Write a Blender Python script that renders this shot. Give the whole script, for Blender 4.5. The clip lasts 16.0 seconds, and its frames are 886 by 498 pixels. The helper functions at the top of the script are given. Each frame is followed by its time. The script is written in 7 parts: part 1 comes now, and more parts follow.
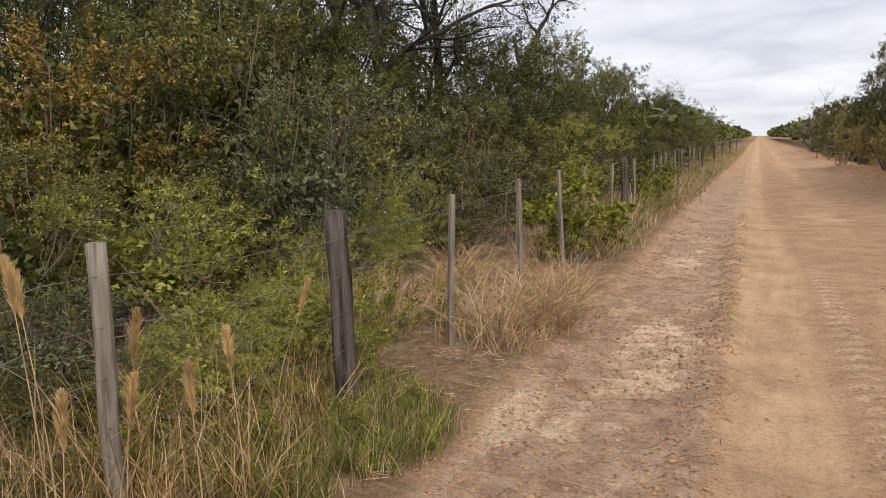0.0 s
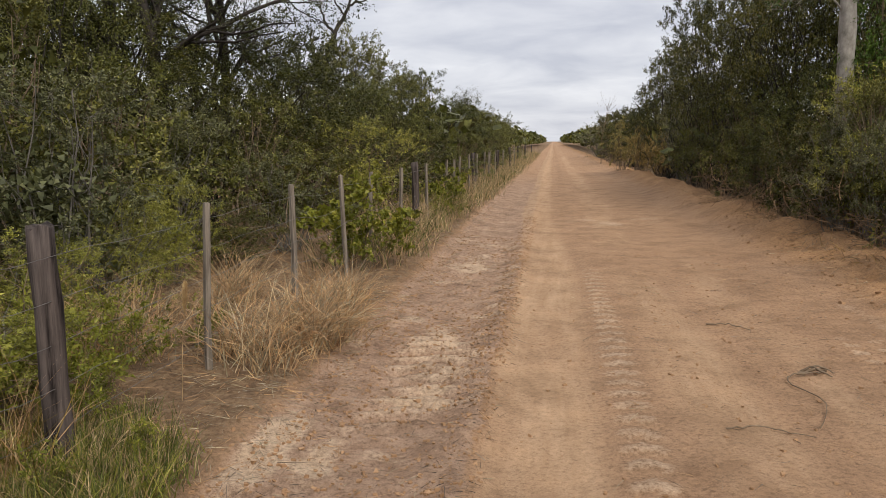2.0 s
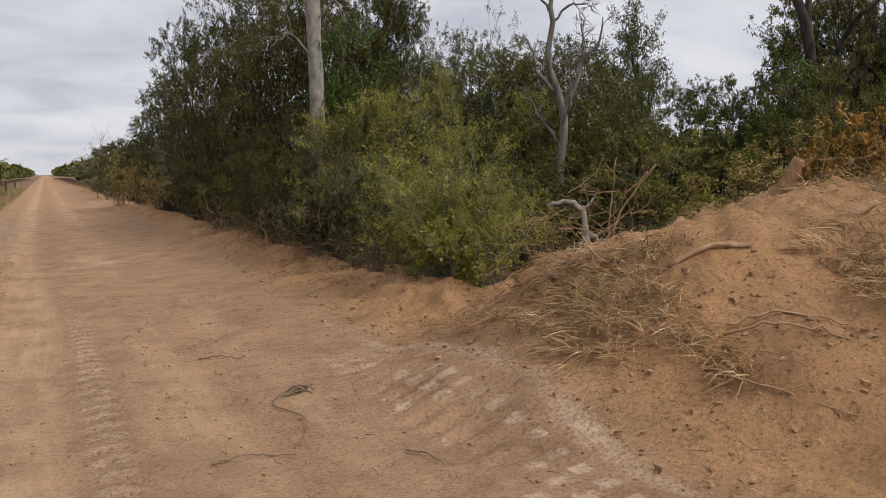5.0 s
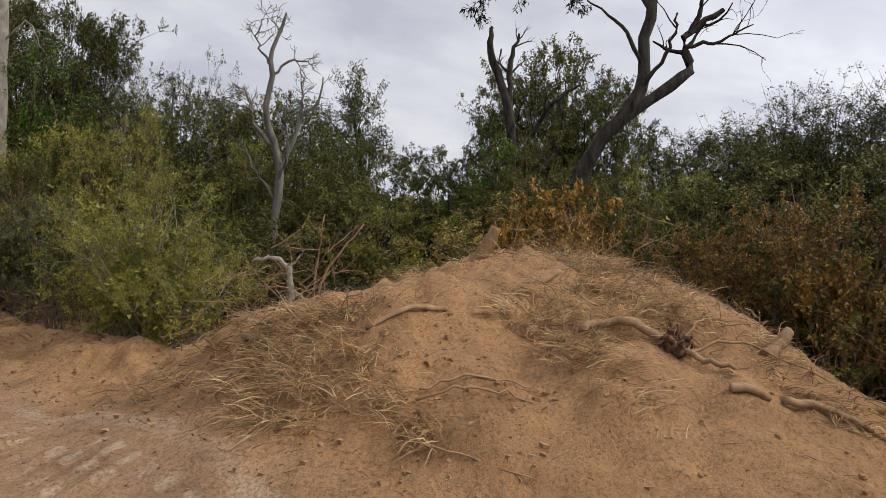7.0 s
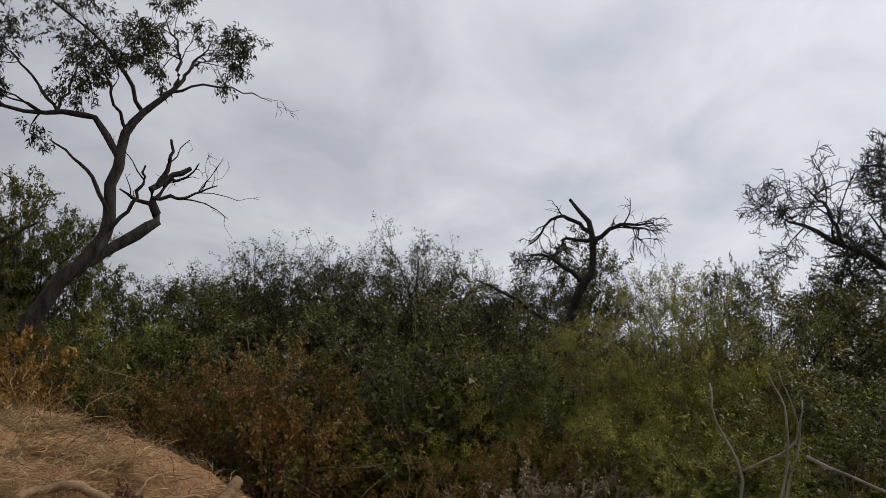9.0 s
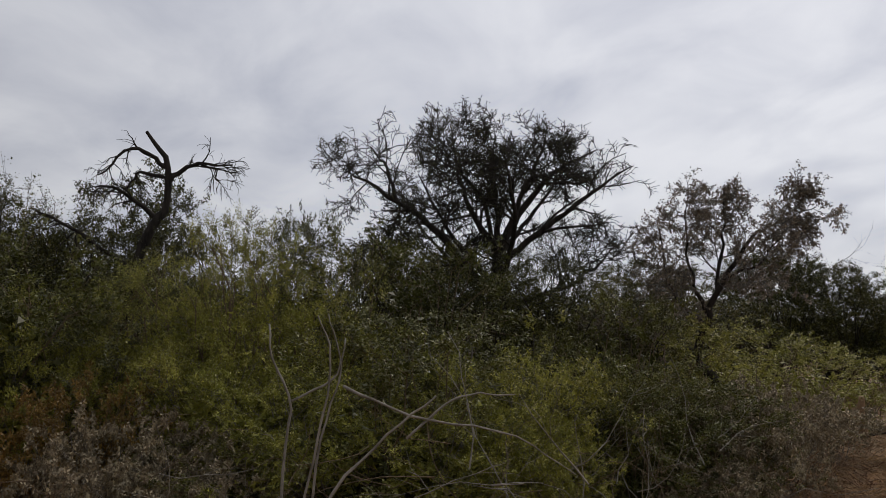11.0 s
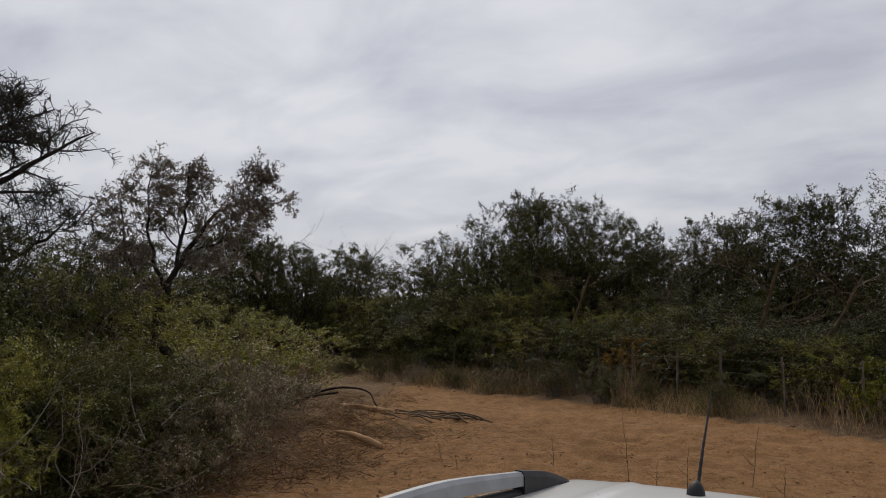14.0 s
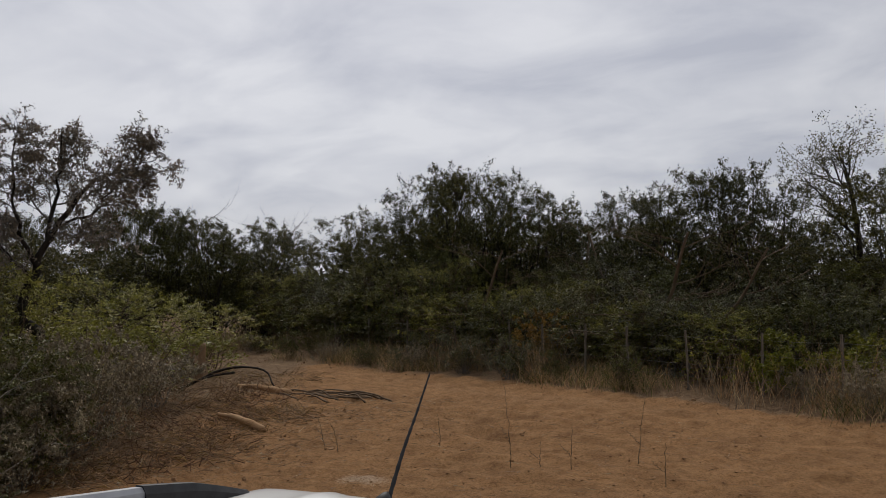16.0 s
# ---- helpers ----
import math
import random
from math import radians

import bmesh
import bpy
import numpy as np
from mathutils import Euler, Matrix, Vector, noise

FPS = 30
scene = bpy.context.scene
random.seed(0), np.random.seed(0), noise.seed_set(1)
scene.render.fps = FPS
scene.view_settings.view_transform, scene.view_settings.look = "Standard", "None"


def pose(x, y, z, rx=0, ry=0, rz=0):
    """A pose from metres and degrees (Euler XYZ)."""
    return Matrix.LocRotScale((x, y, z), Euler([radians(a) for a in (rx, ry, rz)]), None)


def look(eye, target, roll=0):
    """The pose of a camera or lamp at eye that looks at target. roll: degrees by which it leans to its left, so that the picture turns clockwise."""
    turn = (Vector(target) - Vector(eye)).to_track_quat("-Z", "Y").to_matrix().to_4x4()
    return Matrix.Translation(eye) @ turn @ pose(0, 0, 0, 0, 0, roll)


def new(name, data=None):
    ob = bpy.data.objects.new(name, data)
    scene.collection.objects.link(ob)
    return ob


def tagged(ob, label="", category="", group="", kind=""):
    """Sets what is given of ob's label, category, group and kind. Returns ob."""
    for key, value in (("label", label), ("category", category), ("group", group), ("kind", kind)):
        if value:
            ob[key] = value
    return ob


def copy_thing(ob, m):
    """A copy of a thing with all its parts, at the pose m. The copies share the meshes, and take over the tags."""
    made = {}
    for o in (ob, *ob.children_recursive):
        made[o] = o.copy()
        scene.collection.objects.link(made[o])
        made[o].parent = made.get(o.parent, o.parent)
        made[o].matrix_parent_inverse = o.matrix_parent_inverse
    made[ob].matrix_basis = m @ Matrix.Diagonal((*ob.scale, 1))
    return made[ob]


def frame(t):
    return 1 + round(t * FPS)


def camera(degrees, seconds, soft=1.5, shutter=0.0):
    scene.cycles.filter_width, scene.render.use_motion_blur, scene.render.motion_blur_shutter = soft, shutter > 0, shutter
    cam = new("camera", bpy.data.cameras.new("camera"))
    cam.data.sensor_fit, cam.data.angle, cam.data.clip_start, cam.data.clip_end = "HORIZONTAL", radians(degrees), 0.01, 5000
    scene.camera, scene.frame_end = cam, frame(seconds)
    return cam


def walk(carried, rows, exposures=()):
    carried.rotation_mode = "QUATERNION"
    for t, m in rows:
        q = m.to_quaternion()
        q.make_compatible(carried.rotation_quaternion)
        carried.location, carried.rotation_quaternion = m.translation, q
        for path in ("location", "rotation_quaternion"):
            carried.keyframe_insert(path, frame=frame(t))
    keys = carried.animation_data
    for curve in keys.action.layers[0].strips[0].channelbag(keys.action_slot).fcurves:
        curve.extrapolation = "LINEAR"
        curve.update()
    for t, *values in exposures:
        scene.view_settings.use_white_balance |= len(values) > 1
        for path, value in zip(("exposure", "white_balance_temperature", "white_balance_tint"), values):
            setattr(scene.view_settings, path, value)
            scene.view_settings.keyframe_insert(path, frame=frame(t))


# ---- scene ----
cam = camera(59.0, 16.0, 0.8)
PATH = [
    (0, (-0.296, -0.417, 1.889), (-1.037, 1.421, 1.621), -1.4),
    (0.5, (-0.339, -0.252, 1.924), (-0.874, 1.656, 1.656), -1.3),
    (1, (-0.286, -0.095, 1.921), (-0.785, 1.824, 1.652), -1.4),
    (1.5, (-0.121, 0.051, 1.911), (-0.462, 2.003, 1.638), -0.5),
    (2, (-0.064, 0.108, 1.913), (-0.339, 2.07, 1.641), -0.3),
    (2.5, (-0.034, 0.154, 1.92), (-0.126, 2.134, 1.651), -0.7),
    (3, (-0.056, 0.193, 1.939), (0.042, 2.178, 1.714), -0.9),
    (3.5, (-0.038, 0.179, 1.943), (0.288, 2.14, 1.726), -0.6),
    (4, (-0.013, 0.109, 1.96), (0.574, 2.009, 1.741), -0.3),
    (4.2, (0.016, 0.044, 1.966), (0.686, 1.915, 1.742), -0.5),
    (6.3, (0.6, 0.392, 1.842), (1.791, 1.994, 1.729), 0.6),
    (6.5, (0.629, 0.386, 1.838), (1.884, 1.94, 1.737), 1.0),
    (7, (0.647, 0.346, 1.889), (2.102, 1.717, 1.851), 2.7),
    (7.5, (0.656, 0.281, 1.927), (2.271, 1.46, 1.968), 2.8),
    (8, (0.66, 0.205, 1.974), (2.451, 1.075, 2.171), 3.5),
    (8.5, (0.592, 0.164, 1.958), (2.486, 0.708, 2.302), 2.8),
    (9, (0.524, 0.15, 1.982), (2.478, 0.371, 2.35), 1.2),
    (9.5, (0.432, 0.146, 1.994), (2.401, 0.0, 2.31), 1.1),
    (9.7, (0.407, 0.127, 1.977), (2.36, -0.169, 2.294), 1.4),
    (11.8, (0.067, 0.184, 2.022), (1.748, -0.885, 2.194), -0.5),
    (12, (0.039, 0.154, 2.006), (1.663, -1.001, 2.175), -0.7),
    (12.5, (0.019, 0.068, 1.977), (1.505, -1.261, 2.138), -1.2),
    (13, (0.001, 0.046, 1.982), (1.341, -1.432, 2.132), -1.1),
    (13.5, (0.026, 0.049, 1.999), (1.141, -1.604, 2.153), -0.6),
    (14, (0.04, 0.042, 2.002), (0.99, -1.71, 2.172), -0.3),
    (14.5, (-0.015, -0.084, 1.991), (0.928, -1.842, 2.129), -0.7),
    (15, (-0.152, -0.303, 1.975), (0.806, -2.054, 2.101), -0.6),
    (15.5, (-0.245, -0.527, 1.955), (0.665, -2.305, 2.066), -0.5),
    (16, (-0.33, -0.835, 1.954), (0.483, -2.659, 2.065), -0.7),
]
walk(cam, [(t, look(eye, target, roll)) for t, eye, target, roll in PATH],
     [(0, 0.42), (0.6, 0.24), (1.2, 0.18), (2.5, 0.21), (3.5, 0.0), (6.5, 0.09), (7, 0.06), (8.5, -0.44), (9, -0.50), (12, -0.80), (16, -0.85)])

# world and light: a bright overcast sky with broken cloud layers, and a wide soft sun behind the clouds
SUN_AZ, SUN_EL = 145.0, 44.0
world = bpy.data.worlds.new("overcast_sky")
scene.world = world
world.use_nodes = True
wt = world.node_tree
wt.nodes.clear()


def wn(kind, **values):
    n = wt.nodes.new(kind)
    for key, value in values.items():
        n.inputs[key].default_value = value
    return n


w_out = wn("ShaderNodeOutputWorld")
w_bg = wn("ShaderNodeBackground", Strength=0.93)
w_sky = wn("ShaderNodeTexSky")
w_sky.sky_type, w_sky.sun_disc = "NISHITA", False
w_sky.sun_elevation, w_sky.sun_rotation = radians(SUN_EL), radians(SUN_AZ)
w_dim = wn("ShaderNodeVectorMath")
w_dim.operation = "SCALE"
w_dim.inputs["Scale"].default_value = 0.10
w_tc = wn("ShaderNodeTexCoord")
# the view direction laid on a flat cloud deck, so that clouds shrink towards the horizon
w_sep = wn("ShaderNodeSeparateXYZ")
w_up = wn("ShaderNodeMath")
w_up.operation = "ADD"
w_up.inputs[1].default_value = 0.22
w_max = wn("ShaderNodeMath")
w_max.operation = "MAXIMUM"
w_max.inputs[1].default_value = 0.15
w_div = wn("ShaderNodeVectorMath")
w_div.operation = "DIVIDE"
w_com = wn("ShaderNodeCombineXYZ")
w_stretch = wn("ShaderNodeMapping")
w_stretch.inputs["Scale"].default_value = (1.0, 1.35, 0.0)
w_stretch.inputs["Rotation"].default_value = (0, 0, 0.6)
w_noise = wn("ShaderNodeTexNoise", Scale=2.3, Detail=6.0, Roughness=0.52, Distortion=0.35)
w_noise2 = wn("ShaderNodeTexNoise", Scale=0.5, Detail=2.0, Roughness=0.5)
w_mixn = wn("ShaderNodeMix")
w_mixn.inputs["Factor"].default_value = 0.35
w_ramp = wn("ShaderNodeValToRGB")
w_ramp.color_ramp.elements[0].position, w_ramp.color_ramp.elements[0].color = 0.37, (0.51, 0.525, 0.595, 1)
w_ramp.color_ramp.elements[1].position, w_ramp.color_ramp.elements[1].color = 0.62, (0.745, 0.75, 0.79, 1)
w_cloud = wn("ShaderNodeMix")
w_cloud.data_type = "RGBA"
w_cloud.inputs["Factor"].default_value = 0.93
wl = wt.links.new
wl(w_tc.outputs["Generated"], w_sep.inputs[0])
wl(w_sep.outputs["Z"], w_up.inputs[0])
wl(w_up.outputs[0], w_max.inputs[0])
for axis in "XYZ":
    wl(w_max.outputs[0], w_com.inputs[axis])
wl(w_tc.outputs["Generated"], w_div.inputs[0])
wl(w_com.outputs[0], w_div.inputs[1])
wl(w_div.outputs[0], w_stretch.inputs["Vector"])
wl(w_stretch.outputs[0], w_noise.inputs["Vector"])
wl(w_stretch.outputs[0], w_noise2.inputs["Vector"])
wl(w_noise.outputs["Fac"], w_mixn.inputs[2])
wl(w_noise2.outputs["Fac"], w_mixn.inputs[3])
wl(w_mixn.outputs[0], w_ramp.inputs["Fac"])
wl(w_sky.outputs[0], w_dim.inputs[0])
wl(w_dim.outputs[0], w_cloud.inputs[6])
wl(w_ramp.outputs[0], w_cloud.inputs[7])
# thin cloud is brighter round the veiled sun
w_sun = wn("ShaderNodeVectorMath")
w_sun.operation = "DOT_PRODUCT"
w_sun.inputs[1].default_value = (math.sin(radians(SUN_AZ)) * math.cos(radians(SUN_EL)), math.cos(radians(SUN_AZ)) * math.cos(radians(SUN_EL)), math.sin(radians(SUN_EL)))
w_near = wn("ShaderNodeMapRange")
for key, value in (("From Min", 0.15), ("From Max", 1.0), ("To Min", 1.08), ("To Max", 1.97)):
    w_near.inputs[key].default_value = value
w_lit = wn("ShaderNodeVectorMath")
w_lit.operation = "SCALE"
wl(w_tc.outputs["Generated"], w_sun.inputs[0])
wl(w_sun.outputs["Value"], w_near.inputs["Value"])
wl(w_cloud.outputs[2], w_lit.inputs[0])
wl(w_near.outputs[0], w_lit.inputs["Scale"])
wl(w_lit.outputs[0], w_bg.inputs["Color"])
wl(w_bg.outputs[0], w_out.inputs["Surface"])

sun_data = bpy.data.lights.new("sun", "SUN")
sun_data.energy, sun_data.angle, sun_data.color = 2.4, radians(28), (1.0, 0.91, 0.78)
sun = new("sun", sun_data)
sun.matrix_world = look((0, 0, 30), (-30 * math.sin(radians(SUN_AZ)) / math.tan(radians(SUN_EL)), -30 * math.cos(radians(SUN_AZ)) / math.tan(radians(SUN_EL)), 0))


# ---- materials ----
class Mat:
    """A small helper round a node material."""

    def __init__(self, name, rough=0.8, spec=0.3, metal=0.0):
        self.m = bpy.data.materials.new(name)
        self.m.use_nodes = True
        self.t = self.m.node_tree
        self.b = self.t.nodes["Principled BSDF"]
        self.b.inputs["Roughness"].default_value = rough
        self.b.inputs["Specular IOR Level"].default_value = spec
        self.b.inputs["Metallic"].default_value = metal
        self.co = self.t.nodes.new("ShaderNodeTexCoord")

    def n(self, kind, **values):
        node = self.t.nodes.new(kind)
        for key, value in values.items():
            node.inputs[key].default_value = value
        return node

    def l(self, a, b):
        self.t.links.new(a, b)

    def noise(self, scale, detail=4.0, rough=0.55, stretch=(1, 1, 1), source="Object"):
        mp = self.n("ShaderNodeMapping", Scale=stretch)
        self.l(self.co.outputs[source], mp.inputs["Vector"])
        t = self.n("ShaderNodeTexNoise", Scale=scale, Detail=detail, Roughness=rough)
        self.l(mp.outputs[0], t.inputs["Vector"])
        return t.outputs["Fac"]

    def ramp(self, fac, *stops):
        r = self.n("ShaderNodeValToRGB")
        e = r.color_ramp.elements
        while len(e) < len(stops):
            e.new(0.5)
        for el, (p, c) in zip(e, stops):
            el.position, el.color = p, (*c, 1)
        self.l(fac, r.inputs["Fac"])
        return r.outputs[0]

    def mix(self, fac, a, b):
        m = self.n("ShaderNodeMix")
        m.data_type = "RGBA"
        if isinstance(fac, float):
            m.inputs[0].default_value = fac
        else:
            self.l(fac, m.inputs[0])
        for v, s in ((a, m.inputs[6]), (b, m.inputs[7])):
            if isinstance(v, tuple):
                s.default_value = (*v, 1)
            else:
                self.l(v, s)
        return m.outputs[2]

    def math(self, op, a, b=None):
        m = self.n("ShaderNodeMath")
        m.operation = op
        for v, s in ((a, m.inputs[0]), (b, m.inputs[1])):
            if v is None:
                continue
            if isinstance(v, (int, float)):
                s.default_value = v
            else:
                self.l(v, s)
        return m.outputs[0]

    def bump(self, fac, strength=0.5, distance=0.02):
        b = self.n("ShaderNodeBump", Strength=strength, Distance=distance)
        self.l(fac, b.inputs["Height"])
        self.l(b.outputs[0], self.b.inputs["Normal"])

    def color(self, c):
        if isinstance(c, tuple):
            self.b.inputs["Base Color"].default_value = (*c, 1)
        else:
            self.l(c, self.b.inputs["Base Color"])


def leaf_mat(name, a, b, c, rough=0.42, through_light=0.12, vary=1.0):
    """Leaves: neighbours share a tone, each leaf differs a little; thin enough to let some light through."""
    m = Mat(name, rough, 0.19)
    g = m.n("ShaderNodeNewGeometry")
    col = m.ramp(g.outputs["Random Per Island"], (0.0, tuple(0.62 * v for v in b)), (0.5, tuple(1.02 * v for v in b)), (0.86, tuple(0.92 * v for v in c)), (1.0, tuple(min(1.35 * v, 0.7) for v in c)))
    patch = m.ramp(m.noise(1.7, 2.0), (0.38, (0.0, 0.0, 0.0)), (0.62, (0.6, 0.6, 0.6)))
    col = m.mix(patch, col, tuple(0.8 * v for v in a))
    spray = m.n("ShaderNodeMix")
    spray.data_type, spray.blend_type = "RGBA", "MULTIPLY"
    spray.inputs[0].default_value = 1.0
    m.l(col, spray.inputs[6])
    m.l(m.ramp(m.noise(6.5, 2.0), (0.36, (0.62, 0.60, 0.58)), (0.5, (1.0, 1.0, 1.0)), (0.66, (1.32, 1.30, 1.18))), spray.inputs[7])
    col = spray.outputs[2]
    oi = m.n("ShaderNodeObjectInfo")
    hs = m.n("ShaderNodeHueSaturation", Saturation=1.0)
    m.l(m.math("MULTIPLY_ADD", oi.outputs["Random"], 0.6 * vary), hs.inputs["Value"])
    hs.inputs["Value"].links[0].from_node.inputs[2].default_value = 1 - 0.28 * vary
    m.l(m.math("MULTIPLY_ADD", oi.outputs["Random"], -0.028 * vary), hs.inputs["Hue"])
    hs.inputs["Hue"].links[0].from_node.inputs[2].default_value = 0.5 + 0.015 * vary
    m.l(col, hs.inputs["Color"])
    col = hs.outputs[0]
    m.color(col)
    tr = m.n("ShaderNodeBsdfTranslucent")
    m.l(col, tr.inputs["Color"])
    mx = m.n("ShaderNodeMixShader")
    mx.inputs[0].default_value = through_light
    m.l(m.b.outputs[0], mx.inputs[1])
    m.l(tr.outputs[0], mx.inputs[2])
    m.l(mx.outputs[0], m.t.nodes["Material Output"].inputs["Surface"])
    return m.m


def bark_mat(name, dark, light, scale=9.0, stretch=(1, 1, 0.22), edge=0.18):
    m = Mat(name, 0.9, 0.15)
    n1 = m.noise(scale, 5.0, 0.65, stretch)
    n2 = m.noise(2.0, 3.0)
    col = m.ramp(n1, (0.5 - edge, dark), (0.5 + edge, light))
    m.color(m.mix(m.math("MULTIPLY", n2, 0.5), col, tuple(0.6 * v for v in dark)))
    m.bump(n1, 0.7, 0.02)
    return m.m


LEAF = {
    "olive": leaf_mat("leaf_olive", (0.060, 0.064, 0.015), (0.106, 0.111, 0.025), (0.188, 0.184, 0.050), through_light=0.2),
    "lime": leaf_mat("leaf_yellow_green", (0.168, 0.170, 0.028), (0.268, 0.266, 0.048), (0.385, 0.366, 0.092), through_light=0.32, vary=0.4),
    "grey": leaf_mat("leaf_grey_green", (0.062, 0.066, 0.026), (0.106, 0.110, 0.046), (0.195, 0.192, 0.092)),
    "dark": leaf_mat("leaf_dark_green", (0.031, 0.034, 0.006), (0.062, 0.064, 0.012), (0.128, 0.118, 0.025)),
    "fresh": leaf_mat("leaf_fresh_green", (0.048, 0.085, 0.011), (0.080, 0.130, 0.016), (0.133, 0.185, 0.029)),
    "rust": leaf_mat("leaf_rust", (0.205, 0.110, 0.024), (0.355, 0.205, 0.042), (0.480, 0.318, 0.088), vary=0.15),
    "brown": leaf_mat("leaf_brown_olive", (0.078, 0.058, 0.010), (0.123, 0.092, 0.015), (0.201, 0.149, 0.030)),
    "gold": leaf_mat("leaf_golden", (0.209, 0.143, 0.039), (0.330, 0.237, 0.072), (0.440, 0.341, 0.132)),
    "dry": leaf_mat("leaf_dry_grey", (0.180, 0.142, 0.086), (0.300, 0.246, 0.158), (0.440, 0.380, 0.262), vary=0.3),
    "autumn": leaf_mat("leaf_autumn", (0.150, 0.085, 0.024), (0.235, 0.142, 0.038), (0.330, 0.215, 0.066), vary=0.3),
}
LEAF["dusty"] = leaf_mat("leaf_dusty_brown", (0.125, 0.095, 0.070), (0.215, 0.168, 0.126), (0.350, 0.290, 0.225), through_light=0.3, vary=0.2)
LEAF["deep"] = leaf_mat("leaf_deep_green", (0.023, 0.028, 0.008), (0.042, 0.047, 0.012), (0.076, 0.078, 0.023), vary=0.2)
LEAF["bright"] = leaf_mat("leaf_bright_lime", (0.109, 0.119, 0.015), (0.170, 0.182, 0.023), (0.261, 0.249, 0.041), through_light=0.25, vary=0.4)
STRAW = leaf_mat("dry_straw", (0.340, 0.225, 0.120), (0.450, 0.315, 0.175), (0.560, 0.425, 0.255), 0.7, 0.2, 0.0)
STRAW_PALE = leaf_mat("bleached_straw", (0.450, 0.295, 0.155), (0.560, 0.385, 0.210), (0.640, 0.475, 0.280), 0.7, 0.2, 0.0)
STRAW_RED = leaf_mat("dry_straw_tan", (0.360, 0.205, 0.100), (0.450, 0.275, 0.140), (0.520, 0.350, 0.195), 0.7, 0.2, 0.0)
GRASS = leaf_mat("green_grass", (0.062, 0.080, 0.018), (0.104, 0.126, 0.029), (0.185, 0.188, 0.058), 0.6, 0.3)
BARK_DARK = bark_mat("bark_dark", (0.016, 0.013, 0.011), (0.064, 0.054, 0.045))
BARK_WORN = bark_mat("bark_weathered", (0.016, 0.013, 0.011), (0.098, 0.085, 0.073), 12.0, (1, 1, 0.3))
BARK_GREY = bark_mat("bark_grey", (0.095, 0.085, 0.072), (0.250, 0.230, 0.205))
BARK_PALE = bark_mat("bark_pale", (0.150, 0.135, 0.112), (0.400, 0.372, 0.325), 7.0, (1, 1, 0.6))
TWIG = bark_mat("twig_brown", (0.115, 0.080, 0.050), (0.245, 0.185, 0.128))
ROOT = bark_mat("root_wood", (0.200, 0.124, 0.068), (0.430, 0.288, 0.172))
TORN = bark_mat("torn_root_bark", (0.070, 0.036, 0.022), (0.215, 0.118, 0.068), 30.0)
LOG = bark_mat("peeled_log", (0.330, 0.185, 0.085), (0.560, 0.370, 0.205), 7.0, (0.3, 0.3, 1))
POST_DARK = bark_mat("post_dark_wood", (0.016, 0.012, 0.011), (0.125, 0.100, 0.088), 22.0, (1, 1, 0.06), 0.12)
POST_PALE = bark_mat("post_grey_wood", (0.110, 0.090, 0.070), (0.310, 0.265, 0.215), 26.0, (1, 1, 0.07), 0.14)
WIRE = Mat("galvanised_wire", 0.6, 0.4, 0.6)
WIRE.color(WIRE.ramp(WIRE.noise(3.0), (0.3, (0.10, 0.09, 0.085)), (0.7, (0.22, 0.21, 0.20))))
WIRE = WIRE.m


# ---- mesh helpers ----
def unit(v):
    return v / np.maximum(np.linalg.norm(v, axis=-1, keepdims=True), 1e-9)


def np_mesh(name, verts, quads, mats, index=None, smooth=True):
    """A mesh from arrays of vertices and four-cornered faces; index: the material of each face."""
    verts, quads = np.asarray(verts, np.float32), np.asarray(quads, np.int32)
    me = bpy.data.meshes.new(name)
    me.vertices.add(len(verts))
    me.vertices.foreach_set("co", verts.ravel())
    me.loops.add(quads.size)
    me.loops.foreach_set("vertex_index", quads.ravel())
    me.polygons.add(len(quads))
    me.polygons.foreach_set("loop_start", np.arange(0, quads.size, quads.shape[1], dtype=np.int32))
    for m in mats:
        me.materials.append(m)
    if index is not None:
        me.polygons.foreach_set("material_index", np.asarray(index, np.int32))
    me.polygons.foreach_set("use_smooth", np.full(len(quads), smooth))
    me.update(calc_edges=True)
    return me


def part(name, data, parent, label=""):
    """One mesh object as a part of a thing."""
    ob = new(name, data)
    ob.parent = parent
    return tagged(ob, label)


def tubes(paths, radii, sides):
    """Tapered tubes along N paths of n points each: vertices and quads."""
    paths, radii = np.asarray(paths, float), np.asarray(radii, float)
    count, n = paths.shape[:2]
    along = unit(np.gradient(paths, axis=1))
    ref = np.where(np.abs(along[:, :1, 2:]) > 0.9, np.array([[[1.0, 0, 0]]]), np.array([[[0, 0, 1.0]]]))
    u = unit(np.cross(along, np.broadcast_to(ref, along.shape)))
    v = np.cross(along, u)
    a = np.arange(sides) * 2 * np.pi / sides
    ring = u[:, :, None] * np.cos(a)[:, None] + v[:, :, None] * np.sin(a)[:, None]
    verts = paths[:, :, None] + ring * radii[:, :, None, None]
    base = (np.arange(count) * n * sides)[:, None, None] + (np.arange(n - 1) * sides)[:, None]
    j, k = np.arange(sides), (np.arange(sides) + 1) % sides
    quads = np.stack([base + j, base + k, base + k + sides, base + j + sides], -1)
    return verts.reshape(-1, 3), quads.reshape(-1, 4)


def joined(pieces):
    verts, quads, at = [], [], 0
    for v, q in pieces:
        verts.append(v)
        quads.append(q + at)
        at += len(v)
    return np.concatenate(verts), np.concatenate(quads)


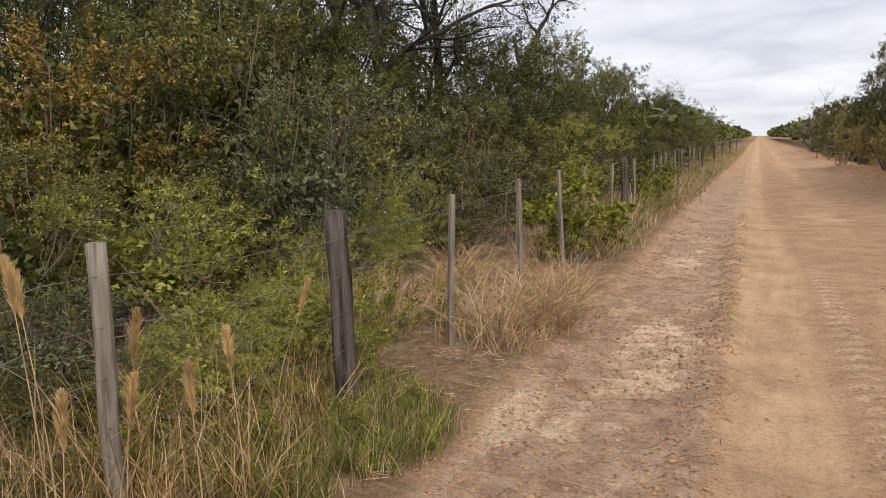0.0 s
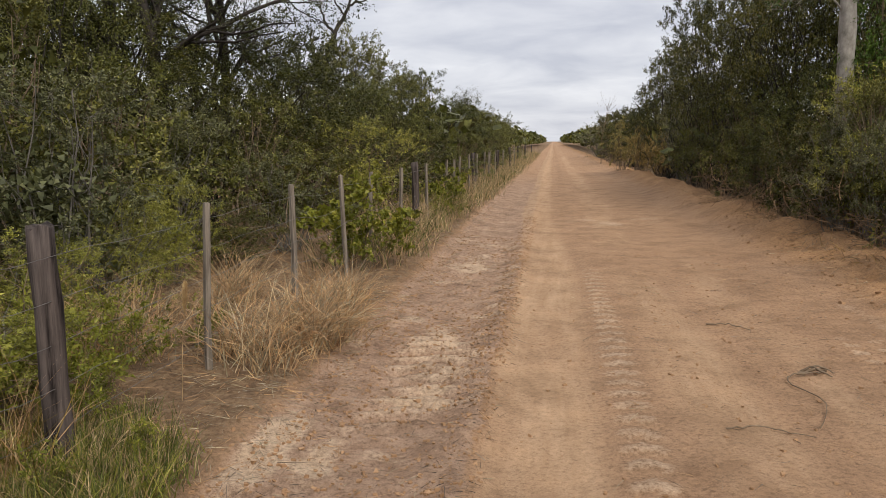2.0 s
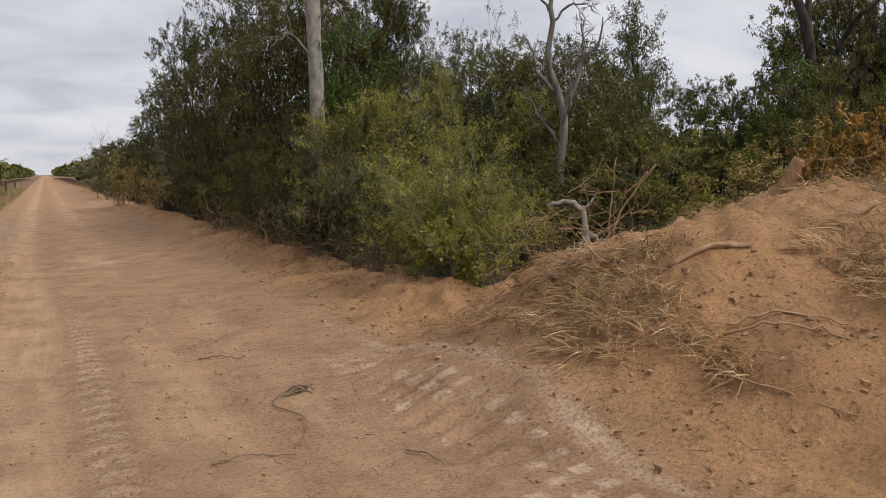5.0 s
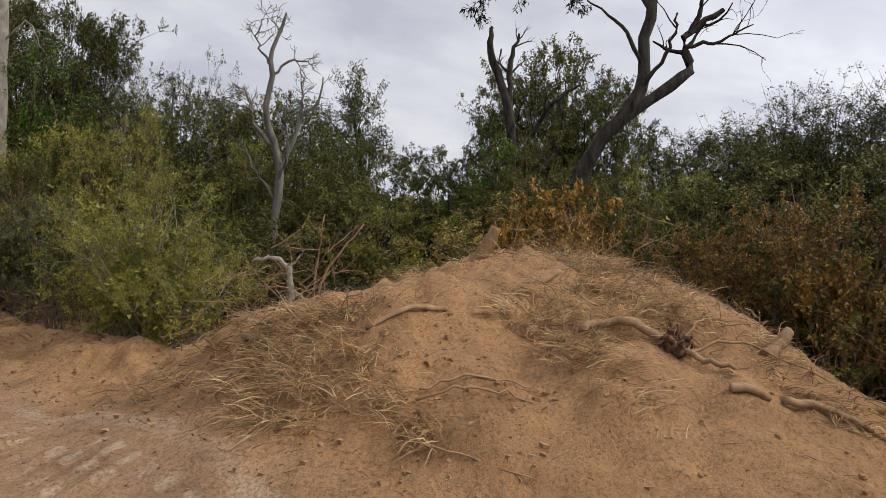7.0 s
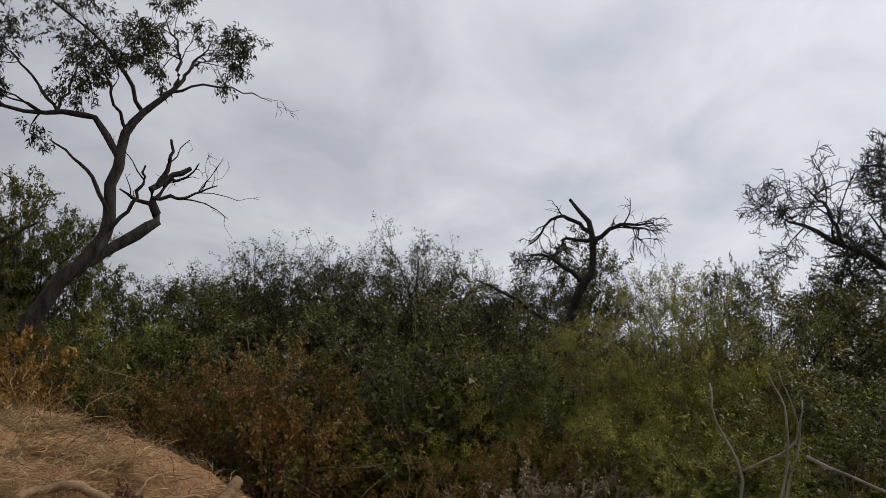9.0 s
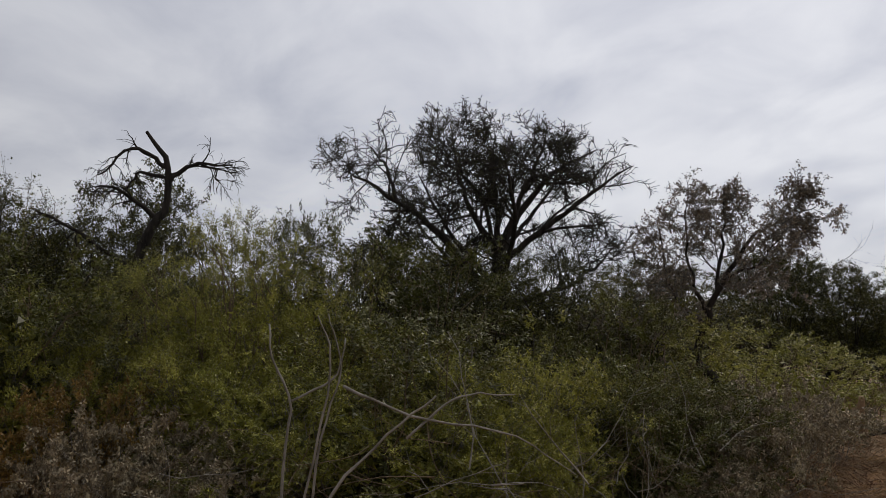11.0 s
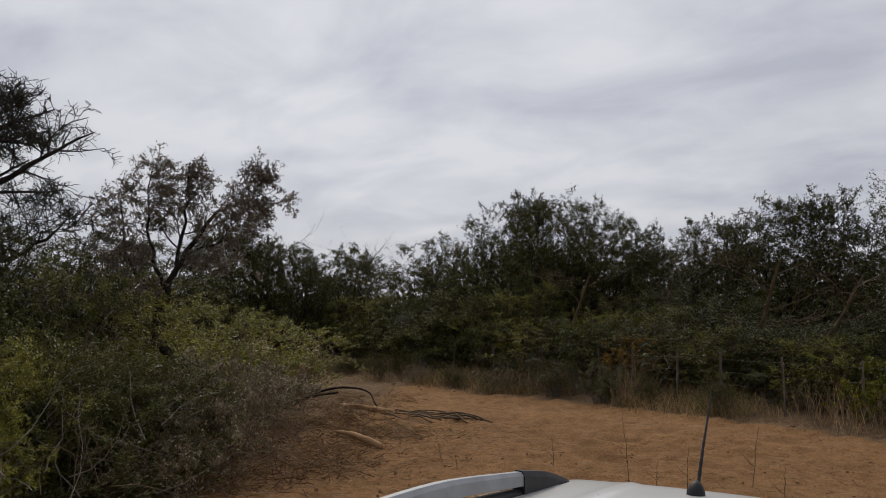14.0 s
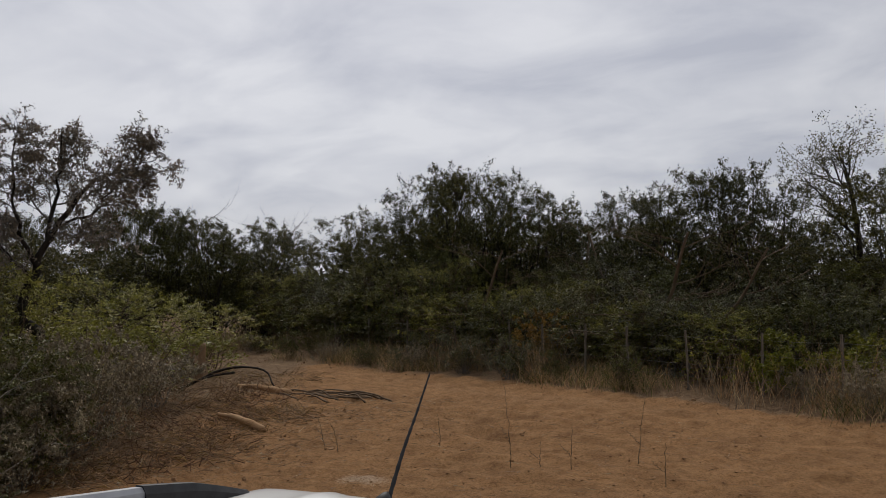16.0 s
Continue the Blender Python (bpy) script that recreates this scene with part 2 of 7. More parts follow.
def grow(start, way, length, n, wiggle, lift, rng):
    """N winding paths of n points from the given starts and directions."""
    count = len(start)
    p, d = np.array(start, float), unit(np.array(way, float))
    length = np.broadcast_to(length, (count,))[:, None]
    out = [p]
    for _ in range(n - 1):
        d = unit(d + rng.normal(0, wiggle, (count, 3)) + np.array([0, 0, lift]))
        p = p + d * length / (n - 1)
        out.append(p)
    return np.stack(out, 1)


def shoots(paths, radii, each, lo, hi, length, spread, n, wiggle, lift, rng, thin=0.55):
    """Side shoots: each path gets some, between its lo and hi; the shoots' paths and radii."""
    count, m = paths.shape[:2]
    t = rng.uniform(lo, hi, (count, each)) * (m - 1)
    i = np.minimum(t.astype(int), m - 2)
    f = (t - i)[..., None]
    rows = np.arange(count)[:, None]
    at = paths[rows, i] * (1 - f) + paths[rows, i + 1] * f
    ahead = unit(paths[rows, i + 1] - paths[rows, i])
    r = radii[rows, i] * (1 - f[..., 0]) + radii[rows, i + 1] * f[..., 0]
    side = unit(np.cross(ahead, rng.normal(0, 1, ahead.shape)))
    a = rng.uniform(0.6, 1.3, t.shape)[..., None] * spread
    way = ahead * np.cos(a) + side * np.sin(a)
    size = length * rng.uniform(0.55, 1.15, t.shape) * (1.15 - 0.5 * t / (m - 1))
    p = grow(at.reshape(-1, 3), way.reshape(-1, 3), size.ravel(), n, wiggle, lift, rng)
    r0 = np.maximum(r.ravel() * thin, 0.0022)
    return p, r0[:, None] * np.linspace(1, 0.35, n)


def leaves(paths, each, lo, length, width, rng, droop=0.2, off=0.02, plain=False):
    """Leaves along paths: single folded diamonds with a stem side and a tip; plain ones, far off, are triangles."""
    count, m = paths.shape[:2]
    t = rng.uniform(lo, 1.0, (count, each)) * (m - 1)
    i = np.minimum(t.astype(int), m - 2)
    f = (t - i)[..., None]
    rows = np.arange(count)[:, None]
    p = (paths[rows, i] * (1 - f) + paths[rows, i + 1] * f).reshape(-1, 3)
    ahead = unit(paths[rows, i + 1] - paths[rows, i]).reshape(-1, 3)
    k = len(p)
    p = p + rng.normal(0, off, p.shape)
    d = unit(ahead * 0.5 + rng.normal(0, 0.75, (k, 3)) - np.array([0, 0, droop]))
    s = unit(np.cross(d, rng.normal(0, 0.75, (k, 3)) + np.array([0, 0, 1.0])))
    up = np.cross(s, d)
    ln = (length * rng.uniform(0.6, 1.25, k))[:, None]
    wd = (width * rng.uniform(0.7, 1.2, k))[:, None]
    if plain:
        return np.stack([p - s * wd / 2, p + s * wd / 2, p + d * ln], 1).reshape(-1, 3), np.arange(3 * k).reshape(-1, 3)
    v = np.stack([p, p + d * ln * 0.45 + s * wd / 2 + up * wd * 0.15, p + d * ln - up * ln * 0.12, p + d * ln * 0.45 - s * wd / 2 + up * wd * 0.15], 1)
    return v.reshape(-1, 3), np.arange(4 * k).reshape(-1, 4)


def blades(base, lean, length, width, rng, bend=0.5, segs=3):
    """Grass blades: bent, tapered strips. base: N x 3; lean: N x 3, the way the blade sets out."""
    k = len(base)
    d = unit(np.asarray(lean, float))
    s = unit(np.cross(d, rng.normal(0, 1, (k, 3))))
    fall = unit(np.concatenate([d[:, :2] + rng.normal(0, 0.3, (k, 2)), np.full((k, 1), -0.6)], 1))
    ln = np.broadcast_to(length, (k,))[:, None]
    b = np.broadcast_to(bend, (k,))[:, None]
    rows, p = [], np.asarray(base, float)
    for j in range(segs + 1):
        w = width * (1 - 0.85 * (j / segs) ** 1.5) / 2
        rows += [p - s * w, p + s * w]
        step = unit(d + fall * b * (j / segs) * 1.6)
        p = p + step * ln / segs
    v = np.stack(rows, 1)
    q = np.array([[2 * j, 2 * j + 1, 2 * j + 3, 2 * j + 2] for j in range(segs)])
    return v.reshape(-1, 3), (np.arange(k)[:, None, None] * (2 * segs + 2) + q).reshape(-1, 4)


# ---- the lie of the land ----
def lattice(ix, iy, seed):
    s = np.sin(ix * 127.1 + iy * 311.7 + seed * 74.7) * 43758.5453
    return s - np.floor(s)


def vnoise(x, y, seed=0):
    ix, iy = np.floor(x), np.floor(y)
    fx, fy = x - ix, y - iy
    fx, fy = fx * fx * (3 - 2 * fx), fy * fy * (3 - 2 * fy)
    a, b = lattice(ix, iy, seed), lattice(ix + 1, iy, seed)
    c, d = lattice(ix, iy + 1, seed), lattice(ix + 1, iy + 1, seed)
    return (a + (b - a) * fx) * (1 - fy) + (c + (d - c) * fx) * fy - 0.5


def fbm(x, y, seed=0, octaves=3):
    return sum(vnoise(x * 2**k, y * 2**k, seed + k) / 2**k for k in range(octaves))


def step(a, b, x):
    t = np.clip((x - a) / (b - a), 0, 1)
    return t * t * (3 - 2 * t)


def south_line(x):
    """The far edge of the southern road at x: y."""
    return -14.1 - 0.485 * (x - 0.6) + 0.004 * (x - 0.6) ** 2


def mound_height(x, y):
    """The heap of pushed-up earth east of the road."""
    ux, uy = np.sin(radians(52)), np.cos(radians(52))
    dx, dy = x - 7.85, y - 5.75
    ahead, side = dx * ux + dy * uy, dx * uy - dy * ux
    front = np.where(ahead < 0, ahead / (4.4 + 0.25 * np.abs(side)), ahead / 3.0)
    across = side / (4.0 + 0.35 * np.clip(-ahead, 0, 4))
    across = across * np.where(side > 0, 0.70 + 0.30 * step(1.9, 3.1, side), 1.0)
    d = np.sqrt(front**2 + across**2)
    heap = np.cos(np.clip(d, 0, 1) * np.pi / 2) ** 1.25
    lumps = 0.22 * fbm(x * 0.7 + 3, y * 0.7, 11) + 0.12 * fbm(x * 2.1, y * 2.1, 15)
    return 1.62 * heap + lumps * step(0.0, 0.25, heap)


def height(x, y):
    x, y = np.asarray(x, float), np.asarray(y, float)
    north = step(-9, 1, y)
    z = 0.05 * fbm(x * 0.35, y * 0.35, 1)
    # verge by the western fence, higher than the scraped road, with a torn edge
    edge = -1.85 + 0.22 * fbm(x * 0 + 1.3, y * 0.8, 5)
    z = z + north * step(edge + 0.12, edge - 0.35, x) * (0.10 + 0.06 * fbm(x * 1.6, y * 1.6, 6))
    # wheel tracks and the low ridge between them
    wobble = 0.12 * fbm(y * 0.12, y * 0, 7)
    for cx, wide, deep in ((-0.05, 0.42, 0.035), (1.75, 0.55, 0.025), (-1.15, 0.35, 0.03)):
        z = z - north * deep * np.exp(-(((x - cx - wobble) / wide) ** 4))
    z = z + north * 0.045 * np.exp(-(((x + 0.58 - wobble) / 0.13) ** 2)) * (0.7 + fbm(x * 2, y * 2, 8))
    # berm pushed up along the eastern edge
    line = 4.75 + 0.5 * fbm(y * 0.35, y * 0, 9) - 0.4 * step(12, 17, y) - 0.006 * np.clip(y - 17, 0, 60)
    tall = (0.34 * step(2.0, 6.5, y) * (1 + 0.3 * step(13, 18, y)) * (1 - 0.6 * step(34, 60, y))) * (0.85 + 0.5 * fbm(y * 0.9, x * 0.4, 10) + 0.5 * fbm(x * 1.9, y * 1.9, 18))
    z = z + np.clip(tall, 0, 1) * np.exp(-(((x - line) / 0.75) ** 2)) * (1 + 0.35 * fbm(x * 3, y * 3, 12))
    # soil heap at the berm's bend
    z = z + 0.12 * np.exp(-(((x - 4.5) / 0.5) ** 2 + ((y - 9.9) / 0.6) ** 2)) * (1 + 0.8 * fbm(x * 2.2, y * 2.2, 14))
    z = z + mound_height(x, y)
    # edge of the southern road
    far = south_line(x) - y
    zone = step(-8, -11, y)
    z = z + zone * (0.07 * np.exp(-(((far - 0.35) / 0.4) ** 2)) * (0.8 + 1.2 * fbm(x * 1.1, y * 1.1, 13)) + 0.12 * step(0.4, 1.5, far))
    # ruts along the southern road
    z = z + zone * step(-6.0, -4.6, -far) * step(0.2, -0.4, far) * 0.035 * np.sin(2 * np.pi * (far + 0.25 * fbm(x * 0.25, y * 0.25, 16)) / 0.75) * (0.6 + 1.2 * fbm(x * 0.8, y * 0.8, 17))
    # litter bank beside the southern clearing
    z = z + 0.22 * np.exp(-(((x - 9.0) / 2.0) ** 2 + ((y + 11.0) / 2.2) ** 2)) + 0.16 * np.exp(-(((x - 7.8) / 1.2) ** 2 + ((y + 7.8) / 1.5) ** 2))
    return z


def ruts(y):
    """The middles of the two wheel tracks along the northern road: they draw apart with the distance."""
    sway = 0.10 * fbm(y * 0.10, y * 0, 7)
    return -0.10 - 0.36 * step(9, 24, y) + sway, 1.15 + 0.05 * step(9, 24, y) + sway


def lug_bars(x, y, cx, slant=0.35, pitch=0.27):
    """Cross bars pressed by a tyre: -1 to 1, bent back from the middle and broken up."""
    bend = slant * np.abs(x - cx) + 0.05 * vnoise(x * 2.3, y * 1.7, 61)
    return np.tanh(4.5 * np.sin(2 * np.pi * (y + bend) / pitch))


def detail(x, y):
    """Clods, lug marks and small relief near the camera."""
    near = step(30, 18, np.hypot(x, y))
    north = step(-6, 1, y)
    worn = np.clip(step(-0.56, -0.42, x + 0.05 * vnoise(y * 3, y * 0, 62)) * step(0.75, 0.3, x) + 0.65 * step(0.8, 1.2, x) * step(2.7, 2.2, x), 0, 1) * north
    rough = 0.020 * fbm(x * 3.1, y * 3.1, 21) + 0.016 * fbm(x * 8, y * 8, 25) + 0.010 * vnoise(x * 17, y * 17, 29)
    z = rough * (1 - 0.85 * worn) * (1 + 1.6 * step(-5.0, -7.0, y))
    z = z + 0.085 * fbm(x * 6.0, y * 6.0, 27) * step(3.6, 4.1, x) * step(16, 12, y) * step(2.5, 5.0, y)
    heap = step(0.1, 0.5, mound_height(x, y))
    z = z + heap * (0.07 * fbm(x * 2.6, y * 2.6, 35) + 0.05 * np.clip(fbm(x * 6.1, y * 6.1, 37) - 0.05, 0, 1) - 0.07 * np.clip(fbm(x * 3.7, y * 3.7, 39) - 0.2, 0, 1))
    clods = np.clip(fbm(x * 4.7, y * 4.7, 31) - 0.12, 0, 1)
    torn = step(-1.55, -1.75, x) * step(-2.2, -1.9, x) + 0.7 * np.exp(-(((x + 0.62) / 0.11) ** 2)) + step(3.5, 4.1, x) * (1 - 0.5 * heap)
    z = z + 0.13 * clods * torn * north
    lumpy = step(-0.5, -0.7, x) * step(-2.0, -1.8, x) * north
    z = z + 0.05 * lumpy * np.clip(fbm(x * 5.3, y * 7.1, 63) - 0.1, 0, 1)
    # tyre lugs: along the western track, beside the worn strip, and by the eastern edge
    for cx, wide, y0, y1, deep in ((-1.1, 0.36, 4.6, 17, 0.040), (0.52, 0.17, 3.5, 13, 0.016), (3.0, 0.4, 3.4, 8.5, 0.022)):
        band = np.exp(-(((x - cx) / wide) ** 6)) * step(y0, y0 + 1, y) * step(y1, y1 - 3, y)
        z = z + deep * band * lug_bars(x, y, cx) * np.clip(0.5 + 1.9 * vnoise(x * 1.5, y * 1.0, 33), 0, 1)
    return z * near


def land(x, y):
    return float(height(x, y) + detail(x, y))


def spaced(lo, hi, fine_lo, fine_hi, fine, growth=1.16, most=60.0):
    """Grid lines: even in the middle, wider and wider outwards."""
    mid = np.arange(fine_lo, fine_hi + fine / 2, fine)
    out, at, w = [], fine_hi, fine
    while at < hi:
        w = min(w * growth, most)
        at += w
        out.append(at)
    left, at, w = [], fine_lo, fine
    while at > lo:
        w = min(w * growth, most)
        at -= w
        left.append(at)
    return np.concatenate([left[::-1], mid, out])


def build_ground():
    gx = spaced(-2500, 2500, -3.0, 8.8, 0.055, 1.14, 120)
    gy = np.concatenate([spaced(-2500, -14, -13.9, -13.8, 0.1, 1.10, 120)[:-1], np.arange(-13.7, 3.0, 0.085), spaced(3.0, 2500, 3.05, 11.0, 0.045, 1.05, 120)[1:]])
    gy = np.unique(gy[(gy < -13.7) | (gy > -13.71)])
    gy = gy[np.concatenate([[True], np.diff(gy) > 0.02])]
    x, y = np.meshgrid(gx, gy)
    far = step(300, 60, np.hypot(x, y))
    z = (height(x, y) + detail(x, y)) * far
    verts = np.stack([x, y, z], -1).reshape(-1, 3)
    ny, nx = x.shape
    a = (np.arange(ny - 1)[:, None] * nx + np.arange(nx - 1)).ravel()
    quads = np.stack([a, a + 1, a + nx + 1, a + nx], 1)
    # zones: worn sandy tracks, pale dry crust, plant litter, trampled greyish clay
    north = step(-6, 1, y)
    jag = 0.06 * vnoise(x * 0, y * 3.1, 44) + 0.04 * vnoise(x * 0, y * 9.0, 46)
    c1, c2 = ruts(y)
    near = step(24, 9, y)
    first = step(-0.56, -0.47, x - c1 - 0.10 + jag) * step(0.42 + 0.12 * near, 0.18, x - c1 - 0.05)
    second = np.exp(-(((x - c2) / 0.42) ** 4)) * (0.45 + 0.9 * fbm(x * 1.9, y * 0.3, 47))
    third = 0.7 * np.exp(-(((x - 2.05) / 0.35) ** 4)) * (0.3 + 1.3 * fbm(x * 2.4, y * 0.4, 48)) * near
    sand = north * np.clip(first * (0.80 + 0.5 * fbm(x * 2.0, y * 0.4, 49)) + np.clip(second, 0, 1) + np.clip(third, 0, 1), 0, 1)
    band = south_line(x) - y
    road_s = step(-8, -10.5, y) * step(-4.6, -3.0, band) * step(0.2, -0.3, band)
    sand = np.clip(sand + 0.3 * road_s * np.clip(1.4 * fbm(band * 1.5, x * 0.18, 43) + 0.25, 0, 1), 0, 1)
    clay = north * step(-0.50, -0.58, x + jag) * step(-2.05, -1.85, x + jag) * step(60, 20, y)
    crust = step(0.05, 0.45, fbm(x * 2.6, y * 3.4, 45))
    pale = 0.55 * clay * crust * (0.5 + 0.5 * near)
    # dry crowns of the lug bars
    west_bars = np.exp(-(((x + 1.1) / 0.36) ** 6)) * step(4.6, 5.6, y) * step(17, 12, y)
    pale = pale + 0.6 * west_bars * step(0.2, 0.9, lug_bars(x, y, -1.1)) * step(-0.15, 0.25, vnoise(x * 1.5, y * 1.0, 33))
    ladder = np.exp(-(((x - 0.52) / 0.17) ** 4)) * step(14, 9, y)
    pale = pale + north * ladder * (0.25 + 0.55 * step(-0.2, 0.7, lug_bars(x, y, 0.52))) * np.clip(0.75 + 0.9 * vnoise(x * 1.1, y * 0.5, 64), 0, 1)
    # blocks pressed by a tyre's lugs
    for cx, lag in ((2.72, 0.0), (2.98, 0.13), (3.2, 0.05)):
        row = np.abs(((y + lag) / 0.27) % 1 - 0.5)
        pale = pale + 0.75 * step(0.10, 0.07, np.abs(x - cx) + 0.03 * vnoise(x * 9, y * 9, 65)) * step(0.26, 0.19, row) * step(9.0, 6.5, y) * step(3.4, 3.7, y) * step(-0.3, 0.1, fbm(x * 1.8, y * 1.3, 55))
    # the pale ridge that the grader left along the eastern edge
    ridge = 3.57 - 0.28 * step(6.6, 9.4, y) - 0.05 * step(5.6, 4.6, y)
    pale = pale + north * np.exp(-(((x - ridge + jag) / 0.13) ** 2)) * step(10.5, 8.8, y) * (0.5 + 0.5 * vnoise(x * 3, y * 2.2, 67))
    pale = pale + north * 0.55 * np.exp(-(((y - 19.2) / 1.6) ** 2)) * step(-0.6, 0.2, x) * step(2.9, 2.2, x) * (0.6 + 1.2 * fbm(x * 1.5, y * 1.5, 66))
    pale = pale + 1.0 * np.exp(-(((x + 1.80 - 0.03 * (y - 4.5)) / 0.13) ** 4 + ((y - 4.6) / 0.62) ** 4)) + 0.7 * np.exp(-(((x + 1.45) / 0.09) ** 2 + ((y - 4.55) / 0.5) ** 2))
    pale = np.clip(pale + 0.7 * np.exp(-(((x - 3.9) / 0.35) ** 2 + ((y + 8.15) / 0.2) ** 2)), 0, 1)
    litter = step(-1.75, -2.3, x) * north
    litter = np.maximum(litter, step(5.2, 6.5, x) * step(9, 12, y))
    litter = np.maximum(litter, 0.7 * step(4.4, 5.4, x) * step(16, 22, y))
    litter = np.maximum(litter, step(0.0, 0.7, band) * step(-8, -10, y))
    litter = np.maximum(litter, step(5.8, 8.0, x - 0.45 * (-8 - y).clip(0, 30)) * step(2.0, -1.0, y))
    litter = np.maximum(litter, step(30, 60, np.abs(x)))
    me = np_mesh("ground", verts, quads, [ground_material()])
    at = me.attributes.new("zone", "FLOAT_COLOR", "POINT")
    rgba = np.stack([sand, pale, litter, np.ones_like(sand)], -1).reshape(-1).astype(np.float32)
    at.data.foreach_set("color", rgba)
    trodden = me.attributes.new("clay", "FLOAT", "POINT")
    trodden.data.foreach_set("value", clay.reshape(-1).astype(np.float32))
    # freshly dug, redder earth in the heap, the berm and the southern clearing
    dug = me.attributes.new("dug", "FLOAT", "POINT")
    dug.data.foreach_set("value", np.clip(step(3.3, 4.2, x + 3 * jag) + step(1.0, -4.0, y), 0, 1).reshape(-1).astype(np.float32))
    loam = me.attributes.new("loam", "FLOAT", "POINT")
    loam.data.foreach_set("value", step(0.0, -5.0, y).reshape(-1).astype(np.float32))
    return tagged(new("ground", me), "reddish brown bare earth with tyre tracks, clods and a heap", "ground", kind="structure")


def ground_material():
    m = Mat("bare_earth", 0.95, 0.12)

    def attribute(name, out):
        node = m.n("ShaderNodeAttribute")
        node.attribute_name = name
        return node.outputs[out]

    def multiply(a, b, share=1.0):
        node = m.n("ShaderNodeMix")
        node.data_type, node.blend_type = "RGBA", "MULTIPLY"
        if isinstance(share, float):
            node.inputs[0].default_value = share
        else:
            m.l(share, node.inputs[0])
        m.l(a, node.inputs[6])
        m.l(b, node.inputs[7])
        return node.outputs[2]

    sep = m.n("ShaderNodeSeparateColor")
    m.l(attribute("zone", "Color"), sep.inputs[0])
    sandy, crusty, leafy = sep.outputs[0], sep.outputs[1], sep.outputs[2]
    big, mid, fine, dust = m.noise(0.55, 4.0), m.noise(4.5, 6.0, 0.62), m.noise(30.0, 8.0, 0.72), m.noise(120.0, 4.0, 0.7)
    drawn = m.noise(7.0, 5.0, 0.6, (1.0, 0.10, 1.0))
    earth = m.ramp(big, (0.25, (0.372, 0.230, 0.134)), (0.75, (0.480, 0.308, 0.186)))
    earth = m.mix(m.math("MULTIPLY", mid, 0.95), earth, (0.262, 0.160, 0.096))
    red = m.ramp(big, (0.25, (0.405, 0.236, 0.117)), (0.75, (0.520, 0.316, 0.162)))
    red = m.mix(m.math("MULTIPLY", mid, 0.85), red, (0.235, 0.127, 0.064))
    earth = m.mix(attribute("dug", "Fac"), earth, red)
    loam = m.ramp(mid, (0.30, (0.235, 0.124, 0.055)), (0.5, (0.310, 0.170, 0.077)), (0.72, (0.375, 0.213, 0.100)))
    earth = m.mix(attribute("loam", "Fac"), earth, loam)
    trodden = m.ramp(mid, (0.30, (0.232, 0.146, 0.096)), (0.48, (0.335, 0.222, 0.150)), (0.70, (0.410, 0.284, 0.198)))
    sand = m.ramp(drawn, (0.32, (0.370, 0.236, 0.138)), (0.68, (0.465, 0.312, 0.192)))
    pale = m.ramp(mid, (0.3, (0.430, 0.306, 0.204)), (0.7, (0.540, 0.408, 0.288)))
    litter = m.ramp(m.noise(9.0, 6.0, 0.7), (0.3, (0.115, 0.072, 0.043)), (0.55, (0.220, 0.144, 0.084)), (0.78, (0.330, 0.240, 0.148)))

    def ragged(channel, amount, pattern, lo=0.25, hi=0.75):
        s = m.math("MULTIPLY_ADD", m.math("SUBTRACT", pattern, 0.5), amount)
        m.l(channel, s.node.inputs[2])
        r = m.n("ShaderNodeMapRange")
        r.inputs["From Min"].default_value, r.inputs["From Max"].default_value = lo, hi
        m.l(s, r.inputs["Value"])
        return r.outputs[0]

    col = m.mix(ragged(leafy, 0.9, mid), earth, litter)
    col = m.mix(ragged(attribute("clay", "Fac"), 0.7, fine), col, trodden)
    col = m.mix(ragged(sandy, 0.6, mid, 0.2, 1.0), col, sand)
    col = m.mix(ragged(crusty, 1.0, fine, 0.20, 0.70), col, pale)
    calm = m.math("MULTIPLY_ADD", sandy, -0.35)
    calm.node.inputs[2].default_value = 1.0
    still = m.math("MULTIPLY_ADD", attribute("loam", "Fac"), -0.6)
    m.l(calm, still.node.inputs[2])
    col = multiply(col, m.ramp(fine, (0.32, (0.52, 0.50, 0.48)), (0.50, (1.0, 1.0, 1.0)), (0.72, (1.22, 1.21, 1.19))), calm)
    col = multiply(col, m.ramp(dust, (0.30, (0.80, 0.79, 0.78)), (0.5, (1.0, 1.0, 1.0)), (0.74, (1.12, 1.12, 1.11))), 0.8)
    col = multiply(col, m.ramp(m.noise(1.4, 6.0, 0.68), (0.34, (0.74, 0.72, 0.70)), (0.5, (1.0, 1.0, 1.0)), (0.66, (1.14, 1.13, 1.11))), 0.9)
    m.color(col)
    h = m.math("ADD", m.math("MULTIPLY", m.math("MULTIPLY", mid, still), 0.45), m.math("ADD", m.math("MULTIPLY", m.math("MULTIPLY", fine, calm), 0.32), m.math("MULTIPLY", dust, 0.05)))
    m.bump(h, 1.0, 0.085)
    return m.m


ground = build_ground()


# ---- plants ----
def thing(name, label, category, group=""):
    return tagged(new(name), label, category, group)


def fitted(sets, h, w):
    """Scales branch paths so that the plant is h high and w wide."""
    ends = np.concatenate([p.reshape(-1, 3) for p, _ in sets])
    top, out = np.sort(ends[:, 2])[-max(4, len(ends) // 900)], np.quantile(np.hypot(ends[:, 0], ends[:, 1]), 0.97)
    k = np.array([0.5 * w / out, 0.5 * w / out, h / top])
    return [(p * k, r) for p, r in sets]


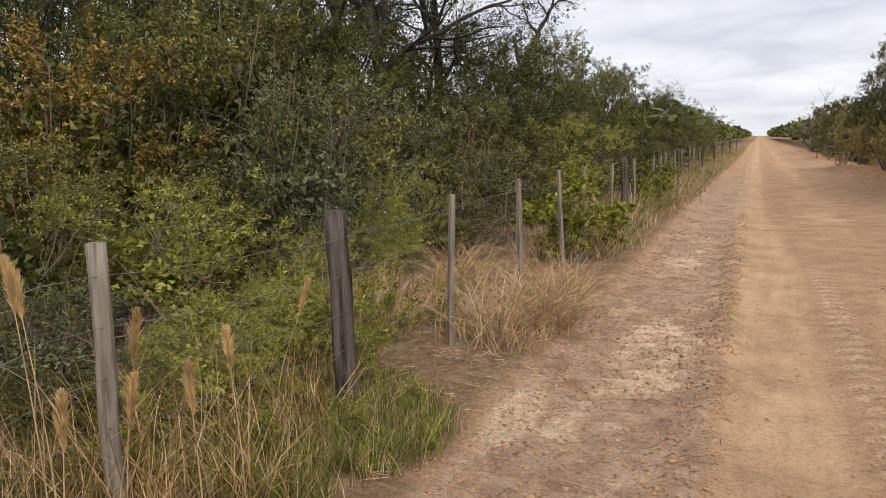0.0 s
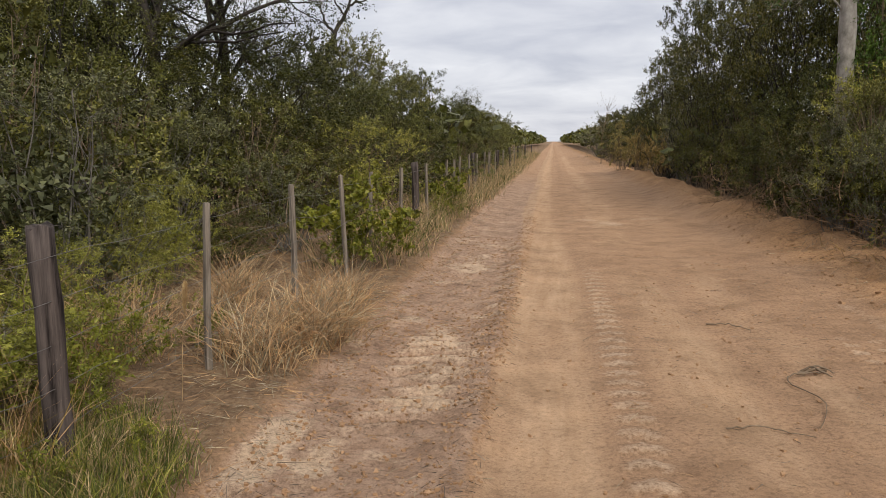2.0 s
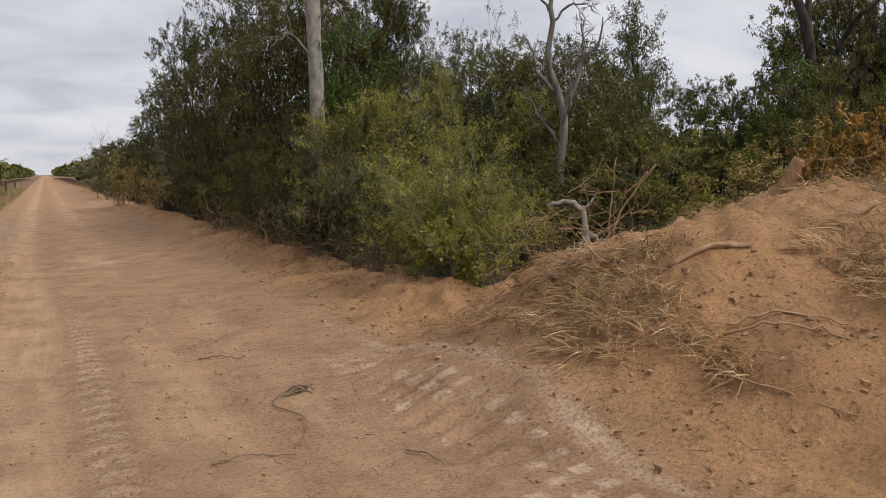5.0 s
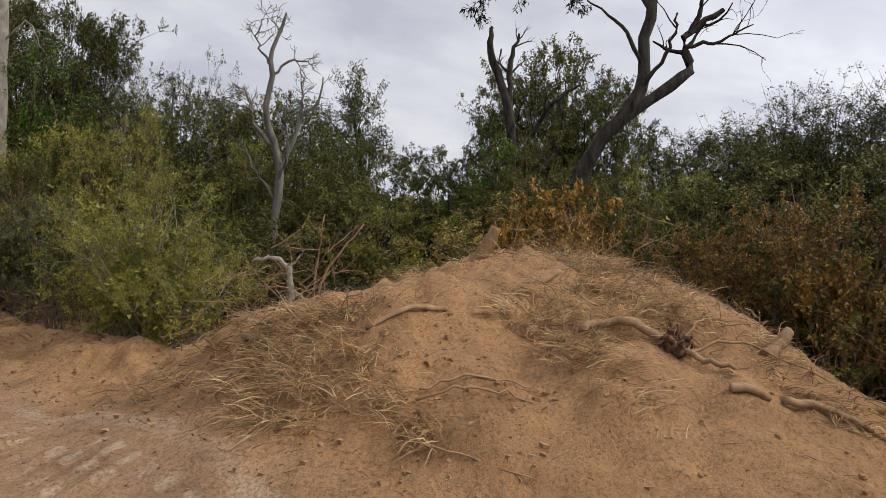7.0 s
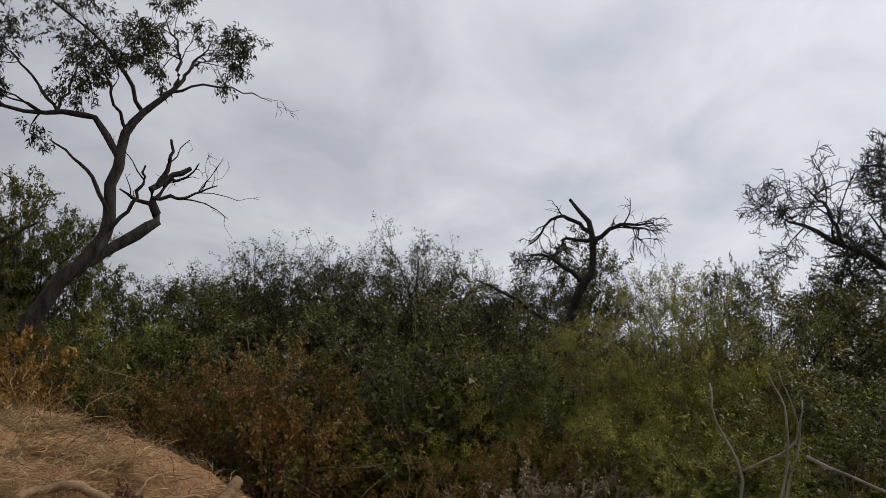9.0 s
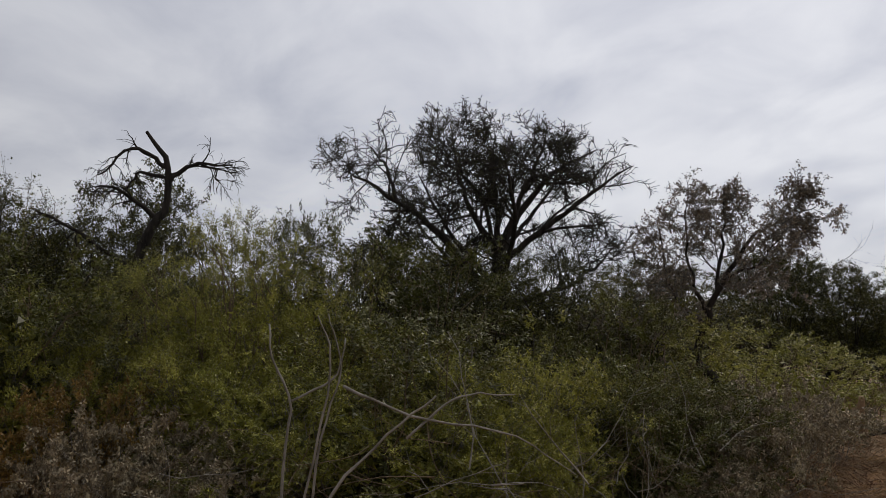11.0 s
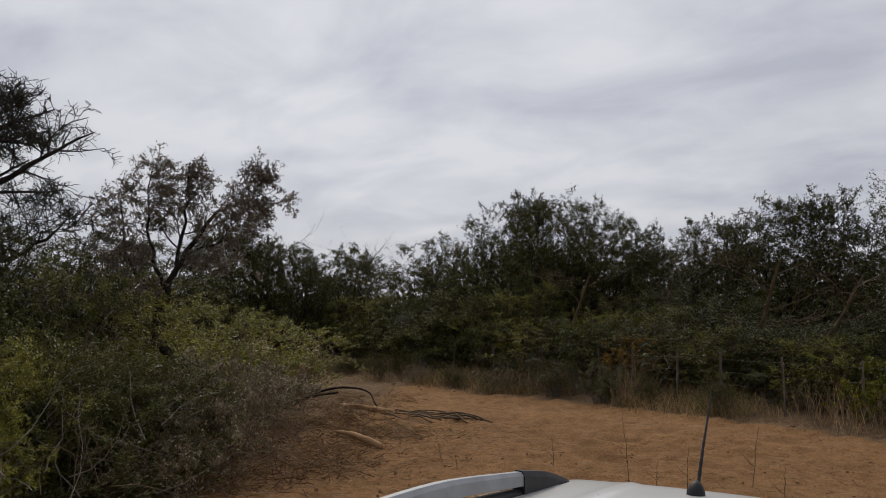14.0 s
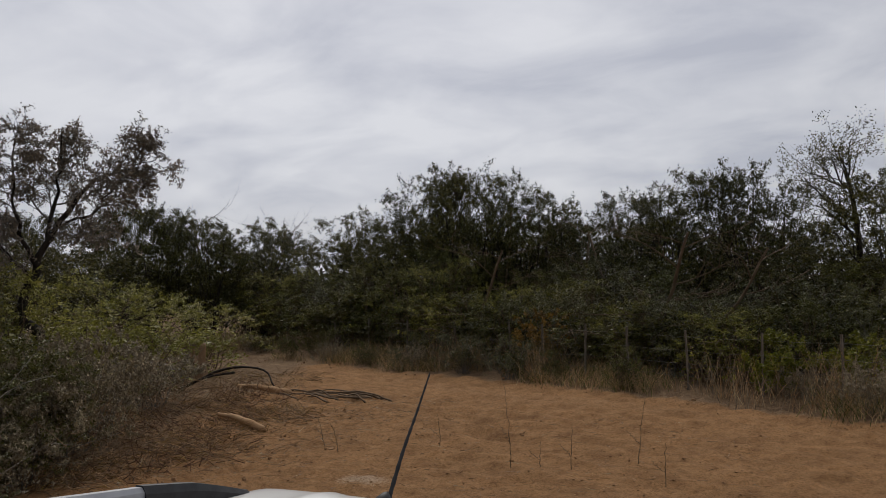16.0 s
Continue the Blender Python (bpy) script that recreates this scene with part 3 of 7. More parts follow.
def make_shrub(seed, label, leaf, bark=None, h=2.4, w=2.2, n=90, l2=6, each=13, size=(0.052, 0.03), wig=0.16, lift=0.05, droop=0.2, bare=0.07, light=False, spiky=0.2, lobes=14, long=0.13, name="shrub", heart=False):
    """A many-stemmed bush: rounded masses of leafy sprays that together make a lumpy dome down to the ground, on branches from the base."""
    rng = np.random.default_rng(seed)
    # rounded masses: the first is the top, the rest lie lower towards the outside
    turn = rng.permutation(lobes) * 2.4 + rng.uniform(-0.5, 0.5, lobes)
    high = rng.uniform(0.26, 0.76, lobes)
    high[:3] = 0.76, 0.72, 0.70
    out = w * np.sqrt(np.clip(1 - (high / 0.86) ** 2.2, 0.02, 1)) * rng.uniform(0.22, 0.34, lobes)
    mid = np.stack([out * np.cos(turn), out * np.sin(turn), high * h], 1)
    rad = np.stack([w * rng.uniform(0.14, 0.25, lobes)] * 2 + [h * rng.uniform(0.15, 0.27, lobes)], 1)
    count = n * l2
    k = rng.integers(0, lobes, count * 7)
    d = unit(rng.normal(0, 1, (count * 7, 3)) + np.array([0, 0, 0.5 if light else 0.35]))
    at = mid[k] + d * rad[k] * rng.uniform(0.5, 0.95, count * 7)[:, None]
    deep = (((at[:, None] - mid[None]) / rad[None]) ** 2).sum(-1).min(1)
    keep = (deep > 0.4) | (rng.random(len(at)) < 0.35)
    # gaps between the sprays, where one sees into the shade
    waves = unit(rng.normal(0, 1, (5, 3))) * 2 * np.pi / (0.15 * (w + h))
    keep &= np.sin(at @ waves.T + rng.uniform(0, 6.3, 5)).sum(1) > (-0.7 if light else -0.15)
    keep &= (at[:, 2] > 0.03 * h) & ((at[:, 2] > 0.26 * h) | (h < 0.8) | (rng.random(len(at)) < 0.5))
    at, d = at[keep][: count // 5], d[keep][: count // 5]
    # sprays: a side branch with five twigs, some of them long and whippy
    far = (rng.random(len(at)) < 0.12) * np.minimum(rng.exponential(spiky * 2.2, len(at)), 0.7 if light else 1.1)
    way = d * 0.9 + np.array([0, 0, 0.12 + lift]) + rng.normal(0, 0.4, at.shape)
    p2 = grow(at, way, 1.15 * long * h * rng.uniform(0.6, 1.25, len(at)) * (1 + far), 4, wig, lift * 0.5, rng)
    r2 = np.full(len(at), 0.0030 * max(1, h / 3))[:, None] * np.linspace(1.1, 0.4, 4)
    p3, r3 = shoots(p2, r2, 5, 0.12, 0.98, 0.66 * long * h, 0.8, 3, wig, lift * 0.3, rng, 0.6)
    # branches from the base to the sprays
    m = rng.permutation(len(at))[: int(n * 0.5)]
    tip = at[m]
    a = np.arctan2(tip[:, 1], tip[:, 0]) + rng.normal(0, 0.6, len(m))
    r = rng.uniform(0.0, 0.12, len(m)) * w
    foot = np.stack([r * np.cos(a), r * np.sin(a), np.full(len(m), -0.08)], 1)
    knee = foot * 0.45 + tip * np.array([0.35, 0.35, 0.55]) + rng.normal(0, 0.06 * h, (len(m), 3))
    t = np.linspace(0, 1, 6)[None, :, None]
    p1 = foot[:, None] * (1 - t) ** 2 + 2 * knee[:, None] * t * (1 - t) + tip[:, None] * t**2
    p1[:, 1:-1] += rng.normal(0, 0.02 * h, (len(m), 4, 3))
    r1 = 0.0046 * h * rng.uniform(0.4, 1.3, len(m))[:, None] * np.linspace(1, 0.4, 6)
    # the dense heart: larger leaves that keep light out of the bush
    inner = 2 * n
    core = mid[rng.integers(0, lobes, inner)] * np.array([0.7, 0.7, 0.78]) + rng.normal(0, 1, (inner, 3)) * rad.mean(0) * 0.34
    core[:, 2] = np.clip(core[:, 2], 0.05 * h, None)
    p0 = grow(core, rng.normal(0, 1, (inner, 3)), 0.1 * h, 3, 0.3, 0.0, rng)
    (p1, r1), (p2, r2), (p3, r3), (p0, _) = fitted([(p1, r1), (p2, r2), (p3, r3), (p0, None)], h, w)
    top = thing(name, label, "shrub", "thicket")
    some = p3[rng.random(len(p3)) >= bare]
    shown = rng.random(len(p3)) < (0.7 if bare > 0.1 else 0.32)
    part("branchwork", np_mesh("branchwork", *joined([tubes(p1, r1, 4), tubes(p2, r2, 3), tubes(p3[shown], r3[shown], 3)]), [bark or TWIG]), top)["kind"] = "stuff"
    plain = size[0] < 0.072 or light
    crown = leaves(some, each, 0.05, *size, rng, droop, 0.005 * h + 0.006, plain)
    # unless heart is set, their dark green paints in the shade between the sprays
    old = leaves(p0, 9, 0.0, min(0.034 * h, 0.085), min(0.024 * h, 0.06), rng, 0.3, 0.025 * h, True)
    part("inner_foliage", np_mesh("inner_foliage", *old, [leaf if heart else LEAF["dark"]], None, False), top, "inner leaves, mostly coloured dark to give shade")["kind"] = "stuff"
    part("foliage", np_mesh("foliage", *crown, [leaf], None, False), top)["kind"] = "stuff"
    top["h"], top["w"] = h, w
    return top


def make_tree(seed, label, leaf, bark=None, h=6.0, trunk=0.16, w=5.0, fork=0.3, limbs=8, l1=6, l2=6, l3=4, each=4, size=(0.07, 0.035), wig=0.18, bare=0.0, droop=0.2, flat=0.0, name="tree"):
    """A tree: winding trunk, limbs above the fork, three orders of branches, leaves on the outer ones."""
    rng = np.random.default_rng(seed)
    bark = bark or BARK_DARK
    p0 = grow([(0, 0, -0.15)], [(rng.normal(0, 0.1), rng.normal(0, 0.1), 1)], h * 0.7, 9, wig * 0.45, 0.05, rng)
    r0 = trunk * np.linspace(1, 0.35, 9)[None] ** 0.9
    r0[0, 0] *= 1.25
    p1, r1 = shoots(p0, r0, limbs, fork, 1.0, w * 0.48, 0.85, 7, wig * 0.9, 0.05 - flat, rng, 0.62)
    p2, r2 = shoots(p1, r1, l1, 0.2, 1.0, w * 0.26, 0.8, 5, wig, 0.03 - flat * 0.5, rng)
    p3, r3 = shoots(p2, r2, l2, 0.15, 1.0, w * 0.13, 0.85, 4, wig, 0.02, rng)
    sets = [(p0, r0), (p1, r1), (p2, r2), (p3, r3)]
    if l3:
        sets.append(shoots(p3, r3, l3, 0.1, 1.0, w * 0.07, 0.9, 3, wig, 0.0, rng))
    sets = fitted(sets, h, w)
    sides = (8, 6, 4, 3, 3)
    top = thing(name, label, "tree")
    part("trunk", np_mesh("trunk", *joined([tubes(p, r, k) for (p, r), k in zip(sets[:2], sides)]), [bark]), top)
    part("branchwork", np_mesh("branchwork", *joined([tubes(p, r, k) for (p, r), k in zip(sets[2:4], sides[2:])]), [bark]), top)["kind"] = "stuff"
    outer = sets[-1][0]
    some = outer[rng.random(len(outer)) >= bare]
    if each and len(some):
        part("crown", np_mesh("crown", *leaves(some, each, 0.0, *size, rng, droop, 0.04), [leaf], None, False), top)["kind"] = "stuff"
    top["h"], top["w"] = h, w
    return top


def bent(points, n=14):
    """A smooth line of n points through a few given ones."""
    p = np.asarray(points, float)
    p = np.concatenate([[2 * p[0] - p[1]], p, [2 * p[-1] - p[-2]]])
    t = np.linspace(0, len(p) - 3 - 1e-6, n)
    i = t.astype(int)
    f = (t - i)[:, None]
    a, b, c, d = p[i], p[i + 1], p[i + 2], p[i + 3]
    return 0.5 * (2 * b + (c - a) * f + (2 * a - 5 * b + 4 * c - d) * f**2 + (3 * b - a - 3 * c + d) * f**3)


def limb_tree(seed, name, label, x, y, bearing, trunk, limbs, bark, orders, leaf=None, each=3, size=(0.07, 0.02), bare=0.0, droop=0.5, wig=0.2, lo=0.3, leafy=None, slim=1.0, least=0.0, spared=0.35, twig=None):
    """A tree of its own habit. Its limbs run in the plane across the bearing: points (across, height, depth), thick end, thin end."""
    rng = np.random.default_rng(seed)
    b = radians(bearing)
    across, deep = np.array([math.cos(b), -math.sin(b), 0]), np.array([math.sin(b), math.cos(b), 0])

    def line(points, r0, r1, n):
        p = np.array([across * q[0] + np.array([0, 0, q[1]]) + deep * (q[2] if len(q) > 2 else 0) for q in points])
        p = bent(p, n)
        p[1:-1] += rng.normal(0, 0.02, (n - 2, 3))
        return p[None], (np.linspace(1, 0, n) ** 0.9 * (r0 - r1) + r1)[None] * rng.uniform(0.9, 1.12, (1, n))

    top = thing(name, label, "tree")
    t = line(trunk[0], slim * trunk[1], slim * trunk[2], 18)
    part("trunk", np_mesh("trunk", *tubes(*t, 9), [bark]), top)
    made = [line(pts, slim * r0, slim * r1, 12) for pts, r0, r1 in limbs]
    for p, r in made:
        part("limb", np_mesh("limb", *tubes(p, r, 7), [bark]), top)
    p, r = np.concatenate([m[0] for m in made]), np.concatenate([m[1] for m in made])
    fine, own = [], np.arange(len(made))
    for each_one, length, spread, lift in orders:
        p, r = shoots(p, r, each_one, lo, 1.0, length, spread, 5, wig, lift, rng)
        own, r = np.repeat(own, each_one), np.maximum(r, least * np.linspace(1, 0.6, 5))
        if leafy:
            keep = np.isin(own, leafy) | (rng.random(len(own)) < spared)
            p, r, own = p[keep], r[keep], own[keep]
        fine.append(tubes(p, r, 4 if len(fine) == 0 else 3))
    if fine:
        part("branchwork", np_mesh("branchwork", *joined(fine), [twig or bark]), top)["kind"] = "stuff"
    if leaf:
        if leafy:
            p = p[np.isin(own, leafy)]
        some = p[rng.random(len(p)) >= bare]
        part("crown", np_mesh("crown", *leaves(some, each, 0.2, *size, rng, droop, 0.02), [leaf], None, False), top)["kind"] = "stuff"
    top.location = (x, y, land(x, y) - 0.05)
    return top


used = set()


def put(ob, x, y, h=None, w=None, turn=0.0, z=None, sink=0.04):
    """Stands a plant at a place, h high and w wide: the first time itself, then copies of it."""
    at = land(x, y) - sink if z is None else z
    sz, sw = (h or ob["h"]) / ob["h"], (w or ob["w"]) / ob["w"]
    m = pose(x, y, at, 0, 0, turn) @ Matrix.Diagonal((sw, sw, sz, 1))
    if ob.name in used:
        return copy_thing(ob, m @ Matrix.Diagonal((1 / ob.scale[0], 1 / ob.scale[1], 1 / ob.scale[2], 1)))
    ob.matrix_basis = m
    used.add(ob.name)
    return ob


def put_list(ob, origin, rows):
    """Rows of bearing, distance, height, width, seen from a spot."""
    rng = random.Random(len(used) * 7 + len(rows) + 3)
    for k, (az, r, h, w) in enumerate(rows):
        if ob in NEARER and r < 16.6:
            a = radians(az)
            put(NEARER[ob], origin[0] + r * math.sin(a), origin[1] + r * math.cos(a), h, w, rng.uniform(0, 360))
            continue
        if ob in (BIGDARK, BIGDARK2):
            ob = BIGDARK2 if k % 2 else BIGDARK
        a = radians(az)
        put(LIGHTER.get(ob, ob) if r > 12.3 else ob, origin[0] + r * math.sin(a), origin[1] + r * math.cos(a), h, w, rng.uniform(0, 360))


OLIVE = make_shrub(1, "dense olive green shrub with small leaves and thin stems", LEAF["olive"], h=2.6, w=2.6, each=27, size=(0.037, 0.024))
GREY = make_shrub(2, "grey green shrub with fine twigs and tiny leaves", LEAF["grey"], BARK_GREY, h=2.6, w=2.4, each=26, size=(0.034, 0.021), spiky=0.35, heart=True)
LIME = make_shrub(3, "feathery yellow green broom-like shrub", LEAF["lime"], BARK_GREY, h=2.4, w=2.4, n=100, each=28, size=(0.040, 0.014), lift=0.3, wig=0.1, spiky=0.6, long=0.17, heart=True)
BROOM = make_shrub(40, "pale yellow green broom with long arching pale stems", LEAF["lime"], BARK_PALE, h=2.6, w=2.6, n=95, l2=6, each=38, size=(0.036, 0.013), lift=0.3, wig=0.12, bare=0.1, spiky=0.7, long=0.20, heart=True)
DARK = make_shrub(4, "dark green thicket shrub with shaded stems", LEAF["dark"], h=2.5, w=2.6, each=27, size=(0.037, 0.025))
BROWN = make_shrub(5, "brownish olive shrub turning autumn coloured", LEAF["brown"], h=2.3, w=2.6, each=27, size=(0.037, 0.024))
RUST = make_shrub(6, "orange brown withered shrub with large dry leaves", LEAF["rust"], h=1.6, w=2.0, n=75, each=12, size=(0.07, 0.04), droop=0.5, heart=True)
TWIGGY = make_shrub(7, "sparse grey brown shrub with mostly bare twigs", LEAF["dark"], BARK_DARK, h=4.8, w=4.0, n=150, l2=9, each=15, size=(0.042, 0.024), bare=0.14, spiky=0.3, lobes=12, long=0.11)
BROAD = make_shrub(8, "bright yellow green broad-leaved shrub growing through the fence", LEAF["bright"], h=1.4, w=1.7, n=60, each=6, size=(0.08, 0.07), heart=True)
DRYBUSH = make_shrub(9, "withered shrub with small grey dried leaves", LEAF["dry"], BARK_GREY, h=1.3, w=2.2, each=18, size=(0.040, 0.026), droop=0.5, heart=True)
FRESH = make_shrub(10, "bright green climber growing over a dead trunk", LEAF["fresh"], h=3.0, w=2.0, each=18, size=(0.052, 0.032), light=True)
OLIVE2 = make_shrub(11, "olive green shrub in the thicket", LEAF["olive"], h=2.6, w=2.8, n=66, l2=7, each=22, size=(0.042, 0.026), light=True)
DARK2 = make_shrub(12, "dark green shrub deep in the thicket", LEAF["dark"], h=2.7, w=2.8, n=66, l2=7, each=22, size=(0.042, 0.026), light=True)
GREY2 = make_shrub(13, "grey green shrub in the thicket", LEAF["grey"], BARK_GREY, h=2.7, w=2.8, n=66, l2=7, each=20, size=(0.04, 0.024), light=True, spiky=0.3)
LIME2 = make_shrub(14, "yellow green shrub in the thicket", LEAF["lime"], h=2.4, w=2.6, n=66, l2=7, each=22, size=(0.046, 0.016), lift=0.2, light=True, spiky=0.35, long=0.16, heart=True)
BROWN2 = make_shrub(16, "brownish olive shrub in the thicket", LEAF["brown"], h=2.5, w=2.8, n=66, l2=7, each=22, size=(0.042, 0.026), light=True)
GOLD = make_shrub(15, "golden yellow dry shrub by the roadside", LEAF["gold"], h=2.4, w=3.0, n=60, each=18, size=(0.05, 0.032), light=True, heart=True)
BIGDARK = make_shrub(17, "tall dense dark green shrub of the dry woodland", LEAF["dark"], BARK_DARK, h=5.0, w=4.6, n=110, l2=11, each=24, size=(0.056, 0.036), wig=0.2, light=True, lobes=15, long=0.1)
AUTUMN = make_shrub(31, "low shrub with withered rust brown leaves", LEAF["autumn"], h=1.6, w=2.2, n=80, each=18, size=(0.034, 0.021), heart=True)
NEARDARK = make_shrub(33, "tall dark green shrub with tiny leaves", LEAF["dark"], BARK_DARK, h=5.0, w=4.6, n=120, l2=11, each=25, size=(0.04, 0.025), wig=0.2, light=True, lobes=15, long=0.09)
NEAROLIVE = make_shrub(34, "tall olive green shrub with tiny leaves", LEAF["olive"], BARK_DARK, h=5.0, w=4.6, n=120, l2=11, each=25, size=(0.04, 0.025), wig=0.2, light=True, lobes=15, long=0.09)
HERB = make_shrub(30, "leafy bright green herb at the fence", LEAF["bright"], h=0.6, w=0.7, n=26, l2=5, each=11, size=(0.04, 0.014), lift=0.5, spiky=0.5, long=0.3, name="herb", heart=True)
BIGDARK2 = make_shrub(20, "tall ragged dark shrub with upright sprays", LEAF["dark"], BARK_DARK, h=5.0, w=4.4, n=110, l2=11, each=24, size=(0.056, 0.036), wig=0.2, lift=0.15, light=True, lobes=11, spiky=0.3, long=0.12)
BIGOLIVE = make_shrub(18, "tall dense olive shrub of the dry woodland", LEAF["olive"], BARK_DARK, h=5.0, w=4.6, n=110, l2=11, each=24, size=(0.056, 0.036), wig=0.2, light=True, lobes=15, long=0.1)
BIGGREY = make_shrub(19, "tall fine-twigged grey green shrub", LEAF["grey"], BARK_GREY, h=5.0, w=4.6, n=120, l2=8, each=20, size=(0.046, 0.027), wig=0.2, light=True, lobes=13, spiky=0.3, long=0.11)
ALGA = make_tree(21, "large dark mesquite tree with a wide open crown", LEAF["deep"], h=6.6, trunk=0.17, w=6.0, l1=6, l2=6, l3=5, each=10, size=(0.06, 0.03))
ROUND = make_tree(22, "round-crowned olive tree of the dry woodland", LEAF["olive"], h=5.2, trunk=0.12, w=4.4, fork=0.1, l1=6, l2=6, l3=5, each=14, size=(0.06, 0.036))
THIN = make_tree(23, "thin dark-branched tree with sparse small leaves", LEAF["dark"], BARK_DARK, h=5.4, trunk=0.09, w=3.4, fork=0.3, limbs=7, l3=4, each=5, size=(0.05, 0.028), bare=0.2)
DEAD = make_tree(24, "bare dead tree with crooked grey branches", LEAF["dry"], TWIG, h=5.2, trunk=0.042, w=3.6, fork=0.15, limbs=9, l1=5, l2=4, l3=0, each=0, wig=0.26, name="dead_tree")

DOME = make_shrub(35, "dense round-topped dark olive shrub", LEAF["olive"], BARK_DARK, h=5.0, w=4.4, n=110, l2=11, each=24, size=(0.056, 0.038), wig=0.2, light=True, lobes=13, long=0.08)
DOMEDARK = make_shrub(36, "dense dark green round-topped shrub", LEAF["dark"], BARK_DARK, h=5.0, w=4.4, n=110, l2=11, each=24, size=(0.056, 0.038), wig=0.2, light=True, lobes=13, long=0.08)
BIGLIME = make_shrub(37, "tall dense yellow green shrub with fine leaves", LEAF["lime"], h=5.0, w=4.6, n=100, l2=11, each=24, size=(0.044, 0.018), wig=0.2, lift=0.2, light=True, lobes=14, spiky=0.3, long=0.1, heart=True)

NEARER = {BIGDARK: NEARDARK, BIGDARK2: NEARDARK, BIGOLIVE: NEAROLIVE}
LIGHTER = {OLIVE: OLIVE2, DARK: DARK2, GREY: GREY2, LIME: LIME2, BROWN: BROWN2}
W0, N0, E0, F0, S0, T0 = (-0.3, -0.4), (0.05, 0.2), (0.6, 0.2), (0.4, -0.1), (0.05, 0.0), (-0.3, -0.8)

# western thicket behind the fence
put_list(BROWN, W0, [(-48, 9, 3.3, 3.6)])
put_list(OLIVE, W0, [(-43, 10.2, 3.3, 3.2), (-36, 11, 4.57, 4.18), (-52, 7, 2.03, 2.46), (-20, 15, 2.7, 3.2), (-28, 13, 3.12, 3.43)])
put_list(GREY, W0, [(-31.5, 9.4, 2.7, 2.6), (-25.5, 13, 2.6, 2.6), (-17.5, 13.5, 1.73, 2.23), (-50, 5.6, 1.04, 1.52)])
put_list(LIME, W0, [(-43, 7.5, 1.95, 2.6), (-25.2, 11, 1.79, 1.41), (-28.5, 9.8, 1.54, 1.84), (-39, 5.4, 0.894, 1.41), (-35, 6.3, 0.975, 1.73), (-31, 8.2, 1.22, 1.52), (-12.6, 17.5, 2.4, 3), (-44, 5.2, 0.65, 1.08)])
put_list(DARK, W0, [(-39, 8.6, 1.5, 2.2), (-33, 13.5, 3, 3.2), (-21.5, 12, 0.96, 2.03), (-16, 17.5, 2.67, 3.66), (-35, 7.8, 0.72, 1.52), (-10.5, 20, 2, 3.43)])
put_list(BROAD, W0, [(-12.2, 11.6, 1.35, 1.75), (-7.2, 19.6, 1.3, 1.54)])
put_list(BIGOLIVE, W0, [(-39.5, 14, 5.6, 4.6), (-50, 12.5, 5.82, 4.4), (-32.5, 15.5, 5.6, 4.4), (-16.8, 22.5, 4.6, 4.6), (-13.2, 27, 5.5, 4.8), (-9.6, 30.5, 4.5, 4.4), (-11.4, 24, 3.7, 4), (-7.6, 37, 3.9, 5), (-6.2, 46, 4, 5), (-5, 58, 4.2, 5.6), (-4.4, 70, 4.4, 6)])
put_list(BIGDARK, W0, [(-45, 13.5, 5.4, 4.6), (-55, 13, 5.62, 4.4), (-35.5, 17.5, 6.4, 5), (-24, 16.5, 3.67, 4.6), (-19.5, 19, 4.86, 4.78), (-28.5, 17, 4.4, 4.6), (-14.5, 31, 5.38, 5.43), (-41, 18, 6.16, 5.75)])
put_list(ALGA, W0, [(-26, 18.5, 7.8, 7.4), (-24.2, 21, 7.8, 6.41), (-47, 17.5, 8.75, 8.14), (-32, 20.5, 9.69, 8.02)])
put_list(THIN, W0, [(-5.3, 50, 5.3, 4.6)])
put_list(OLIVE2, W0, [(-8, 26.5, 2.28, 3.43), (-6.6, 31, 2.18, 3.43), (-5.3, 38, 2.28, 3.89), (-14, 21, 2.6, 3.89), (-4.5, 50, 2.49, 4.57), (-4, 60, 2.7, 4.57)])

for k, (x, y, h) in enumerate(((-2.55, 3.55, 0.5), (-2.35, 4.1, 0.42), (-2.95, 4.5, 0.7), (-3.3, 3.8, 0.8), (-3.2, 4.9, 0.85), (-3.6, 4.5, 0.95), (-3.75, 5.2, 1.0), (-3.4, 5.7, 0.9), (-3.9, 3.6, 0.75), (-4.1, 4.3, 0.9), (-2.9, 3.2, 0.5), (-3.5, 2.7, 0.55), (-4.2, 5.9, 1.0), (-3.1, 6.6, 0.6), (-2.62, 13.2, 0.8), (-2.6, 17.8, 0.9), (-2.5, 20.8, 0.9), (-2.15, 3.75, 0.3))):
    put(HERB, x, y, 0.83 * h, 0.94 * h, 47 * k)

for k, (x, y, h) in enumerate(((-3.6, 2.1, 0.8), (-4.2, 2.9, 1.0), (-3.2, 1.5, 0.7), (-4.3, 4.9, 0.9), (-3.75, 3.2, 0.7))):
    put(DARK, x, y, 0.60 * h, 1.10 * h, 61 * k)

# eastern side of the northern road
put_list(GOLD, N0, [(4.7, 46, 3.1, 2.8), (6, 43, 2.7, 2.4), (7.3, 38, 2.3, 2.4)])
put_list(DEAD, N0, [(3.3, 62, 5.6, 3)])
put_list(DARK, N0, [(18.2, 16.8, 2.6, 2.6), (16.2, 19.6, 2.5, 2.8), (33.5, 12.8, 2.22, 2.97), (17.4, 18.2, 3, 2.8)])
put_list(GREY, N0, [(19, 15.6, 2.4, 2.2), (22.6, 13.8, 2.2, 1.5), (20.8, 14.8, 2.2, 2)])
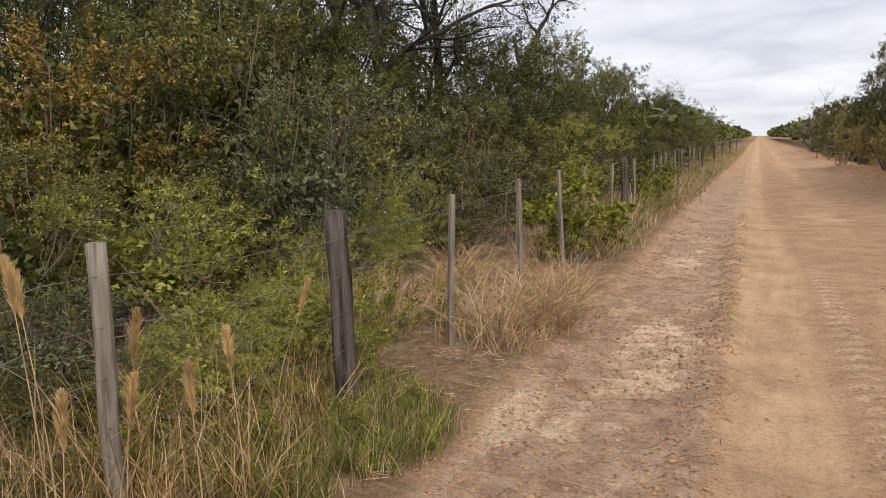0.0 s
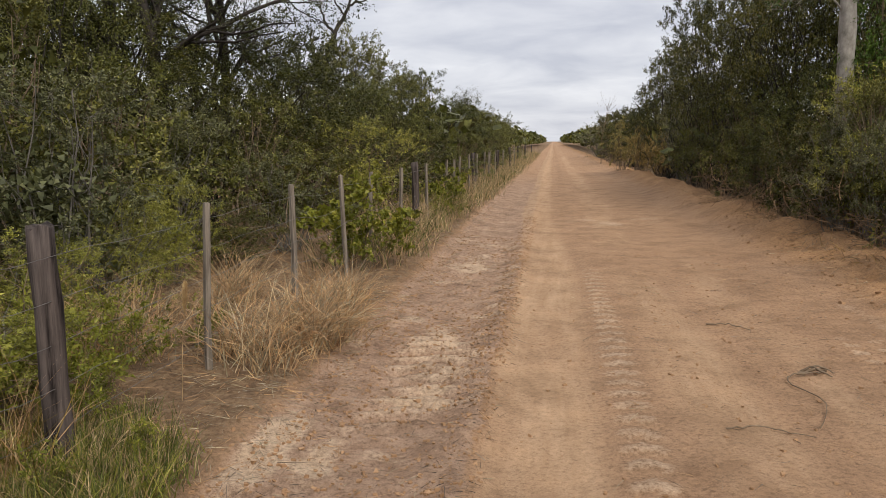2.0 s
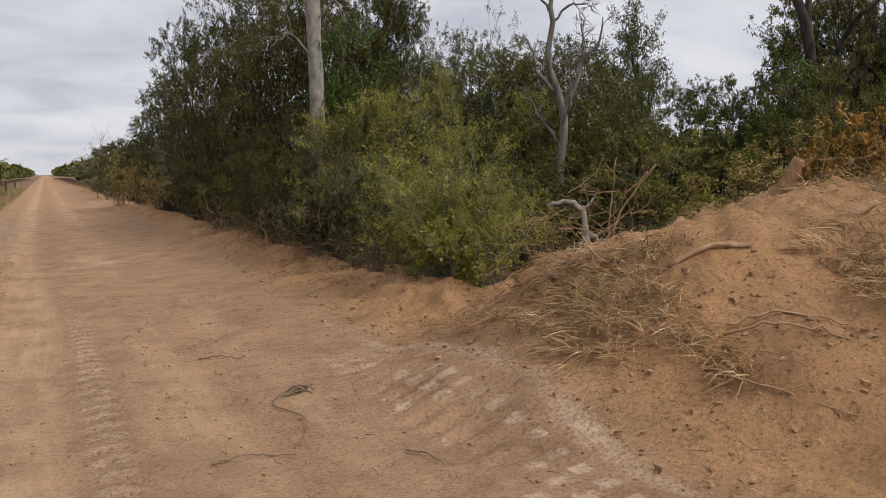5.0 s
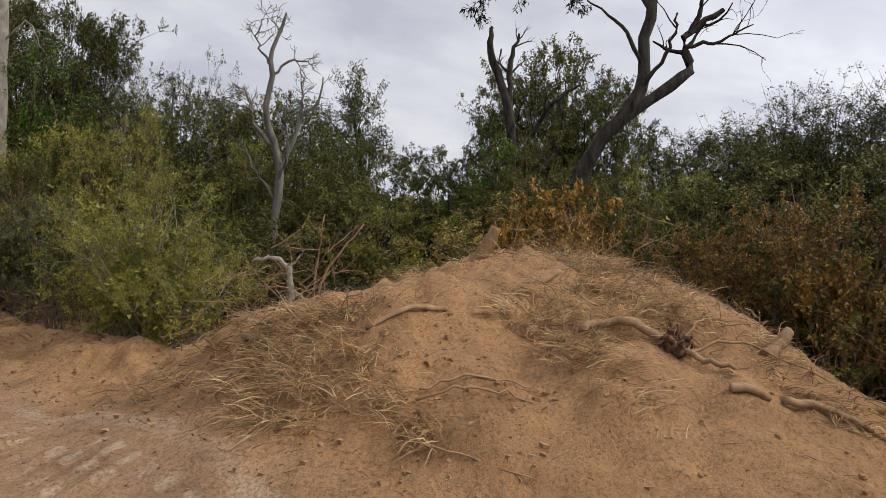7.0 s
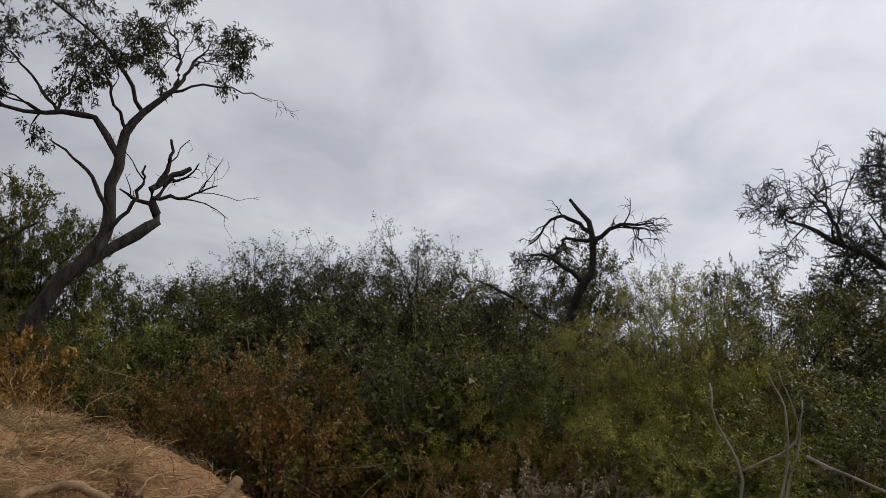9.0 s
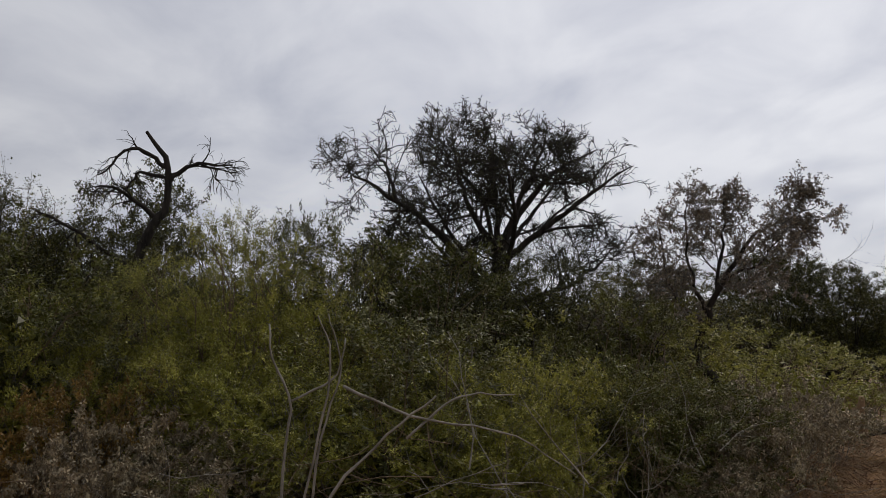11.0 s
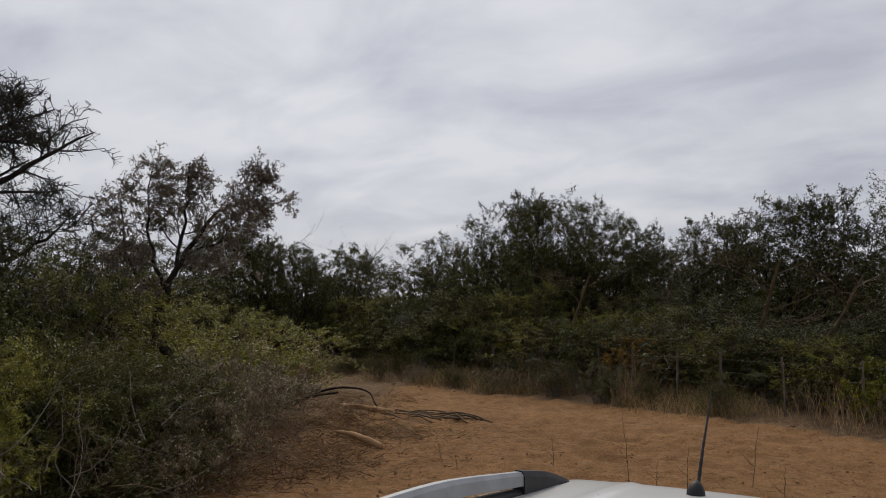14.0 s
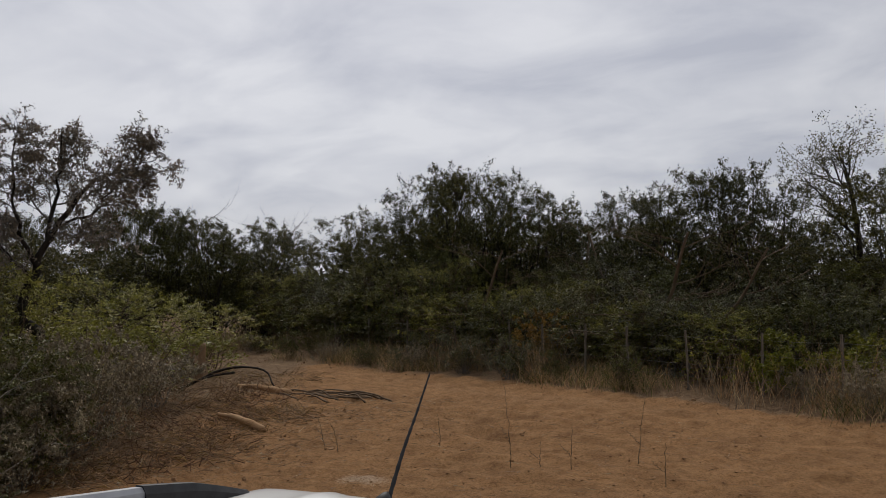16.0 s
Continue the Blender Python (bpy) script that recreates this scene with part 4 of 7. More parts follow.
put_list(OLIVE, N0, [(20.2, 16.2, 3, 2.6), (21.8, 18, 3.6, 3), (14.4, 22.6, 2.6, 2.8)])
put_list(BROOM, N0, [(29.2, 11.3, 2.8, 2.8), (30.9, 10.8, 1.9, 2.0), (27.0, 11.6, 1.9, 1.9)])
put_list(LIME, N0, [(23, 15.5, 3.5, 3.46), (26, 13.6, 2, 2.54)])
put_list(DOMEDARK, N0, [(5.6, 60, 4.6, 4.4), (7.6, 42, 5.2, 4), (8.9, 40, 7, 4.6), (10.6, 32.5, 8.2, 4.6), (4.5, 78, 5, 5)])
put_list(OLIVE2, N0, [(10.6, 30, 3.2, 3), (9.6, 34, 3.2, 3), (12.6, 26, 3.2, 3), (13.2, 24, 3.4, 2.8), (5.9, 52, 2.6, 3.2), (4, 66, 2.6, 3.4)])
put_list(BIGDARK, N0, [(12.4, 28.5, 7.6, 4.4), (14.6, 25.5, 8, 4.6), (16.9, 22.5, 7.8, 4.4), (22.6, 20.5, 7, 4.2), (19.8, 22.5, 7.4, 4.4), (23.3, 20.6, 6.6, 2.8)])
put_list(BIGOLIVE, N0, [(25.5, 18.2, 4.7, 3.6), (31.2, 18.6, 4.8, 4.4), (36.5, 18.5, 5, 4.4), (33.5, 17, 3.08, 4), (28.5, 17, 2.82, 4), (17.2, 20.2, 3.8, 3.6)])
put_list(OLIVE, N0, [(20.6, 15.4, 2.9, 2.2)])
put_list(DOME, N0, [(29.8, 20.5, 5.2, 3.4), (33.2, 20.5, 4.8, 3.2)])
put_list(DARK2, N0, [(36.5, 13.8, 2.22, 3.43)])
put_list(BIGGREY, N0, [(30.5, 20.5, 4, 4.6), (7.8, 43, 6.2, 3.8), (9.2, 36, 5.6, 3.6), (3.4, 90, 5.2, 6)])

# behind the heap and east of it
put_list(OLIVE, E0, [(74, 11, 3.3, 3.69), (79.5, 11, 1.5, 2), (39, 13.5, 2.8, 3.43), (63, 12.4, 2.91, 3.43), (84, 10.5, 3.55, 3.69)])
put_list(BIGOLIVE, E0, [(34, 21.5, 4.6, 4.6), (49, 21, 3.34, 4.6)])
put_list(DOME, E0, [(52.2, 17.9, 5.7, 3.4), (56.4, 17.4, 5.7, 3.2), (54.2, 17.6, 6.3, 4), (57, 17.2, 4.9, 3), (51.4, 17.2, 5.2, 2.9), (36.5, 15.6, 3.47, 2.54), (41, 15.6, 3.58, 2.68), (45.5, 15.4, 3.58, 2.54), (60.5, 16.5, 4.14, 2.4), (38, 19, 3.7, 3.8), (65.5, 16.5, 4.2, 4)])
put_list(BIGGREY, E0, [(28.6, 20, 6.1, 3.6), (31, 18.4, 4.6, 3.2), (25.2, 18.6, 4.8, 3)])
put_list(BIGLIME, E0, [(34.2, 16, 3.6, 3), (24.2, 15.6, 4, 2.6)])
put_list(DOMEDARK, E0, [(49.5, 16.8, 3.9, 2.6), (70.5, 17.6, 4.05, 3.8), (77, 17.6, 4.31, 3.97), (84, 17.4, 3.96, 3.8)])
put_list(OLIVE2, E0, [(58, 15, 3.32, 3.89), (52, 14.5, 2.7, 3.89), (46.5, 15.5, 2.7, 4.11)])
put_list(ROUND, E0, [(41.6, 25, 6.9, 4.4)])
put_list(LIME, E0, [(79.3, 11.2, 2.6, 2.2), (83.5, 11, 2.4, 2.2), (87.5, 10.8, 2.2, 2.2), (91, 10.6, 2.6, 2.4), (82.5, 11.8, 2.5, 2.2), (43, 13.4, 2.5, 3.23), (61, 13.6, 3.3, 3), (77.5, 10.6, 2.27, 3.03)])
put_list(GOLD, E0, [(50.3, 11, 1.67, 2.66), (47, 12, 2.08, 3.36), (76.5, 10.2, 0.9, 1.3)])
put_list(DARK, E0, [(40.5, 11.2, 0.96, 2.2), (67.5, 12, 1.74, 2.54), (62, 12, 1.38, 2.2)])
put_list(OLIVE, E0, [(76, 11.4, 2.1, 2.6), (89, 10.6, 2.1, 2.6), (83, 11.2, 2, 2.4)])
put_list(LIME, E0, [(86.5, 10.0, 2.5, 2.3), (81, 10.6, 2.3, 2.0)])
put_list(AUTUMN, E0, [(66.8, 11, 1.9, 2.4), (72.6, 9.8, 2.26, 2.4), (69.8, 10.4, 2.14, 2.4), (63.4, 11.4, 1.78, 2.18), (76.6, 10.4, 1.5, 1.8)])
put_list(RUST, E0, [(52.6, 11, 1.55, 1.2), (54.4, 10.9, 1.8, 1.7), (56.4, 11, 1.55, 1.1)])
put_list(OLIVE, E0, [(57.6, 11.9, 2.9, 2.3), (59.8, 11.6, 2.4, 2.2)])
put_list(BIGOLIVE, E0, [(51.4, 14.8, 4.1, 2.4)])
put_list(OLIVE, E0, [(54.2, 11.7, 2.8, 2.0)])
put_list(FRESH, E0, [(49.8, 15.2, 3.9, 2.0), (51.8, 15.4, 2.6, 2.0), (19.6, 18.6, 5.6, 2.6)])
put_list(BIGDARK, E0, [(67, 18.5, 4.5, 4.4), (72, 19.5, 4.8, 4.6), (77.5, 19.5, 5.2, 4.6), (83, 18.5, 4.8, 4.4), (88, 17.5, 4.2, 4.2)])
put_list(TWIGGY, E0, [(68.5, 17, 5, 4.4), (75, 17, 5.4, 4.6), (80, 17, 5.8, 4.8), (84.2, 16.5, 5.2, 4.4), (65, 19, 4.8, 4.6), (88, 15.5, 4.7, 4), (71.5, 18.5, 5.7, 4.6), (93.5, 15.5, 4.5, 3.6)])
put_list(BIGGREY, E0, [(71, 15, 3.04, 4.2), (77.5, 14.8, 3.2, 4.2), (84, 14.2, 2.88, 4), (90, 13.6, 2.72, 4)])
put_list(LIME, F0, [(104, 7.3, 2.03, 2.49), (112.5, 7, 1.79, 2.38), (116.8, 7, 1.38, 1.95), (96.5, 8.9, 2.44, 2.6), (100.5, 8.5, 2.27, 2.6), (95, 10.8, 2.68, 3.25), (101, 9.8, 3.09, 3.03), (98.2, 10.6, 3.25, 3.03), (86, 11, 1.87, 2.38), (107, 8.8, 2.11, 2.6)])
put_list(GREY, F0, [(84, 11.2, 2.7, 2.82), (103.5, 11, 4.05, 1.84), (112, 8.3, 2.49, 3.03), (92.5, 10.6, 2.39, 2.82)])
put_list(OLIVE, F0, [(98, 7.6, 1.14, 2.37), (107, 7, 0.9, 2.03), (114, 7.2, 0.9, 2.03)])
put_list(DRYBUSH, F0, [(87.5, 8.3, 1.3, 1.7), (91.5, 7.9, 1.4, 1.8), (95.5, 7.4, 1.2, 1.7), (99.5, 7.0, 1.0, 1.5)])
put_list(AUTUMN, F0, [(83.5, 8.8, 1.5, 1.7), (89.5, 8.8, 1.7, 1.8)])
put_list(DOMEDARK, F0, [(111.5, 15.4, 3.26, 3.28), (117.5, 15.2, 3.26, 3.28)])
put_list(TWIGGY, F0, [(110.8, 15.6, 4.7, 3.6), (121.5, 15.8, 4.3, 3.4)])
put_list(BIGDARK, F0, [(116, 16.2, 4.3, 3.6), (125.5, 15.8, 3.4, 3.2)])
put_list(LIME, F0, [(118.5, 7.7, 2.3, 2.3), (113.5, 8.6, 2.5, 2.2)])
put_list(OLIVE, F0, [(123.5, 8.4, 1.9, 2.1)])
put_list(BIGOLIVE, F0, [(93, 13.2, 3.2, 3.2), (97, 13, 3.2, 3.2), (101.5, 12.6, 3.3, 3.0)])
put_list(BIGLIME, F0, [(95.5, 10.4, 3.1, 3.0), (99.2, 9.9, 3.6, 3.0), (102.6, 9.8, 3.5, 2.8), (88.5, 11.4, 3.0, 2.8)])
put_list(BIGDARK, F0, [(91, 17.5, 5.63, 4.35), (99, 14.5, 4.43, 4.4), (107, 13.5, 3.89, 4.2), (113, 13.2, 3.7, 4.2), (119, 13, 3.6, 4.0), (125, 14, 3.02, 3.6), (95, 14.5, 3.46, 4)])
put_list(OLIVE, F0, [(108.5, 7.2, 2.28, 2.71), (126, 11, 2.79, 2.71), (110, 10.5, 3.55, 3.69)])
put_list(OLIVE, S0, [(129.5, 10, 1.6, 2.6)])
put_list(OLIVE, S0, [(126, 9.2, 1.9, 2.0), (128.8, 9.6, 1.6, 1.8), (124, 8.8, 1.8, 1.8)])
put_list(LIME, S0, [(120.5, 8.4, 2.2, 2.2), (116.5, 7.4, 1.9, 1.8), (119, 7.3, 1.7, 1.6)])
put_list(OLIVE, S0, [(131.6, 9.7, 1.5, 1.8), (133.8, 10.2, 1.35, 1.6), (127.2, 8.5, 1.5, 1.7), (130.6, 9.1, 1.3, 1.5)])
put_list(DRYBUSH, S0, [(136.2, 11.4, 1.4, 1.9), (134.4, 10.2, 1.5, 1.8), (139.2, 13.4, 1.0, 1.8), (133.2, 9.3, 1.1, 1.5), (130.2, 8.7, 0.9, 1.5)])
put_list(DARK, S0, [(129, 8.2, 0.7, 1.5), (125, 7.9, 0.8, 1.5), (121.5, 7.4, 0.7, 1.3)])

# south: beyond the clearing and behind the second fence
put_list(LIME2, S0, [(137.5, 17, 2.1, 3.6), (134, 15.5, 2.4, 3.6), (141, 21, 1.8, 3.46), (130, 14.4, 2.5, 3.46)])
put_list(BIGDARK, S0, [(128.5, 22, 4.35, 4.35), (136.3, 32, 5.6, 5), (140, 34, 5.2, 5.4), (144.5, 35, 4.58, 5.65), (132, 27, 4.61, 5.43)])
put_list(GREY2, T0, [(149.5, 26, 2.41, 3.71), (169, 19.8, 2.7, 3.9), (176, 18.8, 1.93, 2.97)])
put_list(BIGGREY, T0, [(150, 31, 3.68, 4.6), (167.5, 22.5, 3.2, 4.6)])
put_list(OLIVE2, T0, [(144.5, 29.72, 1.97, 4.29), (147, 27.4, 2.19, 4.02), (156, 23.5, 2.8, 4.11), (163, 21.8, 2.49, 3.43), (184, 18.8, 2.49, 3.43), (172.5, 19.8, 2.28, 3.66)])
put_list(BIGDARK, T0, [(152.8, 26.5, 4.6, 4), (157.8, 25, 6, 4.4), (163, 24, 4.9, 4.4), (155.2, 27, 6, 4.2), (160.3, 24.5, 5.6, 3.8), (166.5, 24, 4.1, 4.4), (173.6, 22.5, 5.1, 4.6), (177.6, 21.8, 5.1, 4), (187, 21, 4.86, 4.57), (170.5, 22.8, 4.8, 4.2), (149, 30, 5.12, 5), (183, 20.5, 2.99, 4.18)])
put_list(OLIVE2, T0, [(150.4, 25.07, 2.91, 4.25), (148.2, 26.6, 2.6, 3.4), (156.2, 22.4, 3.2, 3.2), (153.2, 23.6, 2.6, 3)])
put_list(DARK2, T0, [(142, 36, 3.78, 5.71), (133, 38, 3.56, 5.71), (166, 21, 2.67, 3.89), (180, 19, 2.67, 3.89)])
put_list(BIGLIME, T0, [(156.3, 22.6, 2.9, 3.0), (144.6, 29.4, 2.9, 3.8), (164.4, 20.2, 2.2, 2.2)])
put_list(OLIVE2, T0, [(161, 19.6, 1.76, 3.13), (169.5, 17.6, 1.66, 2.97), (177, 16.6, 1.56, 2.74), (157.2, 21.14, 1.87, 3.35), (152, 24.2, 1.77, 3.43), (181.5, 16.6, 1.66, 2.51)])
put_list(GREY2, T0, [(158.8, 20.25, 1.93, 2.63), (165, 18.4, 1.83, 2.6), (173, 17.4, 1.73, 2.6), (154.6, 22.6, 1.83, 2.6), (186, 16.6, 1.73, 2.41)])
put_list(OLIVE2, T0, [(167.4, 18.8, 2.18, 3.43)])
put_list(LIME2, T0, [(156.6, 21.41, 1.9, 3.29), (151.5, 25, 2, 3.46), (175.6, 16.4, 1.5, 2.54)])
put_list(GREY2, T0, [(163, 19.4, 2.0, 2.8), (171.2, 18.0, 2.0, 3.0), (175.2, 17.6, 1.9, 3.0)])
put_list(LIME2, T0, [(160.8, 20.4, 2.1, 2.4), (169.2, 17.9, 1.6, 2.0)])
put_list(GREY2, T0, [(179.4, 17.4, 2.1, 3.2), (184, 17.4, 2.1, 3.0)])
put_list(DARK2, T0, [(150.5, 26, 2.22, 3.66), (147.5, 29, 2.44, 4.11), (144, 31, 2.67, 4.57)])
put_list(DOMEDARK, S0, [(136.6, 30, 5.3, 4.6), (140.6, 31, 4.8, 4.6), (144.4, 32, 4.9, 4.2)])
put_list(DOMEDARK, T0, [(152, 31, 4.4, 5), (157, 29.5, 4.8, 5), (162, 28.5, 4.6, 5), (167, 27.5, 3.9, 5), (172, 26.5, 4.2, 5), (177, 26.5, 4.2, 5), (182, 25.5, 4.0, 5)])
put_list(RUST, T0, [(163.4, 18.6, 1.5, 1.5)])
put_list(DEAD, T0, [(143.6, 33, 5.7, 5), (139.5, 34.62, 6.01, 6.61), (160.6, 23.6, 5.26, 3.89), (168.4, 21.5, 4.49, 4.44), (166, 22, 4.28, 3.89)])
put_list(THIN, T0, [(184.6, 21.5, 6.3, 4.2)])
put_list(DEAD, T0, [(171.5, 18.2, 3.73, 5.83), (175.5, 17.6, 3.29, 5), (158.5, 20.6, 3.51, 5.28)])
fence_bushes = random.Random(17)
for k in range(26):
    x = fence_bushes.uniform(-2.5, 17)
    h = fence_bushes.uniform(0.5, 0.95)
    put((GREY2, OLIVE2, DRYBUSH, BROWN2)[k % 4], x, float(south_line(x)) - fence_bushes.uniform(0.7, 1.9), h, h * fence_bushes.uniform(0.9, 1.5), 71 * k)
put_list(BROAD, T0, [(178.8, 14.9, 1.16, 1.34), (184, 15.2, 1.06, 1.65)])
for master in (BROOM, OLIVE, GREY, LIME, DARK, BROWN, RUST, TWIGGY, BROAD, DRYBUSH, FRESH, OLIVE2, DARK2, GREY2, LIME2, BROWN2, BIGDARK, BIGDARK2, NEARDARK, NEAROLIVE, DOME, DOMEDARK, BIGLIME, HERB, AUTUMN, BIGOLIVE, BIGGREY, GOLD, ALGA, ROUND, THIN, DEAD):
    if master.name not in used:
        for child in list(master.children):
            bpy.data.objects.remove(child)
        bpy.data.objects.remove(master)

# ---- trees of their own habit ----
limb_tree(31, "leaning_tree", "leaning dark-barked tree with a sparse high crown", 10.78, 6.46, 58,
    ([(-1.7, 0.2), (-0.95, 2.0), (-0.22, 3.32), (0.1, 3.72), (0.32, 4.24), (0.29, 4.68), (0.39, 5.23), (0.44, 5.68), (0.64, 6.02), (1.06, 6.47)], 0.17, 0.05),
    [([(0.38, 5.25), (-0.01, 5.82), (-0.49, 5.82), (-1.09, 5.76), (-1.53, 5.94), (-2.43, 5.63, -0.2)], 0.07, 0.012),
     ([(0.1, 3.7), (0.76, 4.23, 0.2), (0.96, 4.47, 0.3), (0.9, 4.82, 0.3), (1.14, 5.2, 0.35), (1.44, 5.37, 0.4)], 0.12, 0.045),
     ([(0.96, 5.0, 0.3), (1.12, 5.35, 0.3), (1.1, 5.74, 0.25)], 0.055, 0.025),
     ([(0.9, 4.8, 0.3), (1.35, 4.85, 0.2), (1.82, 5.07, 0.1)], 0.045, 0.01),
     ([(0.32, 4.3), (0.0, 4.95, -0.2), (-0.54, 5.32, -0.3)], 0.05, 0.012),
     ([(0.25, 4.0), (0.62, 4.6, -0.3), (0.72, 5.1, -0.4)], 0.05, 0.02),
     ([(0.64, 6.02), (0.3, 6.6, -0.2), (-0.4, 7.1, -0.4), (-1.1, 7.5, -0.5)], 0.045, 0.008),
     ([(-0.49, 5.82), (-0.9, 6.4, 0.2), (-1.4, 7.0, 0.3)], 0.035, 0.008),
     ([(1.06, 6.47), (1.1, 6.95), (0.85, 7.7, 0.2)], 0.045, 0.008),
     ([(1.06, 6.47), (1.35, 7.0, 0.2), (1.6, 7.5, 0.3)], 0.04, 0.008),
     ([(0.9, 6.3), (1.7, 6.65), (2.55, 6.55)], 0.03, 0.006),
     ([(0.44, 5.7), (0.1, 6.3, -0.3), (0.05, 7.0, -0.4)], 0.035, 0.007), ([(-0.49, 5.82), (-0.35, 6.5, 0.3), (-0.2, 7.2, 0.4)], 0.03, 0.007)],
    BARK_WORN, [(8, 0.9, 0.85, 0.02), (6, 0.5, 0.8, 0.0), (4, 0.24, 0.8, -0.08)], LEAF["deep"], 9, (0.085, 0.026), 0.2, 0.7, 0.24, 0.4, leafy=(0, 6, 7, 8, 9, 11, 12), slim=0.78, least=0.004, twig=BARK_DARK)
limb_tree(32, "small_tree", "small crooked tree with dry greyish leaves", 11.25, -9.29, 131.4,
    ([(1.5, 0.3), (0.95, 1.06), (0.45, 1.55), (0.42, 2.01), (0.61, 2.32), (0.72, 2.8), (1.0, 3.27), (1.44, 3.9)], 0.10, 0.03),
    [([(1.44, 3.9), (1.9, 4.1), (2.41, 4.31, 0.1)], 0.03, 0.006),
     ([(0.61, 2.4), (0.3, 3.2, -0.2), (0.28, 4.4, -0.3)], 0.045, 0.008),
     ([(0.75, 2.9), (0.9, 3.8, 0.3), (0.93, 4.8, 0.3)], 0.04, 0.008),
     ([(0.5, 2.3), (-0.05, 2.97, 0.2), (-0.21, 4.04, 0.3)], 0.04, 0.008),
     ([(0.9, 3.1), (1.4, 3.3, -0.4), (1.8, 3.8, -0.6)], 0.03, 0.006),
     ([(0.42, 1.8), (-0.5, 2.0, -0.2), (-1.3, 2.0, -0.3)], 0.03, 0.006)],
    BARK_DARK, [(13, 0.75, 0.95, 0.04), (8, 0.4, 0.95, 0.02), (5, 0.2, 0.9, 0.0)], LEAF["dusty"], 11, (0.042, 0.027), 0.1, 0.3, 0.24, 0.15, least=0.005, twig=BARK_GREY)
limb_tree(33, "dead_tree", "bleached dead tree standing in the shrubs", 8.99, 12.54, 34,
    ([(0.05, 0), (0.0, 1.5), (0.06, 2.6), (0.0, 3.3), (-0.24, 4.0), (-0.12, 4.6), (-0.2, 5.1), (0.02, 5.55), (0.08, 5.86)], 0.12, 0.022),
    [([(0.05, 2.9), (0.3, 3.5), (0.42, 3.95), (0.72, 4.25), (0.8, 4.75)], 0.075, 0.014), ([(0.42, 3.95), (0.45, 4.4), (0.38, 4.85)], 0.03, 0.008), ([(-0.05, 3.4), (-0.4, 3.75), (-0.5, 4.2), (-0.82, 4.5)], 0.06, 0.012),
     ([(-0.2, 4.9), (-0.42, 5.3), (-0.36, 5.7)], 0.03, 0.008), ([(-0.14, 4.7), (0.2, 5.0), (0.52, 5.0), (0.6, 4.85)], 0.035, 0.008), ([(0.02, 5.5), (-0.2, 5.75)], 0.018, 0.006), ([(0.04, 2.4), (-0.4, 3.0, 0.3), (-0.6, 3.5, 0.4)], 0.045, 0.01),
     ([(0.05, 2.7), (0.2, 3.3, -0.3), (0.12, 4.0, -0.4)], 0.045, 0.01)],
    BARK_GREY, [(7, 0.5, 0.85, 0.03), (5, 0.25, 0.85, 0.02)], wig=0.34, slim=0.8, least=0.006)
limb_tree(34, "dead_tree", "dark dead tree with drooping broken branches", 15.57, -0.82, 93.5,
    ([(-0.6, 0), (-0.4, 2.6), (-0.07, 3.94), (0.19, 4.39), (0.18, 5.3), (-0.2, 5.85)], 0.13, 0.03),
    [([(0.18, 5.2), (-0.4, 5.5), (-0.99, 4.95)], 0.05, 0.012), ([(0.2, 4.9), (0.6, 5.26), (1.39, 5.35)], 0.06, 0.012), ([(0.6, 5.26), (1.05, 5.25), (1.12, 4.77)], 0.03, 0.008),
     ([(0.1, 4.2), (-0.6, 4.7), (-1.1, 4.75)], 0.05, 0.01), ([(0.15, 5.0), (-0.3, 5.1, 0.3), (-0.6, 4.6, 0.4)], 0.04, 0.01), ([(-0.3, 3.2), (-1.3, 3.9), (-1.9, 4.2)], 0.05, 0.012)],
    BARK_DARK, [(7, 0.6, 0.8, -0.12), (6, 0.35, 0.8, -0.15)], wig=0.28, least=0.006)
limb_tree(35, "dead_tree", "tall bare forked snag above the western thicket", -8.3, 28.5, -15.5,
    ([(0, 0), (0, 2.5), (0.0, 4.6), (0.33, 5.75), (0.85, 6.7)], 0.16, 0.05),
    [([(0.85, 6.7), (1.15, 6.9), (1.5, 6.95)], 0.05, 0.02), ([(0.85, 6.7), (0.9, 7.1), (0.7, 7.5)], 0.05, 0.015), ([(0.33, 5.75), (-0.05, 6.2), (-0.2, 6.9)], 0.06, 0.015),
     ([(-0.1, 3.6), (-0.4, 4.8), (-0.5, 5.4), (-0.25, 5.6)], 0.07, 0.05), ([(0.7, 6.4), (0.35, 6.9), (0.3, 7.4)], 0.04, 0.012)],
    BARK_DARK, [(2, 0.35, 0.7, 0.03)], wig=0.2)
limb_tree(36, "dead_tree", "thick broken forked trunk of a dead tree", 13.0, 10.3, 51,
    ([(0.15, 0), (0.1, 2.5), (0.0, 4.3), (-0.38, 5.4), (-0.47, 6.1)], 0.24, 0.06),
    [([(0.0, 4.3), (-0.05, 5.2), (0.1, 6.0)], 0.12, 0.04), ([(0.1, 3.2), (0.7, 4.4, -0.4), (1.3, 4.9, -0.6)], 0.09, 0.03), ([(0.1, 2.8), (0.9, 3.6, 0.2), (1.1, 4.6, 0.2)], 0.09, 0.03)],
    BARK_WORN, [(5, 0.6, 0.8, 0.02), (3, 0.3, 0.8, 0)], wig=0.26, slim=0.68)
